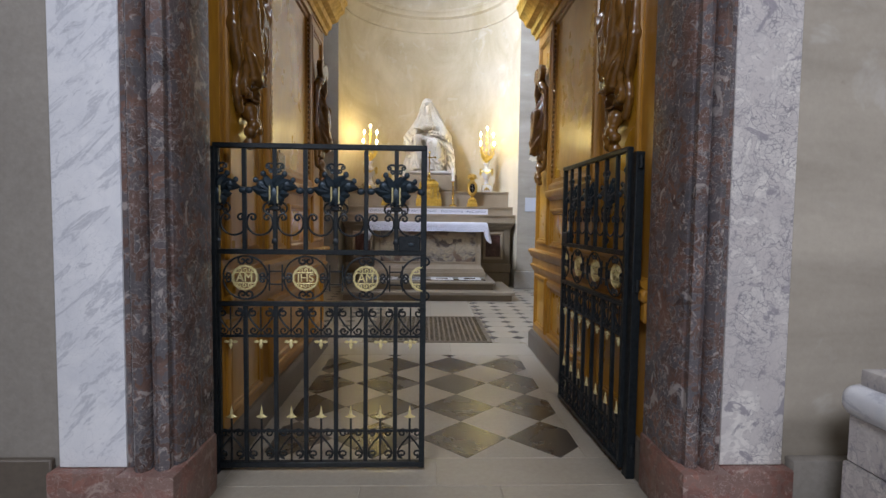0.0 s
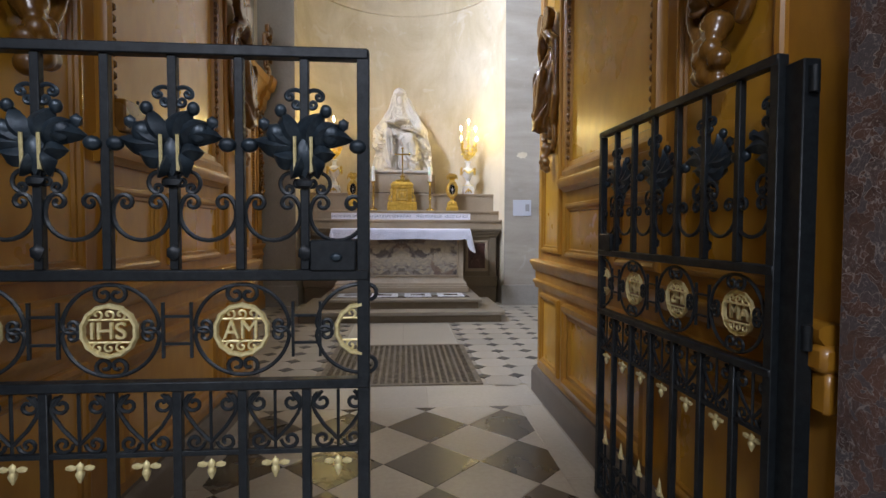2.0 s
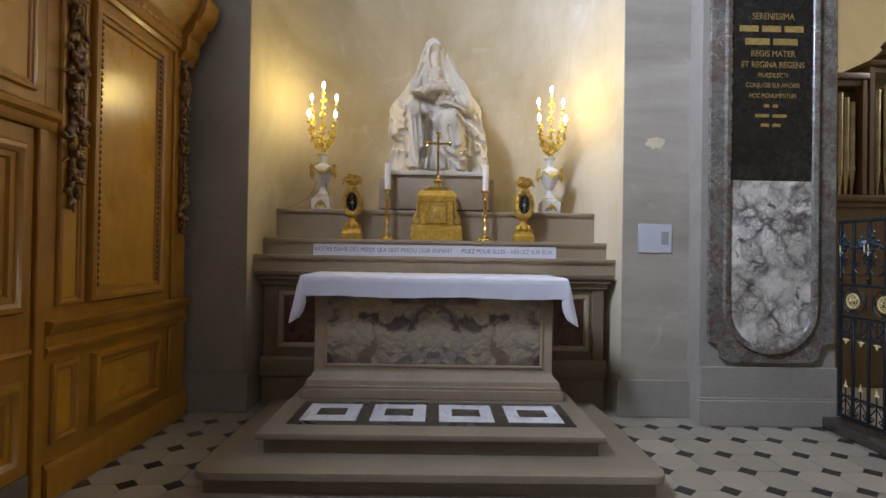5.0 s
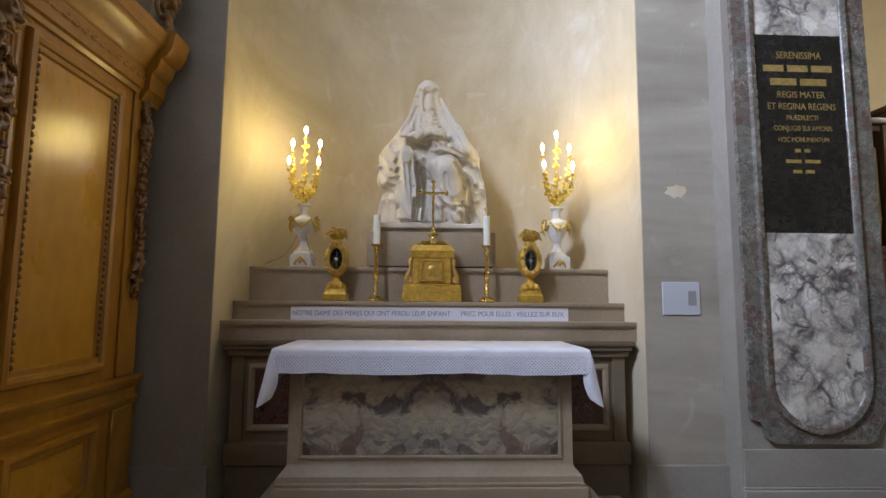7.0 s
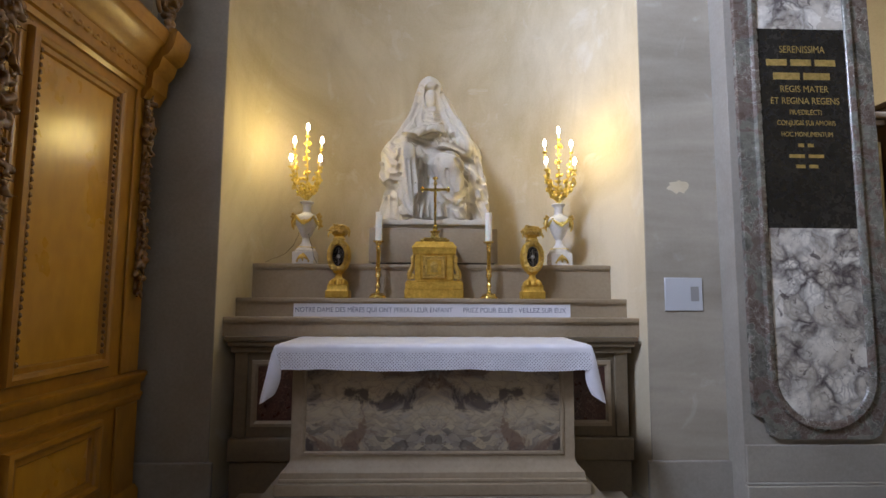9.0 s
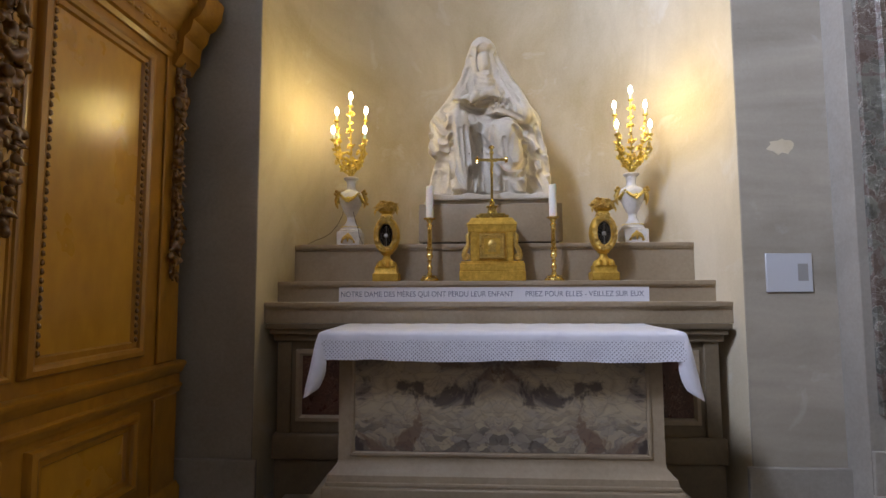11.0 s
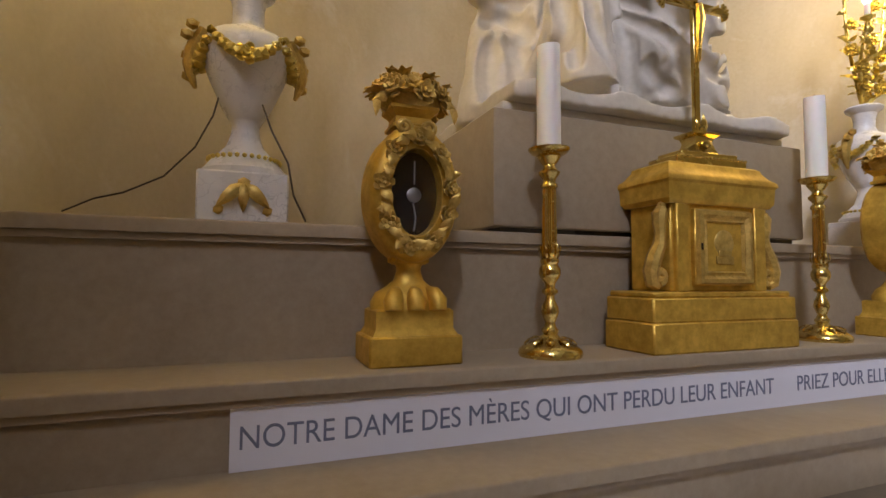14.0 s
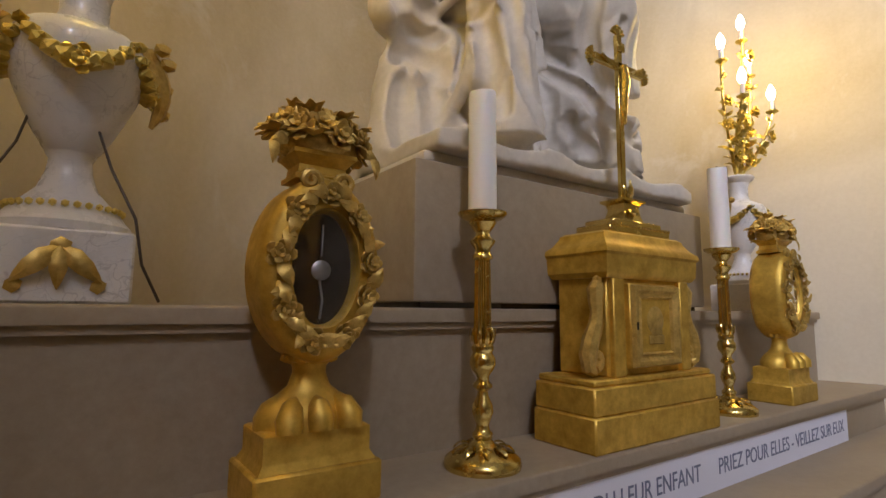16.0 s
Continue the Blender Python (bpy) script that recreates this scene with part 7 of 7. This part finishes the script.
def tile_mesh(name, poly, z, material, b=0.0015):
    cx, cy = sum(p[0] for p in poly) / len(poly), sum(p[1] for p in poly) / len(poly)
    me = bpy.data.meshes.new(name)
    n = len(poly)
    inner = [(cx + (x - cx) * (1 - 0.012), cy + (y - cy) * (1 - 0.012)) for x, y in poly]
    vs = [(x, y, z - 0.03) for x, y in poly] + [(x, y, z - b) for x, y in poly] + [(x, y, z) for x, y in inner]
    fs = [tuple(range(2 * n, 3 * n))] + [(k, (k + 1) % n, n + (k + 1) % n, n + k) for k in range(n)] + [(n + k, n + (k + 1) % n, 2 * n + (k + 1) % n, 2 * n + k) for k in range(n)]
    me.from_pydata(vs, [], fs)
    me.materials.append(material)
    return me


def piece(name, me, parent, at=(0, 0, 0)):
    ob = new(name, me)
    ob.parent = parent
    ob.location = at
    return ob


chapel, passage = bpy.data.objects["floor"], bpy.data.objects["floor_passage"]
white_tile = tinted(M_FLOOR)
black_tile = tinted(M_SLATE)
D = 0.5155
for i in range(-5, 6):
    for j in range(-1, 10):
        if (i + j) % 2:
            continue
        black = i % 2 == 0
        cx, cy = 0.19 + i * D / 2, 2.585 + j * D / 2
        h = D / 2 - 0.0015
        poly = clipped([(cx + h, cy), (cx, cy + h), (cx - h, cy), (cx, cy - h)], -0.925, 0.845, 2.33, 4.46)
        if len(poly) >= 3 and max(p[0] for p in poly) - min(p[0] for p in poly) > 0.03:
            piece("tile", tile_mesh("tile", poly, 0.0, black_tile if black else white_tile), passage)


def flag(parent, x0, x1, y0, y1, z=0.0):
    piece("slab", tile_mesh("slab", [(x0, y0), (x1, y0), (x1, y1), (x0, y1)], z, white_tile), parent)


for a, c in ((-1.03, -0.35), (-0.347, 0.33), (0.333, 1.01)):
    flag(passage, a, c, 1.56, 2.04)
for a, c in ((-1.03, 0.02), (0.023, 1.01)):
    flag(passage, a, c, 2.043, 2.327)
for a, c in ((2.33, 3.4), (3.403, 4.46)):
    flag(passage, -1.03, -0.928, a, c)
    flag(passage, 0.848, 1.01, a, c)
for a, c in ((-2.2, -1.03), (-1.027, 0.21), (0.213, 1.01), (1.013, 2.2), (2.203, 3.3)):
    flag(chapel, a, c, 4.463, 4.948)
flag(chapel, -0.60, 0.025, 6.44, 7.72)
flag(chapel, 0.028, 0.62, 6.44, 7.72)

S, SY = 0.2835, 0.292
q = 0.070
hx, hy = S / 2 - 0.001, SY / 2 - 0.001
octo = tile_mesh("octagon", [(hx, -hy + q), (hx, hy - q), (hx - q, hy), (-hx + q, hy), (-hx, hy - q), (-hx, -hy + q), (-hx + q, -hy), (hx - q, -hy)], 0.0, white_tile)
cab_tile = tile_mesh("cabochon", [(q - 0.001, 0), (0, q - 0.001), (-q + 0.001, 0), (0, -q + 0.001)], 0.0006, tinted(M_SLATE_B))
for i in range(-12, 12):
    for j in range(-10, 7):
        x, y = 0.7075 - 5 * S / 2 - 0.0 + (i + 0.5) * S - 0.0, 7.545 + j * SY
        x = (i + 0.5) * S
        if -2.19 < x < 3.3 and 4.96 < y < 9.2:
            grate_hit = -0.70 < x < 0.70 and y < 6.39
            slab_hit = -0.66 < x < 0.66 and y < 7.75
            step_hit = abs(x) < 1.3 and y > 7.75
            if not (grate_hit or slab_hit or step_hit):
                piece("cabochon", cab_tile, chapel, (x, y, 0))
        x, y = i * S, 7.545 + (j + 0.5) * SY
        if -2.2 < x < 3.3 and 4.9 < y < 9.2:
            if abs(x) < 0.62 and y < 7.72 or abs(x) < 1.25 and y > 7.8:
                continue
            piece("octagon", octo, chapel, (x, y, 0))

grate = thing("floor_grate", "worn grey cast-iron heating grate set in the floor", "floor grate", (0.005, 4.975, 0), kind="structure")
GX, GY = 0.668, 1.435
for n, b in (("border", (-GX, GX, 0, 0.05)), ("border", (-GX, GX, GY - 0.05, GY)), ("border", (-GX, -GX + 0.05, 0.05, GY - 0.05)), ("border", (GX - 0.05, GX, 0.05, GY - 0.05)), ("middle_bar", (-0.012, 0.012, 0.05, GY - 0.05))):
    part(n, shape(box(b[0], b[1], b[2], b[3], -0.02, 0.006, 0.003)), M_GRATE, grate)
# Near-black sheet on the floor slab paints the shade below the bars.
part("pit", shape(box(-GX + 0.04, GX - 0.04, 0.04, GY - 0.04, -0.012, -0.0035)), M_PIT_SHADE, grate)
for k in range(1, 22):
    x = -GX + 0.05 + k * (2 * GX - 0.1) / 22
    if abs(x) > 0.02:
        part("bar", shape(box(x - 0.011, x + 0.011, 0.05, GY - 0.05, -0.004, 0.004, 0.002)), M_GRATE, grate)
for k in range(1, 36):
    y = 0.05 + k * (GY - 0.1) / 36
    part("cross_bar", shape(box(-GX + 0.05, GX - 0.05, y - 0.0075, y + 0.0075, -0.004, 0.002, 0.001)), M_GRATE, grate)
